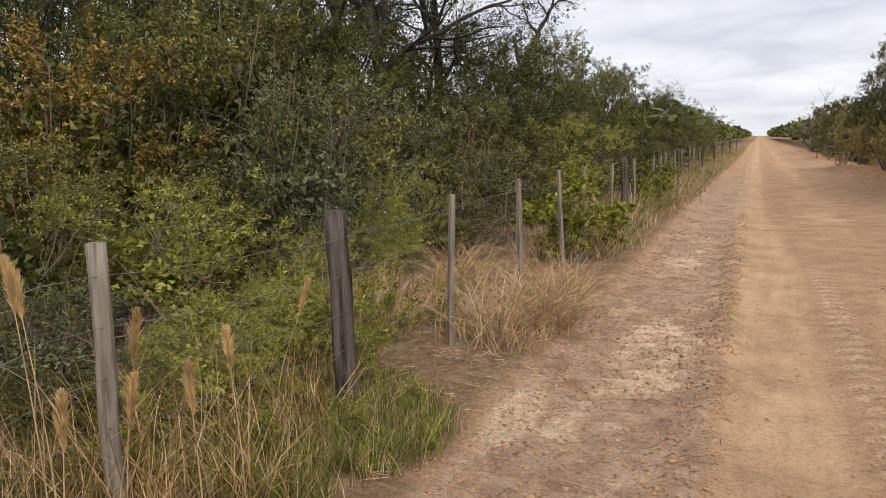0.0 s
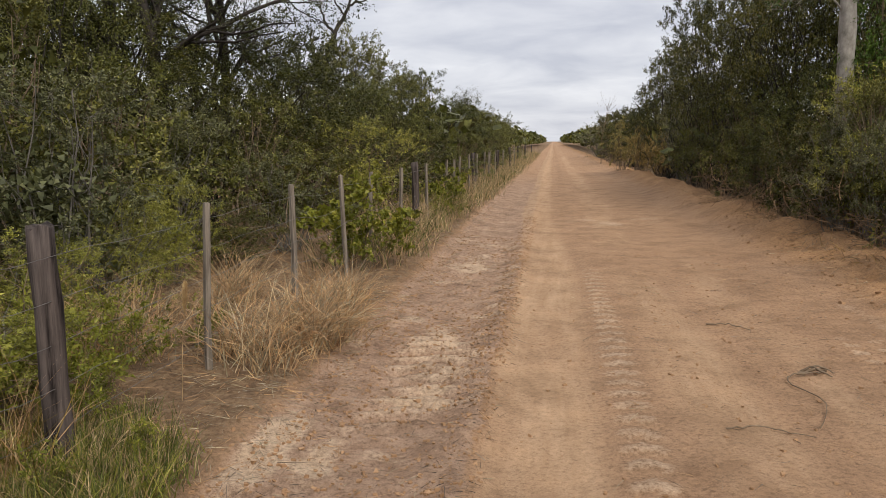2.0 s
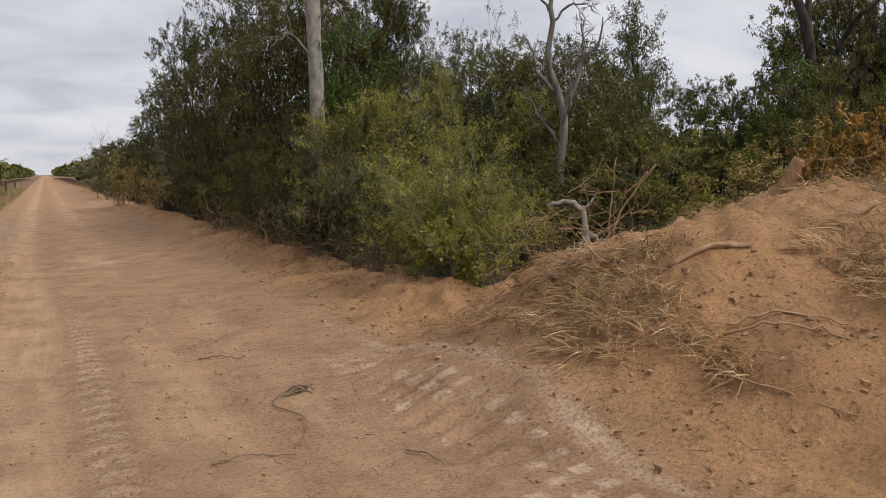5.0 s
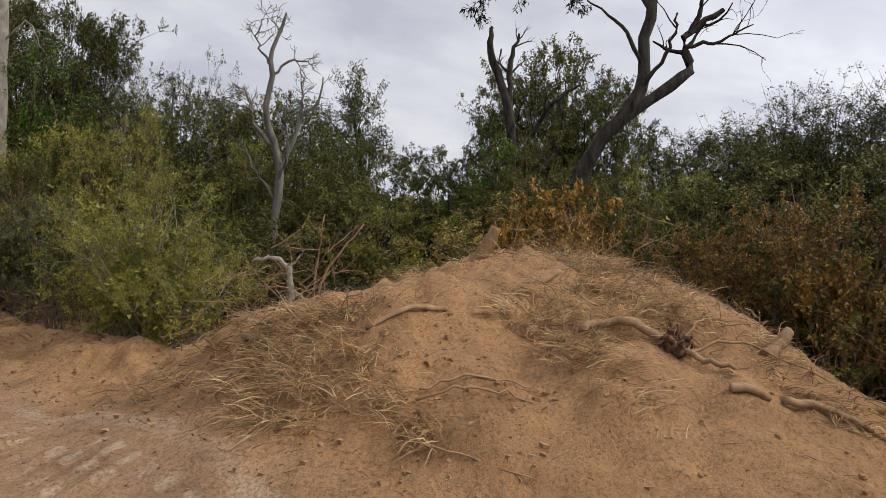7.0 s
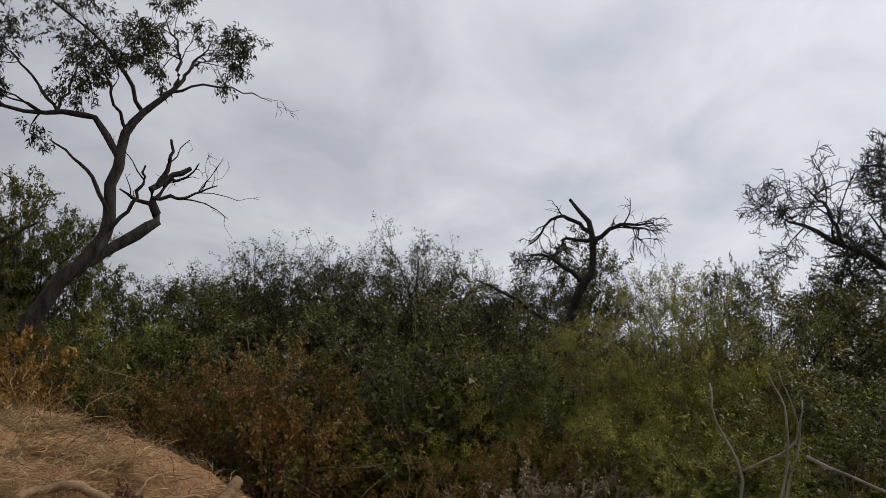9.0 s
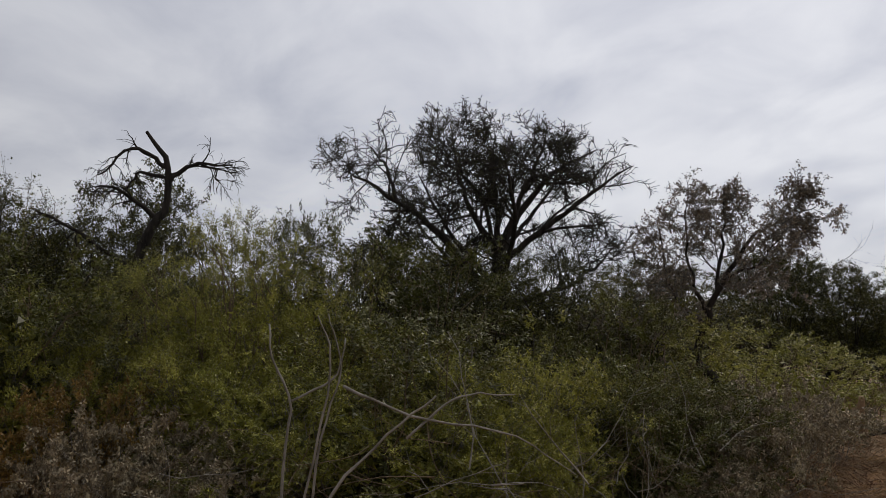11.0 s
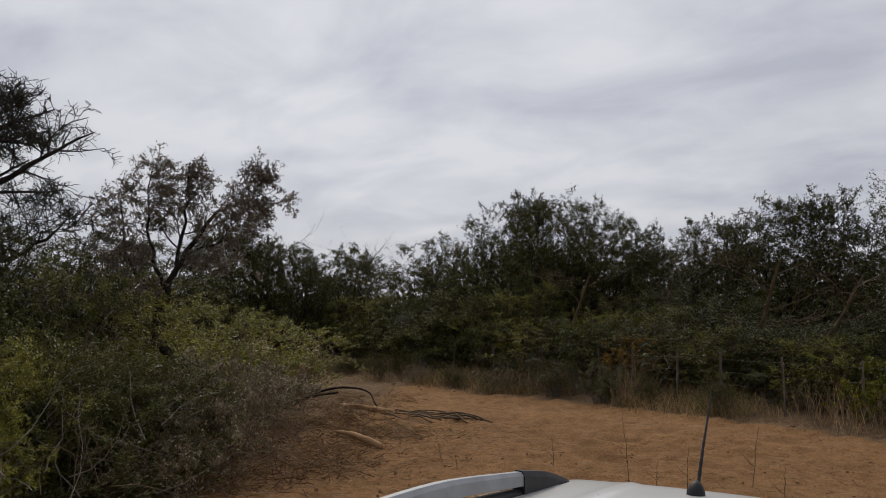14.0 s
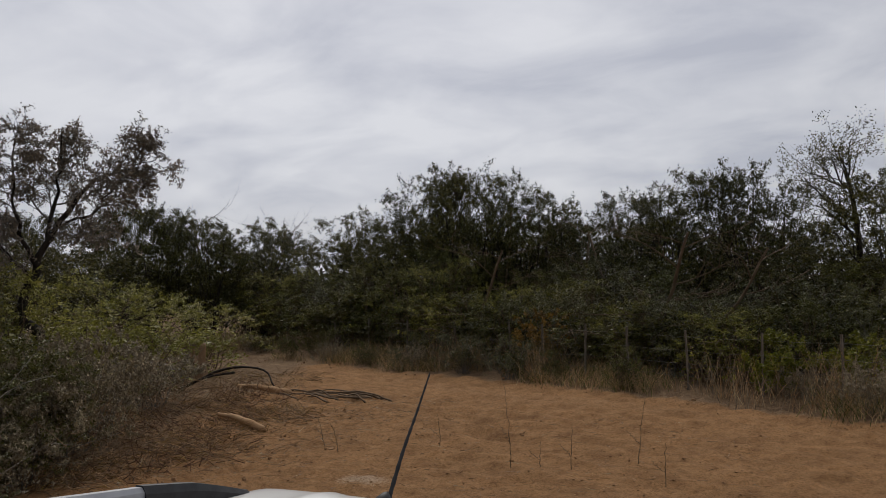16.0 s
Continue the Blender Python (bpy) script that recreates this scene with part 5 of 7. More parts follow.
limb_tree(37, "mesquite_tree", "wide dark mesquite with many bare crooked branches", 13.79, -7.03, 118.4,
    ([(0.0, 0), (-0.04, 1.6), (-0.04, 2.74), (0.19, 3.98)], 0.22, 0.12),
    [([(0.15, 3.6), (-0.6, 4.9), (-0.85, 6.25)], 0.09, 0.012), ([(0.0, 2.9), (-1.2, 4.2), (-1.95, 4.8), (-2.83, 5.29)], 0.10, 0.025), ([(0.19, 3.98), (1.1, 5.3, 0.3), (2.09, 5.9, 0.4)], 0.10, 0.012),
     ([(0.2, 3.6), (1.5, 4.6, -0.2), (2.67, 5.4, -0.3)], 0.09, 0.012), ([(0.19, 3.98), (0.8, 5.4), (1.07, 6.25)], 0.08, 0.012), ([(0, 2.9), (-0.9, 3.6, 1.0), (-1.7, 4.6, 1.4)], 0.09, 0.012),
     ([(0.1, 3.0), (0.4, 4.2, -1.0), (0.2, 5.4, -1.5)], 0.09, 0.012), ([(0.1, 2.6), (1.6, 3.2, 0.6), (2.4, 3.9, 0.8)], 0.08, 0.012), ([(0, 2.4), (-1.4, 3.0, -0.6), (-2.3, 3.6, -0.8)], 0.08, 0.012), ([(0.1, 3.9), (0.0, 5.4, 0.5), (-0.1, 6.1, 0.6)], 0.08, 0.012),
     ([(0.1, 3.6), (-0.3, 4.8, -0.8), (-1.3, 5.6, -1.0)], 0.07, 0.012), ([(0.2, 3.8), (0.9, 4.8, 0.9), (1.5, 5.7, 1.0)], 0.07, 0.012), ([(-0.1, 3.2), (-1.0, 4.4, 0.6), (-1.6, 5.5, 0.8)], 0.07, 0.012), ([(-1.95, 4.8), (-2.2, 5.5), (-2.5, 5.9)], 0.05, 0.015)],
    BARK_DARK, [(10, 1.25, 0.9, 0.01), (9, 0.66, 0.9, 0.0), (7, 0.3, 0.9, 0.0)], LEAF["deep"], 4, (0.046, 0.024), 0.2, 0.3, 0.26, 0.15, leafy=(0, 1, 4, 5, 6, 7, 8, 9, 10, 11, 12), slim=0.85, least=0.008, spared=0.75)
limb_tree(38, "pale_trunk_tree", "tall tree with a straight pale grey trunk", 5.74, 17.3, 18.3,
    ([(0.02, 0), (0.05, 2.5), (0.0, 5.0), (-0.05, 7.2), (0.02, 9.0)], 0.20, 0.12),
    [([(0.0, 7.0), (0.6, 8.0), (1.4, 9.2)], 0.09, 0.02), ([(0.0, 7.6), (-0.5, 8.6, 0.4), (-1.0, 9.8, 0.6)], 0.09, 0.02), ([(0.0, 5.2), (0.5, 5.6, -0.4), (0.75, 5.1, -0.6)], 0.025, 0.006),
     ([(0.0, 4.4), (-0.5, 4.9, -0.4), (-0.9, 4.6, -0.5)], 0.02, 0.005), ([(0.0, 8.6), (0.1, 10.0), (0.0, 11.0)], 0.1, 0.02)],
    BARK_PALE, [(4, 1.0, 0.8, 0.02), (5, 0.5, 0.8, 0.0), (4, 0.25, 0.8, 0.0)], LEAF["fresh"], 3, (0.07, 0.035), 0.3, 0.3, 0.22, 0.3)


# ---- distant woodland: closes the view all round except along the road ----
def far_woods():
    rng = np.random.default_rng(51)
    pts, size = [], []
    for _ in range(1500):
        a = rng.uniform(-75, 200)
        r = 30 + 150 * rng.random() ** 1.6
        x, y = r * math.sin(radians(a)), r * math.cos(radians(a))
        if -4.5 - 0.01 * r < x < 6.2 and y > 0:
            continue
        if a > 120 and r < 33:
            continue
        pts.append((x, y))
        size.append(rng.uniform(2.2, 4.6))
    alone = len(pts)
    for y in np.arange(50, 420, 3.0):
        for side in (-1, 1):
            pts.append((side * rng.uniform(5.8, 8.8) + (0.6 if side > 0 else -0.4), y + rng.normal(0, 1)))
            size.append(rng.uniform(3.8, 5.0) + (0.5 if side > 0 else 0.0))
    centre, size = np.array(pts), np.array(size)
    k = len(centre)
    each = np.where(np.arange(k) < alone, 60, 210)
    own = np.repeat(np.arange(k), each)
    m = len(own)
    d = unit(rng.normal(0, 1, (m, 3)))
    d[:, 2] = np.abs(d[:, 2]) * 1.1 - 0.15
    lump = 0.8 + 0.35 * np.sin(d[:, 0] * 5 + own) * np.sin(d[:, 1] * 6 + 2 * own)
    p = d * (rng.uniform(0.55, 1.05, m) * lump)[:, None] * np.array([0.62, 0.62, 0.55]) * size[own, None]
    p[:, 2] += 0.42 * size[own]
    p[:, :2] += centre[own]
    ax = unit(rng.normal(0, 1, (m, 3)))
    s = unit(np.cross(ax, rng.normal(0, 1, (m, 3))))
    far = np.hypot(centre[:, 0], centre[:, 1])[own]
    ln = (np.where(own < alone, 0.24 + 0.0030 * far, 0.10 + 0.0020 * far) * rng.uniform(0.6, 1.3, m))[:, None]
    v = np.stack([p - ax * ln, p + s * ln * 0.6, p + ax * ln, p - s * ln * 0.6], 1).reshape(-1, 3)
    me = np_mesh("far_woods", v, np.arange(4 * m).reshape(-1, 4), [LEAF["dark"], LEAF["olive"]], rng.integers(0, 2, k)[own], False)
    return tagged(new("far_woods", me), "distant olive green dry woodland", "woodland", kind="stuff")


far_woods()


# ---- fences ----
def post_mesh(name, h, r, mat, seed, square=False):
    """A weathered post: uneven, tapered, with a worn slanting top."""
    rng = np.random.default_rng(seed)
    n, sides = 9, 4 if square else 10
    z = np.linspace(-0.35, h, n)
    p = np.stack([np.cumsum(rng.normal(0, 0.004, n)), np.cumsum(rng.normal(0, 0.004, n)), z], 1)
    rad = r * (1.08 - 0.12 * np.linspace(0, 1, n)) * rng.uniform(0.94, 1.06, n)
    v, q = tubes(p[None], rad[None], sides)
    v += rng.normal(0, r * 0.05, v.shape) * np.array([1, 1, 0.2])
    v[-sides:, 2] += rng.normal(0, r * 0.18, sides)
    cap = len(v)
    mid = v[-sides:].mean(0) + np.array([0, 0, r * 0.08])
    v = np.concatenate([v, mid[None]])
    fan = [[cap - sides + j, cap - sides + (j + 1) % sides, cap, cap] for j in range(sides)]
    me = bpy.data.meshes.new(name)
    me.from_pydata([tuple(c) for c in v], [], [tuple(f) for f in q] + [tuple(f[:3]) for f in fan])
    me.materials.append(mat)
    for f in me.polygons:
        f.use_smooth = not square
    return me


def wire_fence(label, spots, heights):
    """spots: x, y, post height, radius, thick or thin; wires run from post to post."""
    top = thing("wire_fence", label, "fence")
    for k, (x, y, h, r, thick) in enumerate(spots):
        ob = part("post" if thick else "stake", post_mesh("post", h, r, POST_DARK if thick else POST_PALE, 60 + k, not thick and r < 0.04), top, "thick dark weathered wooden post" if thick else "slim grey wooden stake")
        ob.location = (x, y, land(x, y))
        ob.rotation_euler = (random.uniform(-0.03, 0.03), random.uniform(-0.03, 0.03), random.uniform(0, 0.5))
    for hz in heights:
        line = []
        for (x0, y0, *_), (x1, y1, *_) in zip(spots, spots[1:]):
            for f in np.linspace(0, 1, 6, endpoint=False):
                sag = -0.018 * math.sin(math.pi * f)
                x, y = x0 + (x1 - x0) * f, y0 + (y1 - y0) * f
                line.append((x + 0.03, y, float(height(x, y)) + hz + sag))
        p = np.array(line)
        v, q = tubes(p[None], np.full((1, len(p)), 0.0022), 3)
        part("wire", np_mesh("wire", v, q, [WIRE]), top)
    return top


random.seed(5)
west = [(-2.85, 0.0, 1.36, 0.032, False), (-3.1, 2.29, 1.40, 0.045, False)]
for k, y in enumerate((3.95, 5.97, 8.0, 10.06, 11.83, 13.77, 15.38, 17.3, 19.8, 21.5, 23.4, 25.3, 27.1, 29.0, 31.0, 33.0, 35.0, 36.8, 38.4, 44.0, 50.0, 56, 62.4, 70, 77, 88, 101)):
    thick = y in (3.95, 15.38, 27.1, 38.4, 50.0, 62.4, 77, 101)
    west.append((-2.75 - 0.08 * (k % 3 == 1), y, 1.40 if thick else 1.36, 0.075 if thick else 0.032, thick))
wire_fence("old wire fence on thick dark posts and slim grey stakes", west, (0.28, 0.52, 0.76, 1.0, 1.24))
south = [(24.35, -28.06), (20.45, -26.0), (18.77, -25.12), (15.67, -23.48), (12.79, -21.95), (11.14, -21.08), (9.41, -20.17), (7.5, -19.16), (5.7, -18.21), (4.76, -17.71), (3.71, -17.15), (2.7, -16.62), (1.5, -15.98), (0.19, -15.3), (-1.0, -14.67), (-2.3, -13.98)]
wire_fence("wire fence on slim grey stakes along the southern road", [(x, y, 1.1, 0.023, False) for x, y in south], (0.25, 0.48, 0.72, 0.98))


# ---- grasses ----
def tuft_field(name, label, spots, mats, seed, height_of, per, width=0.006, spread=0.12, lean=0.35, bend=(0.1, 0.9), combed=False):
    """Tufts of grass at x, y spots; one joined object, as nobody could count the blades."""
    rng = np.random.default_rng(seed)
    spots = np.asarray(spots, float)
    k = len(spots)
    z = height(spots[:, 0], spots[:, 1])
    base = np.repeat(np.stack([spots[:, 0], spots[:, 1], z - 0.02], 1), per, 0)
    base[:, :2] += rng.normal(0, spread, (k * per, 2))
    way = np.concatenate([rng.normal(0, lean, (k * per, 2)), np.ones((k * per, 1))], 1)
    if combed:
        a = np.repeat(rng.uniform(0, 2 * np.pi, k), per)
        way = np.stack([lean * np.cos(a), lean * np.sin(a), np.full(k * per, 0.45)], 1) + rng.normal(0, 0.33, (k * per, 3))
    ln = np.repeat(height_of * rng.uniform(0.6, 1.2, k), per) * rng.uniform(0.45, 1.1, k * per)
    v, q = blades(base, way, ln, width, rng, rng.uniform(*bend, k * per))
    index = np.repeat(rng.integers(0, len(mats), k * per), 3)
    return tagged(new(name, np_mesh(name, v, q, mats, index, False)), label, "grass", kind="stuff")


gr = np.random.default_rng(71)


def strip(n, x0, x1, y0, y1):
    return np.stack([gr.uniform(x0, x1, n), gr.uniform(y0, y1, n)], 1)


fence_rows = np.concatenate([strip(130, -3.6, -2.25, 11, 22), strip(330, -3.9, -2.1, 20, 45), strip(420, -4.2, -1.9, 45, 110)])
tuft_field("dry_grass", "tall straw coloured dry grass along the fence", fence_rows, [STRAW, STRAW, GRASS], 72, 0.85, 22, 0.010, 0.16)
near_rows = np.concatenate([strip(20, -2.75, -2.0, 5.9, 7.6), strip(9, -4.2, -3.3, 7.0, 9.2), strip(4, -3.0, -2.2, 8.4, 10.2), strip(10, -4.3, -3.4, 5.4, 6.8)])
tuft_field("straw_clump", "bleached dry grass clumps hanging over the verge", near_rows, [STRAW, STRAW_RED, STRAW_RED, LEAF["dry"]], 73, 0.92, 80, 0.0075, 0.12, 0.46, (0.3, 1.7))
front_rows = np.concatenate([strip(50, -4.1, -2.6, 1.4, 3.2), strip(14, -3.3, -2.7, 3.2, 4.2), strip(20, -4.6, -3.6, 3.0, 5.4)])
tuft_field("straw_stand", "standing dry grass stalks by the fence", front_rows, [STRAW, STRAW_RED, LEAF["brown"], LEAF["brown"], STRAW_PALE], 74, 0.78, 30, 0.006, 0.14, 0.36, (0.0, 1.0))
green_rows = np.concatenate([strip(95, -2.8, -2.15, 3.2, 4.3), strip(20, -3.3, -2.6, 3.9, 5.0), strip(60, -3.6, -2.4, 2.7, 3.5)])
tuft_field("green_grass", "low bright green grass at the foot of the post", green_rows, [GRASS, GRASS, LEAF["lime"], STRAW], 75, 0.31, 44, 0.006, 0.08, 0.32, (0.05, 0.6))
south_rows = np.stack([t := gr.uniform(-3, 26, 1100), south_line(t) - gr.uniform(0.4, 2.6, 1100)], 1)
south_rows = south_rows[fbm(south_rows[:, 0] * 0.7, south_rows[:, 1] * 0.7, 58) > 0.06]
tuft_field("fence_grass", "straw and green grass below the southern fence", south_rows, [STRAW, STRAW_PALE, STRAW_RED, GRASS, LEAF["olive"]], 76, 0.58, 26, 0.008, 0.22, 0.4, (0.1, 1.1))
weed_rows = np.concatenate([np.stack([gr.normal(7.1, 0.35, 14), gr.normal(-18.45, 0.25, 14)], 1), np.stack([t := gr.normal(-0.2, 0.7, 16), south_line(t) - gr.uniform(0.6, 1.7, 16)], 1), np.stack([t := gr.normal(4.7, 0.3, 7), south_line(t) - gr.uniform(0.8, 1.5, 7)], 1), np.stack([t := gr.uniform(8, 20, 12), south_line(t) - gr.uniform(0.8, 1.8, 12)], 1)])
tuft_field("tall_weeds", "tall straw coloured dry weeds by the southern fence", weed_rows, [STRAW, STRAW_RED, LEAF["dry"], LEAF["dusty"]], 77, 1.1, 30, 0.009, 0.17, 0.26, (0.0, 1.0))
mound_rows = []
for (x, y), many, wide in (((4.27, 5.4), 12, 0.14), ((4.15, 5.05), 12, 0.13), ((4.3, 5.75), 9, 0.15), ((4.1, 5.3), 6, 0.12), ((4.65, 5.15), 8, 0.07), ((4.59, 4.85), 8, 0.06), ((4.57, 4.55), 9, 0.06), ((4.6, 4.3), 8, 0.06), ((4.57, 4.1), 6, 0.05), ((4.62, 5.4), 10, 0.1), ((4.8, 5.45), 10, 0.1), ((5.05, 5.7), 10, 0.1), ((4.88, 5.78), 9, 0.1), ((4.9, 6.3), 12, 0.18), ((5.2, 6.9), 10, 0.2),
                           ((6.24, 4.7), 10, 0.12), ((6.32, 4.4), 14, 0.14), ((6.2, 4.05), 14, 0.13), ((6.1, 3.7), 10, 0.12), ((6.7, 4.1), 12, 0.16), ((7.1, 3.9), 14, 0.18), ((6.8, 3.6), 10, 0.14), ((7.4, 3.7), 12, 0.18), ((5.8, 3.35), 6, 0.08), ((5.74, 3.1), 6, 0.08),
                           ((7.92, 5.28), 16, 0.18), ((8.05, 5.0), 18, 0.16), ((7.9, 4.7), 16, 0.18), ((7.25, 4.5), 16, 0.18), ((7.7, 4.27), 16, 0.2), ((7.5, 3.85), 12, 0.16), ((6.75, 4.75), 8, 0.12), ((7.3, 2.6), 8, 0.12), ((7.4, 2.2), 10, 0.14), ((7.9, 3.0), 10, 0.16)):
    mound_rows += [(x + gr.normal(0, wide), y + gr.normal(0, wide)) for _ in range(many + 6 * (x < 4.5))]
while len(mound_rows) < 600:
    x, y = gr.uniform(6.6, 10.0), gr.uniform(2.4, 8.6)
    if mound_height(x, y) > 0.3 and (x - 7.85) * 0.788 + (y - 5.75) * 0.616 > 0.0:
        mound_rows.append((x, y))
tuft_field("uprooted_grass", "uprooted dry grass lying over the earth heap", mound_rows, [STRAW_PALE, STRAW_PALE, STRAW_PALE, STRAW, STRAW_RED], 78, 0.34, 26, 0.0085, 0.08, 0.9, (0.4, 2.0), True)
bank_rows = np.concatenate([strip(70, 4.1, 5.6, 12, 30), strip(90, 6.6, 8.8, -11.4, -8.2), strip(60, 6.4, 8.0, -8.6, -6.4), strip(70, 9.0, 13.5, -17.0, -12.5), strip(30, 5.9, 7.4, -9.0, -6.6), strip(26, 3.9, 5.6, 5.6, 7.2), strip(40, 6.0, 9.6, -12.0, -7.4), strip(26, 8.2, 12.5, -14.5, -10.5)])
tuft_field("brush_litter", "dry grass and brush litter along the scraped edges", bank_rows, [STRAW_RED, TWIG, ROOT, LEAF["autumn"]], 79, 0.40, 40, 0.008, 0.2, 1.0, (0.3, 1.3), True)

# ---- roots, logs and sticks ----
def wood(name, label, category, runs, mat, piece="", sides=7, rough=0.004, shift=0.0):
    """Crooked round pieces of wood: one mesh if there is one run, else a thing with a part for each run. Points in the world."""
    rng = np.random.default_rng(len(label) + int(abs(runs[0][0][0][0]) * 100))
    meshes = []
    for points, r0, r1 in runs:
        p = bent(points, 14)
        p[1:-1] += rng.normal(0, rough, (12, 3))
        p[:, 2] += shift
        r = np.linspace(r0, r1, 14) * rng.uniform(0.9, 1.1, 14)
        v, q = tubes(p[None], r[None], sides)
        n = len(v)
        ends = np.stack([p[0], p[-1]])
        v = np.concatenate([v, ends])
        caps = [[(j + 1) % sides, j, n, n] for j in range(sides)] + [[n - 1 - sides + j + 1 - 0, n - sides + (j + 1) % sides, n + 1, n + 1] for j in range(sides)]
        me = bpy.data.meshes.new(name)
        me.from_pydata([tuple(c) for c in v], [], [tuple(f) for f in q] + [tuple(f[:3]) for f in caps])
        me.materials.append(mat)
        for f in me.polygons:
            f.use_smooth = True
        meshes.append(me)
    if len(meshes) == 1:
        return tagged(new(name, meshes[0]), label, category)
    top = thing(name, label, category)
    for me in meshes:
        part(piece, me, top)
    return top


def on(x, y, up=0.0):
    return (x, y, land(x, y) + up)


wood("root", "pale root lying half buried on the earth heap", "root", [([on(4.88, 5.15, 0.02), on(5.22, 5.05, 0.05), on(5.5, 5.08, 0.05), on(5.81, 5.14, 0.03)], 0.018, 0.030)], ROOT)
wood("root", "short grey root end sticking out of the heap", "root", [([on(6.6, 4.89, -0.02), on(6.85, 4.82, 0.07), on(7.06, 4.8, 0.09)], 0.045, 0.03)], ROOT)
STUMP = bark_mat("stump_wood", (0.190, 0.105, 0.054), (0.410, 0.258, 0.145), 14.0, (1, 1, 0.12))
wood("tree_stump", "leaning torn stump on the crest of the heap", "stump", [([(7.60, 6.56, 1.32), (7.70, 6.46, 1.56), (7.80, 6.36, 1.78), (7.86, 6.28, 2.0)], 0.115, 0.062), ([(7.62, 6.55, 1.5), (7.5, 6.62, 1.5), (7.36, 6.7, 1.38)], 0.05, 0.02), ([(7.83, 6.31, 1.92), (7.85, 6.3, 2.06)], 0.035, 0.012)], STUMP, "limb", 11, rough=0.007)
wood("uprooted_root", "branching uprooted root with a knotted crown", "root",
     [([on(6.23, 3.96, 0.08), on(6.5, 3.98, 0.09), on(6.68, 3.75, 0.1), on(6.81, 3.4, 0.06)], 0.034, 0.040), ([on(6.81, 3.4, 0.06), on(6.8, 3.2, 0.08), on(6.85, 2.9, 0.03)], 0.034, 0.018),
      ([on(6.8, 3.4, 0.05), on(7.0, 3.35, 0.2), on(7.3, 3.35, 0.22)], 0.018, 0.006), ([on(6.82, 3.36, 0.04), on(7.3, 3.0, 0.12), on(7.9, 2.5, 0.05)], 0.016, 0.006)], ROOT, "root_arm", rough=0.011)
knot = np.random.default_rng(44)
wood("torn_stump", "knotted dark red torn root crown on the heap", "root",
     [([on(6.8 + a, 3.4 + b, 0.0), on(6.8 + 1.6 * a, 3.4 + 1.6 * b, 0.12), on(6.8 + 2.6 * a, 3.4 + 2.6 * b, c)], 0.045, 0.008) for a, b, c in zip(knot.normal(0, 0.045, 12), knot.normal(0, 0.045, 12), knot.uniform(0.0, 0.26, 12))], TORN, "root_arm", 6, 0.012)
wood("root", "thick pale root end by the foot of the heap", "root", [([on(7.6, 2.95, 0.0), on(7.75, 2.9, 0.12), on(7.85, 2.85, 0.28)], 0.07, 0.05)], ROOT)
wood("stick", "long thin stick lying across the heap", "stick", [([on(4.78, 4.42, 0.03), on(5.15, 4.2, 0.04), on(5.55, 3.96, 0.03)], 0.012, 0.007)], ROOT, rough=0.012)
wood("stick", "long thin stick lying across the heap", "stick", [([on(4.69, 4.36, 0.03), on(5.0, 4.05, 0.05), on(5.33, 3.76, 0.03)], 0.012, 0.007)], ROOT, rough=0.012)
wood("branch", "bare fallen branch at the foot of the heap", "branch", [([on(6.81, 2.5, 0.05), on(7.2, 2.28, 0.06), on(7.5, 1.9, 0.04)], 0.035, 0.025)], ROOT)
wood("log", "short pale piece of wood in the earth", "log", [([on(6.46, 2.78, 0.03), on(6.56, 2.68, 0.035), on(6.68, 2.56, 0.0)], 0.04, 0.03)], ROOT, rough=0.002)
wood("root", "pale broken root beside the shrub", "root", [([on(4.55, 6.4, 0.05), on(4.5, 6.1, 0.09), on(4.42, 5.75, 0.03)], 0.04, 0.03)], ROOT)
wood("stick", "thin stick on the lower slope of the heap", "stick", [([on(4.45, 4.3, 0.02), on(4.55, 3.85, 0.03), on(4.83, 3.35, 0.02)], 0.009, 0.005)], ROOT)
wood("bleached_branch", "bleached curved dead branch standing in brushwood", "branch", [([(6.04, 7.8, 0.6), (6.04, 7.8, 1.1), (5.98, 7.85, 1.42), (5.85, 7.95, 1.52), (5.66, 8.05, 1.47)], 0.05, 0.022), ([(6.0, 7.82, 1.2), (6.2, 7.75, 1.0), (6.3, 7.7, 0.7)], 0.035, 0.02), ([(5.98, 7.85, 1.42), (6.1, 7.8, 1.5), (6.15, 7.75, 1.62)], 0.02, 0.008)], BARK_PALE, "limb", rough=0.012)
wood("dry_sapling", "thin upright dry sapling behind the brushwood", "sapling", [([(6.1, 7.5, 0.7), (6.19, 7.44, 1.28), (6.33, 7.32, 1.61), (6.55, 7.17, 1.96)], 0.018, 0.008), ([(6.12, 7.5, 0.8), (6.14, 7.48, 1.4), (6.2, 7.45, 2.05)], 0.014, 0.006)], ROOT, "stem")
wood("stick", "crooked twig lying on the road", "stick", [([on(2.15, 6.74, 0.02), on(1.9, 6.62, 0.04), on(1.82, 6.45, 0.02), on(1.95, 6.0, 0.02), on(1.74, 5.45, 0.02)], 0.007, 0.003)], TWIG)
wood("twig_knot", "small clump of torn twigs on the road", "twig", [([on(2.2, 6.8, 0.03), on(2.1, 6.74, 0.05), on(1.95, 6.7, 0.02)], 0.02, 0.008), ([on(2.12, 6.85, 0.02), on(2.1, 6.75, 0.06), on(2.2, 6.62, 0.02)], 0.015, 0.006), ([on(2.0, 6.78, 0.02), on(2.12, 6.76, 0.07), on(2.26, 6.74, 0.02)], 0.012, 0.005)], TWIG, "twig")
wood("stick", "short stick on the road", "stick", [([on(1.55, 8.44, 0.015), on(1.75, 8.4, 0.03), on(1.95, 8.22, 0.015)], 0.008, 0.004)], TWIG)
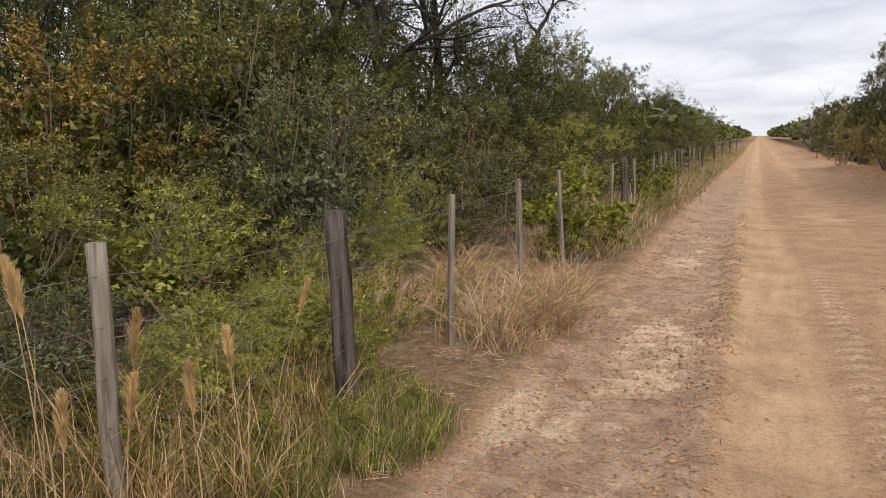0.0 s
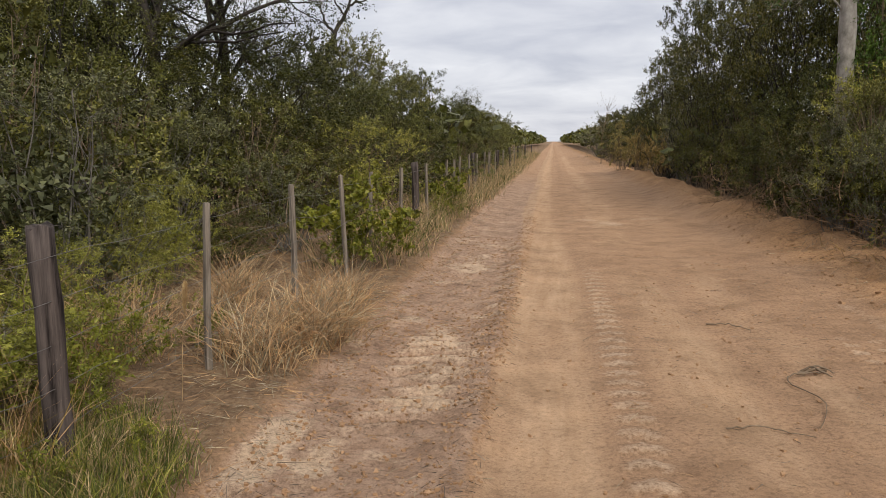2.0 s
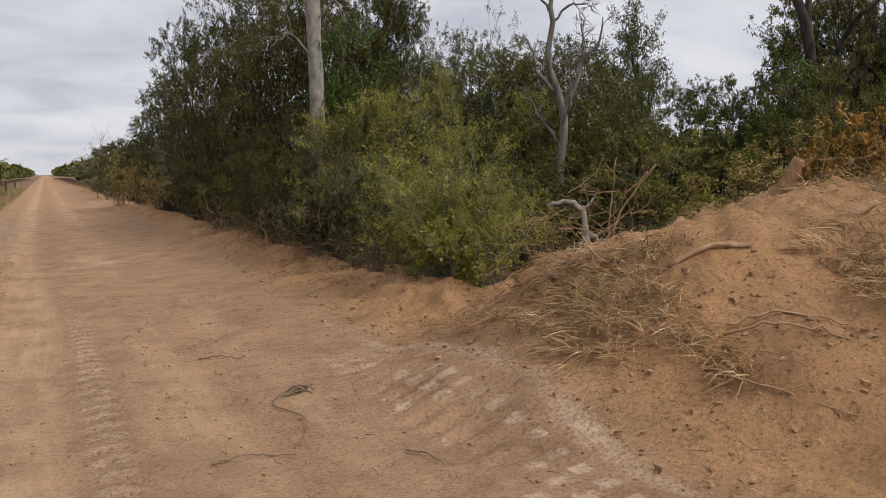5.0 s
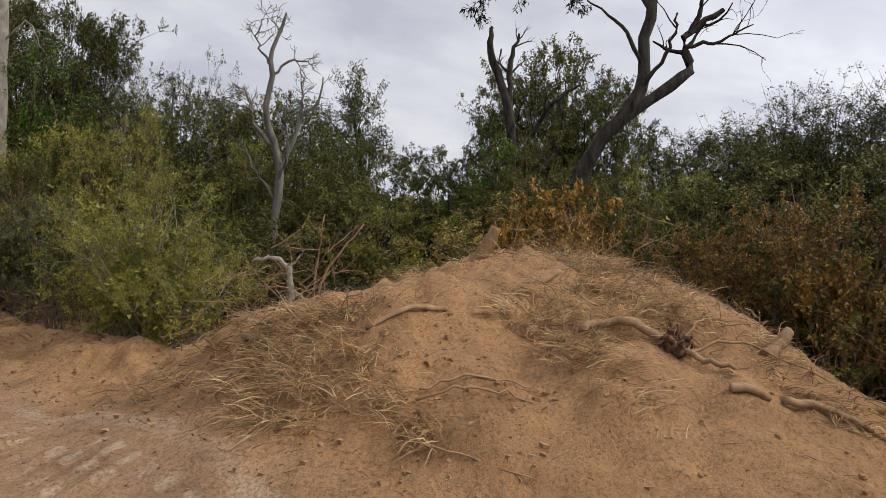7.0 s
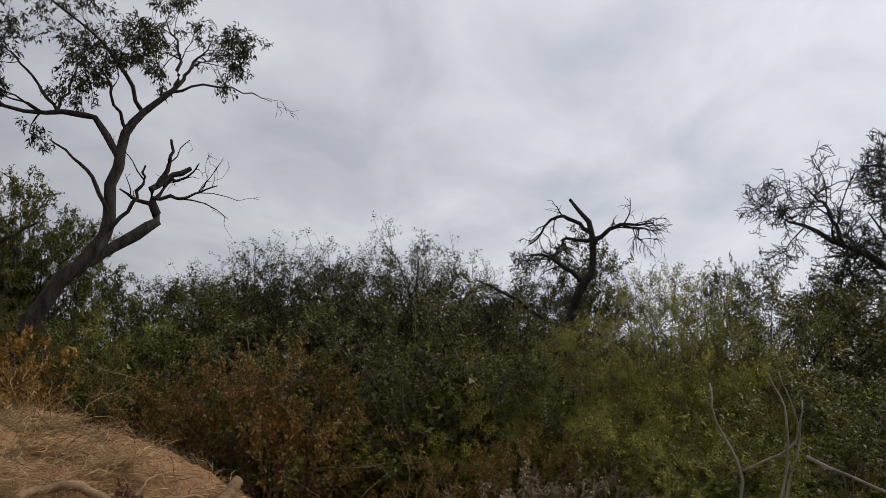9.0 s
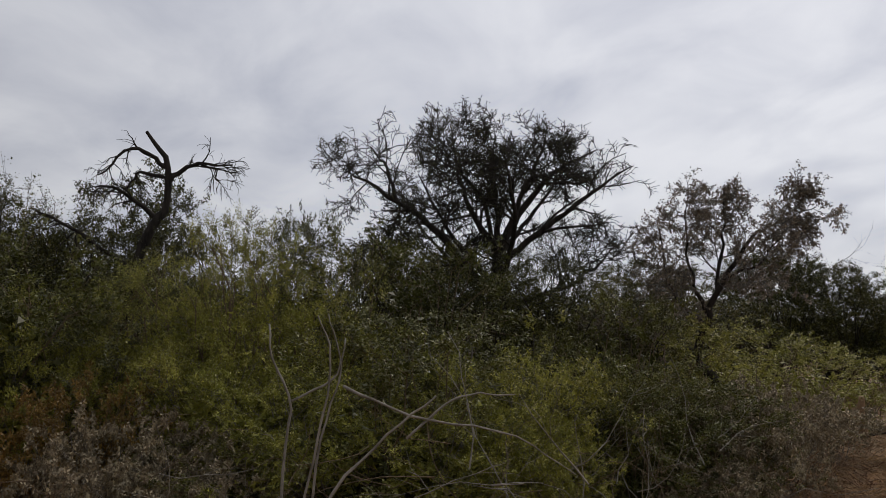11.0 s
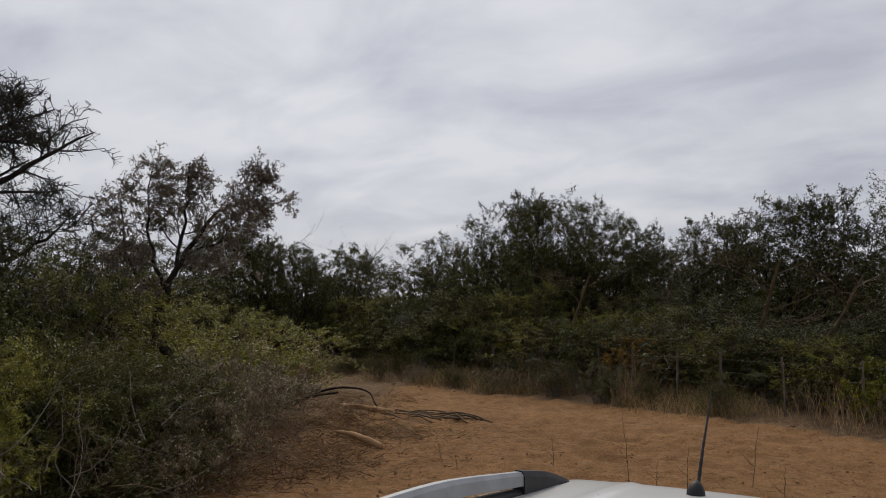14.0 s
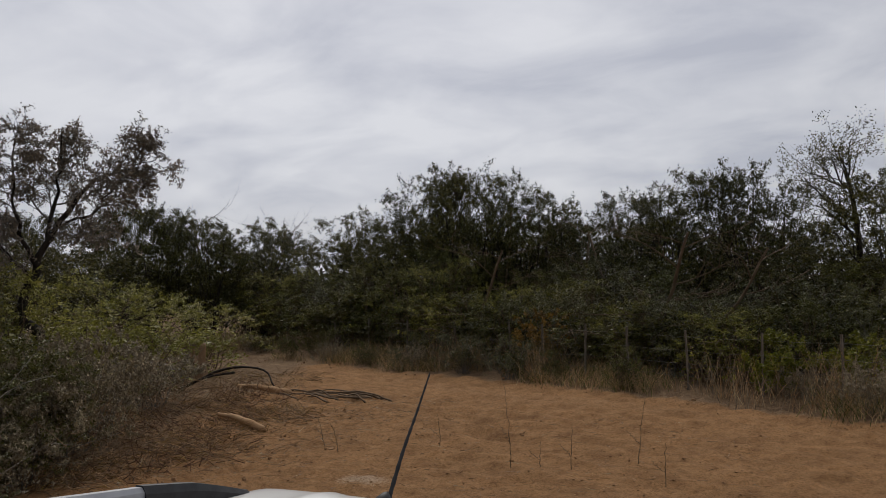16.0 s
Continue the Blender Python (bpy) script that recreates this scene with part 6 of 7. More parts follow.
wood("stick", "dry stick on the road surface", "stick", [([on(1.1, 5.3, 0.015), on(1.35, 5.38, 0.03), on(1.66, 5.28, 0.015)], 0.006, 0.003)], TWIG)
wood("stick", "forked dry stick near the pale track", "stick", [([on(2.35, 4.95, 0.015), on(2.42, 4.8, 0.03), on(2.46, 4.6, 0.015)], 0.006, 0.003)], TWIG)
wood("log", "peeled orange log lying by the southern road", "log", [([on(9.95, -13.7, 0.07), on(9.2, -13.35, 0.09), on(8.2, -12.95, 0.04)], 0.05, 0.065)], LOG, sides=8, rough=0.004)
wood("log", "pale split log on the bare earth", "log", [([on(7.45, -10.1, 0.09), on(7.0, -9.98, 0.1), on(6.5, -9.9, 0.03)], 0.03, 0.062)], LOG, sides=6, rough=0.006)
rs = random.Random(9)
for k in range(16):
    x, y, a, ln = rs.uniform(6.8, 8.3), rs.uniform(-13.9, -12.5), rs.uniform(-0.5, 0.7), rs.uniform(0.3, 0.75)
    wood("stick", "dark thin stick in a heap of cut brushwood", "stick", [([on(x - ln * math.cos(a), y - ln * math.sin(a), 0.03), on(x, y, 0.06 + rs.uniform(0, 0.06)), on(x + ln * math.cos(a), y + ln * math.sin(a), 0.03)], 0.018, 0.009)], TWIG, sides=5)
wood("bent_branch", "dark bent branch arching over the litter", "branch", [([on(11.0, -13.3, 0.05), on(10.2, -13.6, 0.45), on(9.3, -13.6, 0.38), on(8.8, -13.3, 0.1)], 0.03, 0.015), ([on(9.9, -13.5, 0.4), on(10.2, -13.0, 0.3), on(10.6, -12.6, 0.05)], 0.025, 0.012)], BARK_DARK, "limb")
wood("tree_stump", "splintered reddish stump at the bend", "stump", [([on(12.4, -15.4, -0.1), on(12.4, -15.4, 0.4), on(12.3, -15.35, 0.85)], 0.16, 0.06), ([on(12.4, -15.4, 0.2), on(12.7, -15.5, 0.5), on(12.75, -15.5, 0.7)], 0.07, 0.03)], ROOT, "limb", 9)
wood("fallen_trunk", "grey fallen trunk behind the litter bank", "log", [([on(14.2, -15.6, 0.2), on(13.2, -15.0, 0.26), on(12.0, -14.4, 0.2)], 0.15, 0.12)], BARK_GREY, sides=10)
wood("bare_sapling", "bare pale forked sapling in front of dark shrubs", "sapling",
     [([(5.86, -1.16, 0.1), (5.87, -1.15, 1.1), (5.85, -1.19, 1.54), (5.88, -1.05, 1.84), (5.89, -1.02, 2.1)], 0.0125, 0.0059), ([(5.85, -1.19, 1.55), (5.76, -1.51, 1.76), (5.79, -1.43, 2.18)], 0.0092, 0.0046),
      ([(5.83, -1.3, 0.1), (5.8, -1.38, 1.16), (5.76, -1.51, 1.7), (5.75, -1.55, 2.0)], 0.0106, 0.0046)], BARK_PALE, "stem")
wood("bare_sapling", "bleached crooked dead branches leaning from the thicket", "sapling",
     [([(5.45, -1.2, 0.1), (5.25, -1.28, 0.92), (5.14, -1.64, 1.35), (5.0, -1.95, 1.63)], 0.0132, 0.0066), ([(5.3, -1.0, 0.2), (5.25, -1.29, 1.73), (5.27, -1.21, 2.15)], 0.0099, 0.0040),
      ([(5.22, -1.38, 1.69), (5.07, -1.84, 1.49), (4.85, -2.42, 1.38), (4.8, -2.9, 1.1)], 0.0106, 0.0040), ([(5.09, -1.78, 1.35), (4.97, -2.1, 1.62), (4.83, -2.45, 1.64)], 0.0092, 0.0040)], BARK_PALE, "limb")
for k, (x, y, tall) in enumerate(((2.58, -9.15, 0.95), (1.32, -9.84, 0.75), (1.98, -9.41, 0.5), (4.9, -9.3, 0.35), (3.82, -9.99, 0.4), (0.9, -9.0, 0.45), (2.3, -9.3, 0.3), (5.3, -9.6, 0.45))):
    lean = rs.uniform(-0.12, 0.12)
    wood("weed", "thin dry brown weed stalk on bare earth", "weed", [([on(x, y, -0.03), on(x + lean * 0.4, y, tall * 0.5), on(x + lean, y + 0.03, tall)], 0.005, 0.002), ([on(x + lean * 0.2, y, tall * 0.3), on(x + 0.12, y + 0.05, tall * 0.55)], 0.004, 0.002)], TWIG, "stalk", 5, 0.006)

# tangles of dead twigs at the edge of the thickets
def tangle(name, label, seed, spots, mat, length=0.9, radius=0.006, lift=0.0, per=26, rise=0.35, wide=0.35):
    rng = np.random.default_rng(seed)
    spots = np.repeat(np.asarray(spots, float), per, 0)
    n = len(spots)
    base = np.stack([spots[:, 0] + rng.normal(0, wide, n), spots[:, 1] + rng.normal(0, wide, n), np.abs(rng.normal(0, rise, n)) + lift], 1)
    base[:, 2] += height(base[:, 0], base[:, 1])
    p = grow(base, rng.normal(0, 1, (n, 3)) * np.array([1, 1, 0.55]), length * rng.uniform(0.5, 1.3, n), 6, 0.22, 0.02, rng)
    r = radius * rng.uniform(0.4, 1.3, n)[:, None] * np.linspace(1, 0.4, 6)
    p2, r2 = shoots(p, r, 3, 0.2, 1.0, length * 0.4, 0.8, 4, 0.2, 0.0, rng)
    return tagged(new(name, np_mesh(name, *joined([tubes(p, r, 4), tubes(p2, r2, 3)]), [mat])), label, "brushwood", kind="stuff")


tangle("grey_brushwood", "tangle of bleached dead twigs before the shrubs", 81, [(5.3, -2.6), (5.6, -3.4), (5.9, -4.4), (6.3, -5.4), (5.6, -2.0), (5.8, -0.8), (6.2, 0.2), (6.6, 1.0), (7.0, 1.4)], TWIG, 0.8, 0.0042, 0.25, 20)
tangle("arching_branches", "long pale bare branches arching over the shrubs", 86, [(5.5, -2.4), (5.8, -3.3), (6.2, -4.4), (6.5, -5.2), (5.6, -1.4), (6.3, -0.2), (5.2, -2.9)], BARK_PALE, 1.3, 0.006, 0.4, 8)
tangle("brown_brushwood", "tangle of brown dead twigs along the litter bank", 82, [(8.2, -8.6), (8.8, -9.8), (9.4, -11.2), (10.4, -12.4), (11.5, -13.4), (7.7, -7.6), (7.0, -6.4), (9.0, -10.4)], ROOT, 0.6, 0.006)
tangle("torn_brushwood", "dark reddish torn twigs and bark on the scraped bank", 89, [(6.4, -8.0), (6.9, -8.8), (7.2, -9.4), (7.6, -10.4), (8.2, -11.2), (8.6, -12.0), (7.9, -11.8), (8.9, -12.9), (7.4, -8.2), (6.2, -7.2), (8.0, -9.6)], TORN, 0.30, 0.006, 0.0, 34, 0.06, 0.36)
tangle("torn_brushwood", "tan broken twigs and straw on the scraped bank", 90, [(6.7, -8.4), (7.1, -9.8), (7.9, -10.8), (8.4, -11.7), (9.2, -12.6), (7.8, -8.8), (6.2, -7.8)], ROOT, 0.34, 0.005, 0.0, 30, 0.06, 0.36)
tangle("heap_brushwood", "dead twigs and torn roots between shrub and heap", 83, [(4.9, 6.2), (5.3, 6.9), (5.6, 7.4), (5.9, 8.0), (8.4, 4.6), (8.0, 5.4)], ROOT, 0.55, 0.005)
tangle("root_mat", "fine matted rootlets and torn twigs on the heap", 87, [(7.6, 3.4), (7.1, 4.6), (7.4, 4.2), (6.7, 4.2), (7.9, 4.4), (7.9, 5.0), (7.8, 5.3), (6.4, 4.3), (4.6, 6.3), (7.3, 2.6), (7.6, 2.3), (7.8, 4.6)], TWIG, 0.34, 0.0034, 0.0, 20, 0.07, 0.2)
tangle("root_mat", "fine matted rootlets and torn twigs on the heap", 88, [(7.7, 5.1), (7.5, 4.8), (7.2, 4.4), (6.6, 4.4), (6.3, 4.2), (4.35, 5.3), (4.5, 5.8), (7.5, 3.6), (7.0, 3.8), (4.3, 5.5), (4.4, 5.9), (4.25, 5.15), (4.6, 4.6)], STRAW_PALE, 0.4, 0.0036, 0.0, 26, 0.06, 0.2)
tangle("verge_brushwood", "dry twigs under the western shrubs", 84, [(-4.0, 4.8), (-4.4, 6.2), (-4.6, 8.0), (-4.2, 9.6), (-5.0, 11.0), (-4.0, 3.4)], TWIG, 0.8, 0.005, 0.1)
tangle("roadside_brushwood", "dry twigs under the eastern roadside shrubs", 85, [(4.6, 14.5), (5.2, 13.2), (4.6, 16.2), (4.4, 18), (5.6, 12.2), (6.2, 10.6), (4.6, 21), (4.8, 25), (4.3, 15.4), (4.4, 19.5), (4.5, 23), (5.0, 13.8)], ROOT, 0.7, 0.006)


# ---- loose earth and litter ----
def clods():
    rng = np.random.default_rng(91)
    want = [(1800, -1.85, -0.5, 3.2, 16), (1100, -0.75, -0.44, 3.2, 20), (700, -2.1, -1.7, 3.4, 16), (3200, 3.5, 5.8, 3.4, 18), (1100, 3.6, 8.6, 0.8, 6.6), (700, 0.9, 3.4, 3.4, 14), (260, -2.4, -1.7, 3.2, 24), (1300, 0.0, 8.5, -13.0, -6.0), (700, 5.6, 9.4, -11.5, -6.6), (600, 3.2, 5.2, 18, 45), (120, -0.4, 1.2, 3.4, 12), (1200, -1.9, -0.45, 3.2, 9)]
    xy = np.concatenate([np.stack([rng.uniform(x0, x1, n), rng.uniform(y0, y1, n)], 1) for n, x0, x1, y0, y1 in want])
    south = rng.uniform(-3, 16, 900)
    xy = np.concatenate([xy, np.stack([south, south_line(south) + rng.normal(-0.3, 0.35, 900)], 1)])
    n = len(xy)
    s = 0.009 * np.exp(rng.normal(-0.1, 0.62, n))
    s = np.minimum(s, np.where((xy[:, 0] < 3.3) & (xy[:, 1] > 2), 0.015, np.where((xy[:, 1] > 2) | (xy[:, 0] > 5.0), 0.030, 0.016)))
    z = height(xy[:, 0], xy[:, 1]) + detail(xy[:, 0], xy[:, 1])
    cube = np.array([[-1, -1, -1], [1, -1, -1], [1, 1, -1], [-1, 1, -1], [-1, -1, 1], [1, -1, 1], [1, 1, 1], [-1, 1, 1]], float) * 0.72
    v = cube[None] * rng.uniform(0.6, 1.3, (n, 1, 3)) + rng.normal(0, 0.32, (n, 8, 3))
    a = rng.uniform(0, np.pi, n)
    c, t = np.cos(a)[:, None], np.sin(a)[:, None]
    v = np.stack([v[..., 0] * c - v[..., 1] * t, v[..., 0] * t + v[..., 1] * c, v[..., 2] * 0.75], -1) * s[:, None, None]
    v += np.stack([xy[:, 0], xy[:, 1], z + s * 0.25], 1)[:, None]
    q = np.array([[0, 3, 2, 1], [4, 5, 6, 7], [0, 1, 5, 4], [1, 2, 6, 5], [2, 3, 7, 6], [3, 0, 4, 7]])
    m = Mat("earth_clod", 0.95, 0.1)
    g = m.n("ShaderNodeNewGeometry")
    m.color(m.mix(m.noise(60.0), m.ramp(g.outputs["Random Per Island"], (0.0, (0.215, 0.122, 0.064)), (0.6, (0.320, 0.195, 0.108)), (1.0, (0.430, 0.275, 0.158))), (0.29, 0.172, 0.092)))
    return tagged(new("earth_clods", np_mesh("earth_clods", v.reshape(-1, 3), (np.arange(n)[:, None, None] * 8 + q).reshape(-1, 4), [m.m], None, False)), "loose reddish brown clods of earth", "soil", kind="stuff")


clods()


def straws(name, label, seed, areas, mats, length=0.22, width=0.006):
    rng = np.random.default_rng(seed)
    xy = np.concatenate([np.stack([rng.uniform(x0, x1, n), rng.uniform(y0, y1, n)], 1) for n, x0, x1, y0, y1 in areas])
    n = len(xy)
    z = height(xy[:, 0], xy[:, 1]) + detail(xy[:, 0], xy[:, 1]) + rng.uniform(0.004, 0.03, n)
    a = rng.uniform(0, 2 * np.pi, n)
    e = 0.05
    gx, gy = (height(xy[:, 0] + e, xy[:, 1]) - height(xy[:, 0] - e, xy[:, 1])) / (2 * e), (height(xy[:, 0], xy[:, 1] + e) - height(xy[:, 0], xy[:, 1] - e)) / (2 * e)
    way = np.stack([np.cos(a), np.sin(a), gx * np.cos(a) + gy * np.sin(a) + rng.normal(0.03, 0.10, n)], 1)
    v, q = blades(np.stack([xy[:, 0], xy[:, 1], z], 1), way, length * rng.uniform(0.3, 1.5, n), width, rng, rng.uniform(0, 0.25, n))
    return tagged(new(name, np_mesh(name, v, q, mats, np.repeat(rng.integers(0, len(mats), n), 3), False)), label, "litter", kind="stuff")


straws("straw_litter", "scattered straw and leaf litter on the ground", 92, [(2600, -3.3, -1.75, 3.2, 9.5), (900, -2.6, -1.6, 9, 24), (500, -1.75, -0.4, 3.2, 14), (260, 0.2, 3.6, 3.4, 14), (900, 3.6, 5.6, 4.0, 14), (2200, 3.8, 9.6, 0.6, 8.0), (4600, 5.2, 11.0, -14.0, -6.0), (500, 0.0, 6.0, -13.0, -7.0)], [STRAW_RED, LEAF["dry"], LEAF["dusty"]], 0.16, 0.0045)

straws("twig_litter", "short dark twigs and crumbs on the bare earth", 93, [(500, -0.75, -0.4, 3.2, 12), (700, -1.9, -0.5, 3.2, 14), (420, 0.6, 3.6, 3.2, 12), (700, 3.6, 8.6, 0.8, 6.6), (1200, 4.5, 11.0, -14.0, -6.0), (400, 0.0, 6.0, -13.0, -7.0)], [TWIG, BARK_DARK, ROOT], 0.08, 0.004)


# ---- plume grass by the fence ----
def plume_grass(x, y, z, lean):
    rng = np.random.default_rng(int(1000 * abs(x + y)))
    top = thing("plume_grass", "dry grass stalk with a feathery tan seed head", "grass", "plume grass")
    ground_z = land(x + lean, y)
    stalk = bent([(x + lean, y, ground_z), (x + lean * 0.6, y, ground_z + (z - ground_z) * 0.55), (x, y, z - 0.05)], 10)
    part("stalk", np_mesh("stalk", *tubes(stalk[None], np.linspace(0.004, 0.0022, 10)[None], 5), [STRAW]), top)
    axis = bent([(x, y, z - 0.06), (x - lean * 0.10, y, z + 0.03), (x - lean * 0.3, y, z + 0.15)], 60)
    f = np.linspace(0, 1, 60)
    base = np.repeat(axis, 9, 0)
    full = np.repeat(np.sin(np.pi * np.clip(f * 0.93 + 0.07, 0, 1)) ** 0.6, 9)
    d = rng.normal(0, 1, (540, 3)) * np.array([1, 1, 0.2]) * 0.2 + np.array([-lean * 0.8, 0, 1.0])
    v, q = blades(base, d, 0.07 * full + 0.012, 0.003, rng, 0.1, 2)
    part("seed_head", np_mesh("seed_head", v, q, [PLUME], None, False), top)
    return top


PLUME = leaf_mat("seed_head_tan", (0.400, 0.250, 0.110), (0.520, 0.345, 0.165), (0.640, 0.460, 0.250), 0.8, 0.3, 0.0)
for x, y, z, lean in ((-2.55, 1.9, 1.12, -0.12), (-2.28, 1.9, 0.93, 0.03), (-2.36, 1.66, 0.95, -0.14), (-2.45, 1.45, 0.94, -0.05), (-2.5, 2.43, 0.93, 0.05), (-2.8, 3.5, 0.96, -0.25), (-2.58, 5.13, 0.8, -0.05), (-2.8, 1.6, 1.36, 0.1), (-2.95, 1.75, 1.3, 0.12)):
    plume_grass(x, y, z, lean)


# ---- the car beside which one stands ----
def car():
    paint = Mat("white_car_paint", 0.28, 0.5)
    paint.color(paint.ramp(paint.noise(3.0, 3.0), (0.3, (0.74, 0.73, 0.70)), (0.7, (0.80, 0.79, 0.77))))
    paint.b.inputs["Coat Weight"].default_value = 0.6
    dust = paint.noise(30.0, 4.0)
    paint.l(paint.math("MULTIPLY_ADD", dust, 0.25), paint.b.inputs["Roughness"])
    paint.b.inputs["Roughness"].links[0].from_node.inputs[2].default_value = 0.2
    black = Mat("black_plastic", 0.55, 0.4)
    black.color(black.ramp(black.noise(40.0), (0.3, (0.012, 0.012, 0.013)), (0.7, (0.028, 0.028, 0.030))))
    silver = Mat("satin_silver_rail", 0.5, 0.5, 0.4)
    silver.color(silver.ramp(silver.noise(20.0), (0.3, (0.30, 0.31, 0.33)), (0.7, (0.37, 0.38, 0.40))))
    glass = Mat("dark_car_glass", 0.05, 0.6)
    glass.color((0.01, 0.012, 0.013))
    rubber = Mat("tyre_rubber", 0.85, 0.2)
    rubber.color(rubber.ramp(rubber.noise(25.0), (0.3, (0.02, 0.018, 0.016)), (0.7, (0.06, 0.048, 0.038))))
    top = thing("parked_car", "white parked car with silver roof rails and a rear aerial", "car")
    # stations from the tail: y, sill height, half width below, belt height, half width at the belt, roof height, half width of the roof
    st = np.array([(-2.04, 0.46, 0.70, 0.84, 0.74, 0.95, 0.62), (-1.97, 0.30, 0.80, 0.92, 0.82, 1.16, 0.57), (-1.88, 0.28, 0.83, 0.95, 0.84, 1.34, 0.52), (-1.76, 0.27, 0.84, 0.96, 0.85, 1.452, 0.49), (-1.55, 0.27, 0.85, 0.96, 0.86, 1.486, 0.50),
                   (-0.9, 0.27, 0.85, 0.96, 0.86, 1.51, 0.53), (-0.2, 0.27, 0.85, 0.96, 0.86, 1.513, 0.55), (0.35, 0.27, 0.85, 0.96, 0.86, 1.46, 0.55), (0.6, 0.27, 0.85, 0.96, 0.86, 1.38, 0.56), (1.15, 0.27, 0.85, 0.93, 0.85, 1.02, 0.66),
                   (1.65, 0.27, 0.84, 0.86, 0.83, 0.95, 0.66), (1.95, 0.30, 0.80, 0.72, 0.80, 0.84, 0.62), (2.08, 0.40, 0.66, 0.58, 0.68, 0.66, 0.55)])
    s = bent(st, 64)

    def section(row):
        y, zb, wl, zm, wm, zt, wt_ = row
        side = bent([(0.0, zb), (wl * 0.8, zb), (wl, zb + 0.14), (wm, (zb + zm) / 2 + 0.1), (wm, zm), (wt_ + 0.5 * (wm - wt_) * 0.9, (zm + zt) / 2), (wt_ + 0.04, zt - 0.075)], 22)
        x = np.linspace(wt_, 0, 18)
        over = zt - 0.012 * (x / wt_) ** 2 - 0.055 * np.clip((x - 0.42) / (wt_ - 0.41), 0, 1) ** 2
        over = over + 0.006 * np.exp(-(((x - 0.24) / 0.018) ** 2)) * (zt > 1.4)
        return np.concatenate([side, np.stack([x, over], 1)])

    rings = np.stack([section(r) for r in s])
    full = np.concatenate([rings, np.stack([-rings[:, -2:0:-1, 0], rings[:, -2:0:-1, 1]], -1)], 1)
    n, k = full.shape[:2]
    v = np.stack([full[..., 0], np.repeat(s[:, :1], k, 1), full[..., 1]], -1).reshape(-1, 3)
    j, jn = np.arange(k), (np.arange(k) + 1) % k
    a = (np.arange(n - 1) * k)[:, None]
    q = np.stack([a + jn, a + j, a + j + k, a + jn + k], -1).reshape(-1, 4)
    half = k // 2
    capq = []
    for r0 in (0, (n - 1) * k):
        for m_ in range(0, half):
            one, two = r0 + m_, r0 + (k - m_) % k
            three, four = r0 + (k - m_ - 1) % k, r0 + m_ + 1
            if len({one, two, three, four}) == 4:
                capq.append([one, two, three, four] if r0 == 0 else [four, three, two, one])
    body = part("body", np_mesh("body", v, np.concatenate([q, np.array(capq)]), [paint.m]), top, "white painted body with a ribbed roof")

    def station(y):
        return np.array([np.interp(y, s[:, 0], s[:, c]) for c in range(7)])

    def pane(name, y0, y1, sgn):
        rows = []
        for y in np.linspace(y0, y1, 8):
            sec = section(station(y))
            zs, xs = sec[10:22, 1], sec[10:22, 0]
            lo, hi = station(y)[3] + 0.05, station(y)[5] - 0.12
            z = np.linspace(lo, max(hi, lo + 0.03), 6)
            rows.append(np.stack([sgn * (np.interp(z, zs, xs) + 0.006), np.full(6, y), z], 1))
        g = np.array(rows)
        idx = np.arange(48).reshape(8, 6)
        qq = np.stack([idx[:-1, :-1], idx[1:, :-1], idx[1:, 1:], idx[:-1, 1:]], -1).reshape(-1, 4)
        part(name, np_mesh(name, g.reshape(-1, 3), qq if sgn > 0 else qq[:, ::-1], [glass.m]), top, "dark tinted side window")

    for sgn in (-1, 1):
        pane("side_window", -1.55, -1.0, sgn)
        pane("side_window", -0.93, -0.15, sgn)
        pane("side_window", -0.08, 0.62, sgn)

    def screen(name, y0, y1, share):
        rows = []
        for y in np.linspace(y0, y1, 8):
            w, zt = station(y)[6] * share, station(y)[5]
            x = np.linspace(-w, w, 8)
            rows.append(np.stack([x, np.full(8, y + (0.004 if y > 0 else -0.004)), zt - 0.055 * np.abs(x / (w / share)) ** 3 + 0.006], 1))
        idx = np.arange(64).reshape(8, 8)
        qq = np.stack([idx[:-1, :-1], idx[:-1, 1:], idx[1:, 1:], idx[1:, :-1]], -1).reshape(-1, 4)
        part(name, np_mesh(name, np.array(rows).reshape(-1, 3), qq, [glass.m]), top, "dark glass")

    screen("windscreen", 0.50, 1.08, 0.9)
    screen("rear_window", -1.95, -1.84, 0.85)

    def bar(name, points, wide, tall, mat, label, parent):
        p = bent(points, 26)
        ring = np.array([(-1, -1), (1, -1), (1, 0.5), (0.5, 1), (-0.5, 1), (-1, 0.5)], float)
        w_, t_ = np.interp(np.linspace(0, 1, 26), np.linspace(0, 1, len(wide)), wide), np.interp(np.linspace(0, 1, 26), np.linspace(0, 1, len(tall)), tall)
        vv = np.stack([p[:, None, 0] + ring[:, 0] * w_[:, None], np.repeat(p[:, 1:2], 6, 1), p[:, None, 2] + ring[:, 1] * t_[:, None]], -1).reshape(-1, 3)
        aa = (np.arange(25) * 6)[:, None]
        jj, kk = np.arange(6), (np.arange(6) + 1) % 6
        qq = np.stack([aa + jj, aa + kk, aa + kk + 6, aa + jj + 6], -1).reshape(-1, 4)
        ends = np.array([[3, 2, 1, 0], [5, 4, 3, 0], [150, 151, 152, 153], [150, 153, 154, 155]])
        return part(name, np_mesh(name, vv, np.concatenate([qq, ends]), [mat], None, False), parent, label)

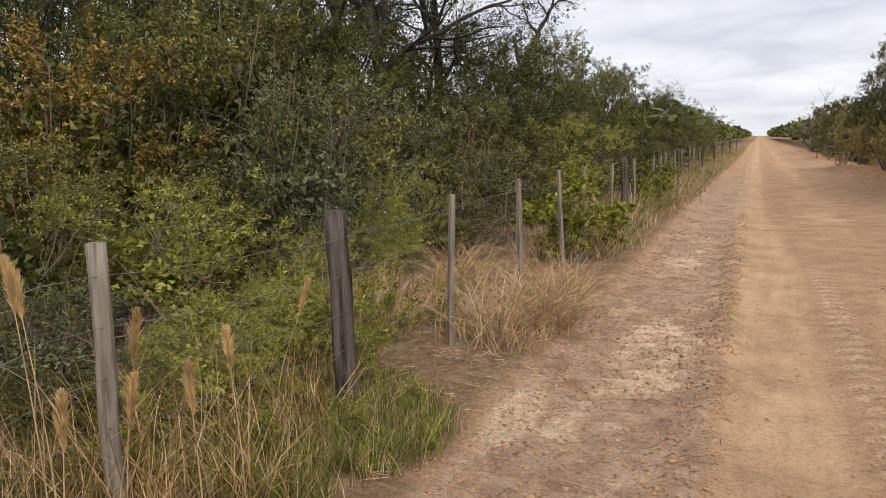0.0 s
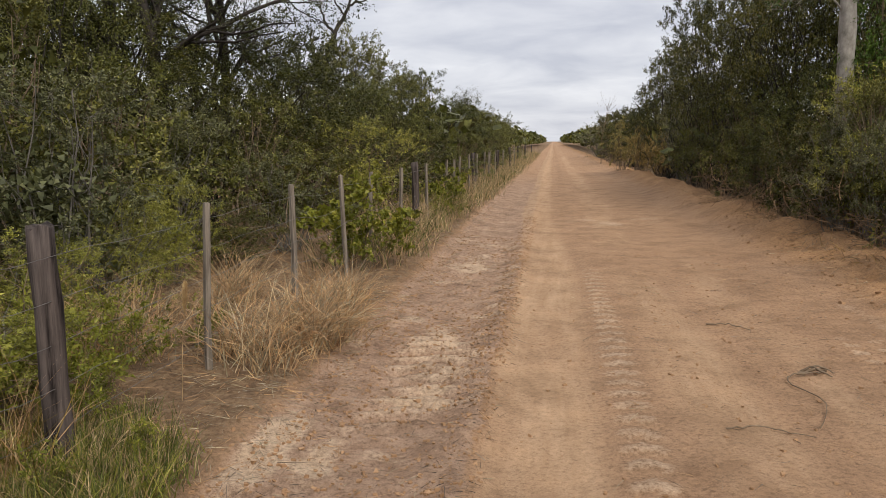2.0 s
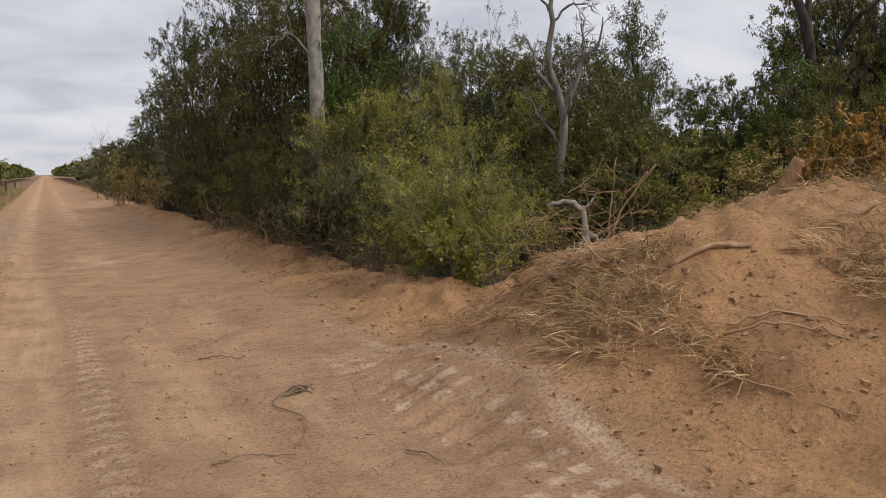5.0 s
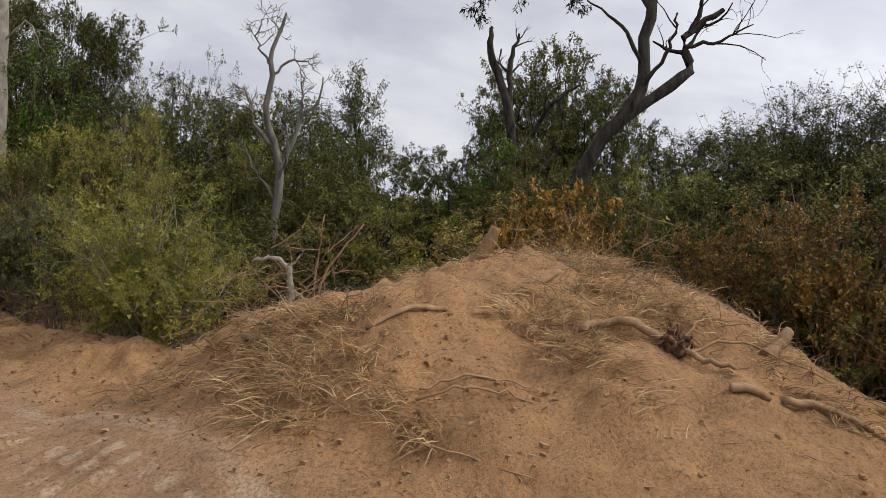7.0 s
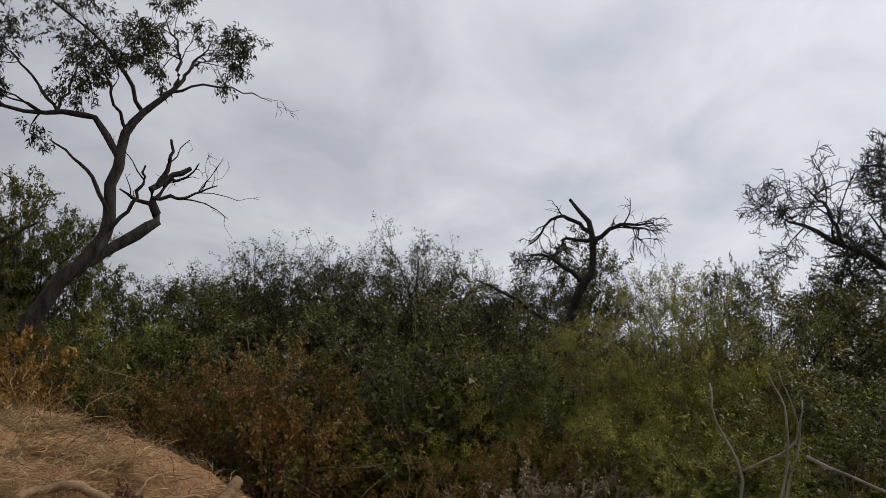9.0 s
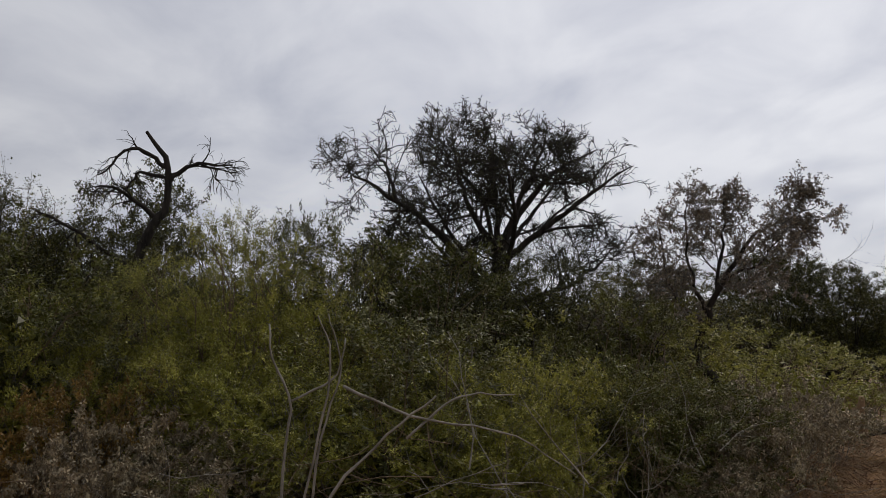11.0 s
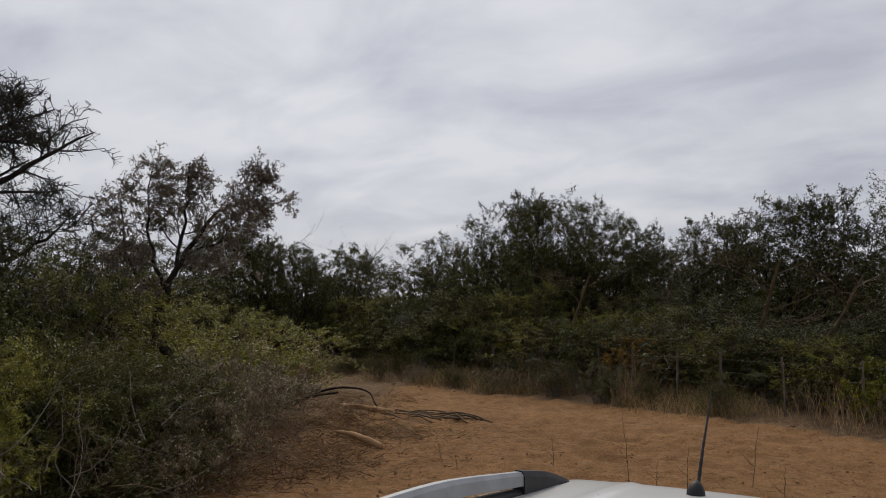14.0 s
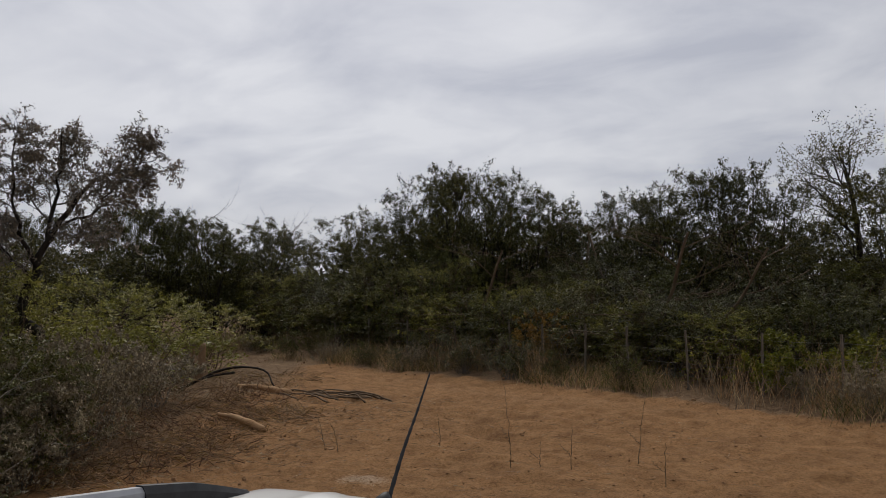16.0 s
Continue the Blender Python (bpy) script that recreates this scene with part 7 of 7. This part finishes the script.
    for sgn in (-1, 1):
        rail = bar("roof_rail", [(sgn * 0.455, -0.52, 1.580), (sgn * 0.45, -0.9, 1.572), (sgn * 0.437, -1.30, 1.534)], (0.017, 0.019, 0.017), (0.022, 0.023, 0.020), silver.m, "satin silver roof rail", top)
        bar("end_cap", [(sgn * 0.437, -1.296, 1.524), (sgn * 0.433, -1.45, 1.498), (sgn * 0.428, -1.60, 1.461), (sgn * 0.427, -1.66, 1.440)], (0.021, 0.022, 0.02, 0.012), (0.034, 0.033, 0.022, 0.006), black.m, "black plastic rail end", rail)
        bar("end_cap", [(sgn * 0.456, -0.524, 1.55), (sgn * 0.46, -0.38, 1.512), (sgn * 0.466, -0.22, 1.475), (sgn * 0.47, -0.14, 1.458)], (0.021, 0.022, 0.02, 0.012), (0.055, 0.045, 0.026, 0.006), black.m, "black plastic rail end", rail)
        bar("roof_strip", [(sgn * 0.462, -0.1, 1.497), (sgn * 0.452, -0.8, 1.512), (sgn * 0.435, -1.62, 1.464)], (0.018, 0.018), (0.018, 0.026, 0.014), black.m, "black rubber roof strip", top)
    aerial = part("aerial_base", np_mesh("aerial_base", *tubes(np.array([[(0, -1.575, 1.47), (0, -1.58, 1.492), (0, -1.587, 1.508), (0, -1.595, 1.517), (0, -1.6, 1.522)]]), np.array([[0.028, 0.027, 0.020, 0.010, 0.002]]), 12), [black.m]), top, "black aerial foot")
    rod = bent([(0, -1.605, 1.505), (0, -1.67, 1.60), (0, -1.735, 1.68), (0, -1.80, 1.765)], 40)
    part("aerial_rod", np_mesh("aerial_rod", *tubes(rod[None], (np.linspace(0.0058, 0.0020, 40) + 0.0006 * np.sin(np.arange(40) * 1.7))[None], 6), [black.m]), aerial, "thin black wound aerial rod")
    ang = np.linspace(0, 2 * np.pi, 29)
    for sx in (-1, 1):
        for wy in (-1.28, 1.30):
            prof = np.array([(0.20, 0.0), (0.29, 0.0), (0.32, 0.03), (0.325, 0.1), (0.32, 0.17), (0.29, 0.2), (0.20, 0.2)])
            vv = np.stack([np.repeat(sx * (0.66 + prof[:, 1])[None], 28, 0), wy + prof[None, :, 0] * np.cos(ang[:28, None]), 0.325 + prof[None, :, 0] * np.sin(ang[:28, None])], -1).reshape(-1, 3)
            ii = np.arange(28)[:, None] * 7
            ij = ((np.arange(28) + 1) % 28)[:, None] * 7
            jj = np.arange(6)
            qq = np.stack([ii + jj, ii + jj + 1, ij + jj + 1, ij + jj], -1).reshape(-1, 4)
            wheel = part("wheel", np_mesh("wheel", vv, qq, [rubber.m]), top, "dusty black tyre")
            rim_p = np.array([(0.0, 0.17), (0.06, 0.17), (0.16, 0.15), (0.2, 0.19)])
            vv = np.stack([np.repeat(sx * (0.66 + rim_p[:, 1])[None], 28, 0), wy + rim_p[None, :, 0] * np.cos(ang[:28, None]), 0.325 + rim_p[None, :, 0] * np.sin(ang[:28, None])], -1).reshape(-1, 3)
            ii, ij, jj = np.arange(28)[:, None] * 4, ((np.arange(28) + 1) % 28)[:, None] * 4, np.arange(3)
            qq = np.stack([ii + jj, ii + jj + 1, ij + jj + 1, ij + jj], -1).reshape(-1, 4)
            part("rim", np_mesh("rim", vv, qq, [silver.m]), wheel, "silver wheel rim")
    top.matrix_basis = pose(0.622, -0.804, -0.01, 0, 0, -4.0)
    return top


car()
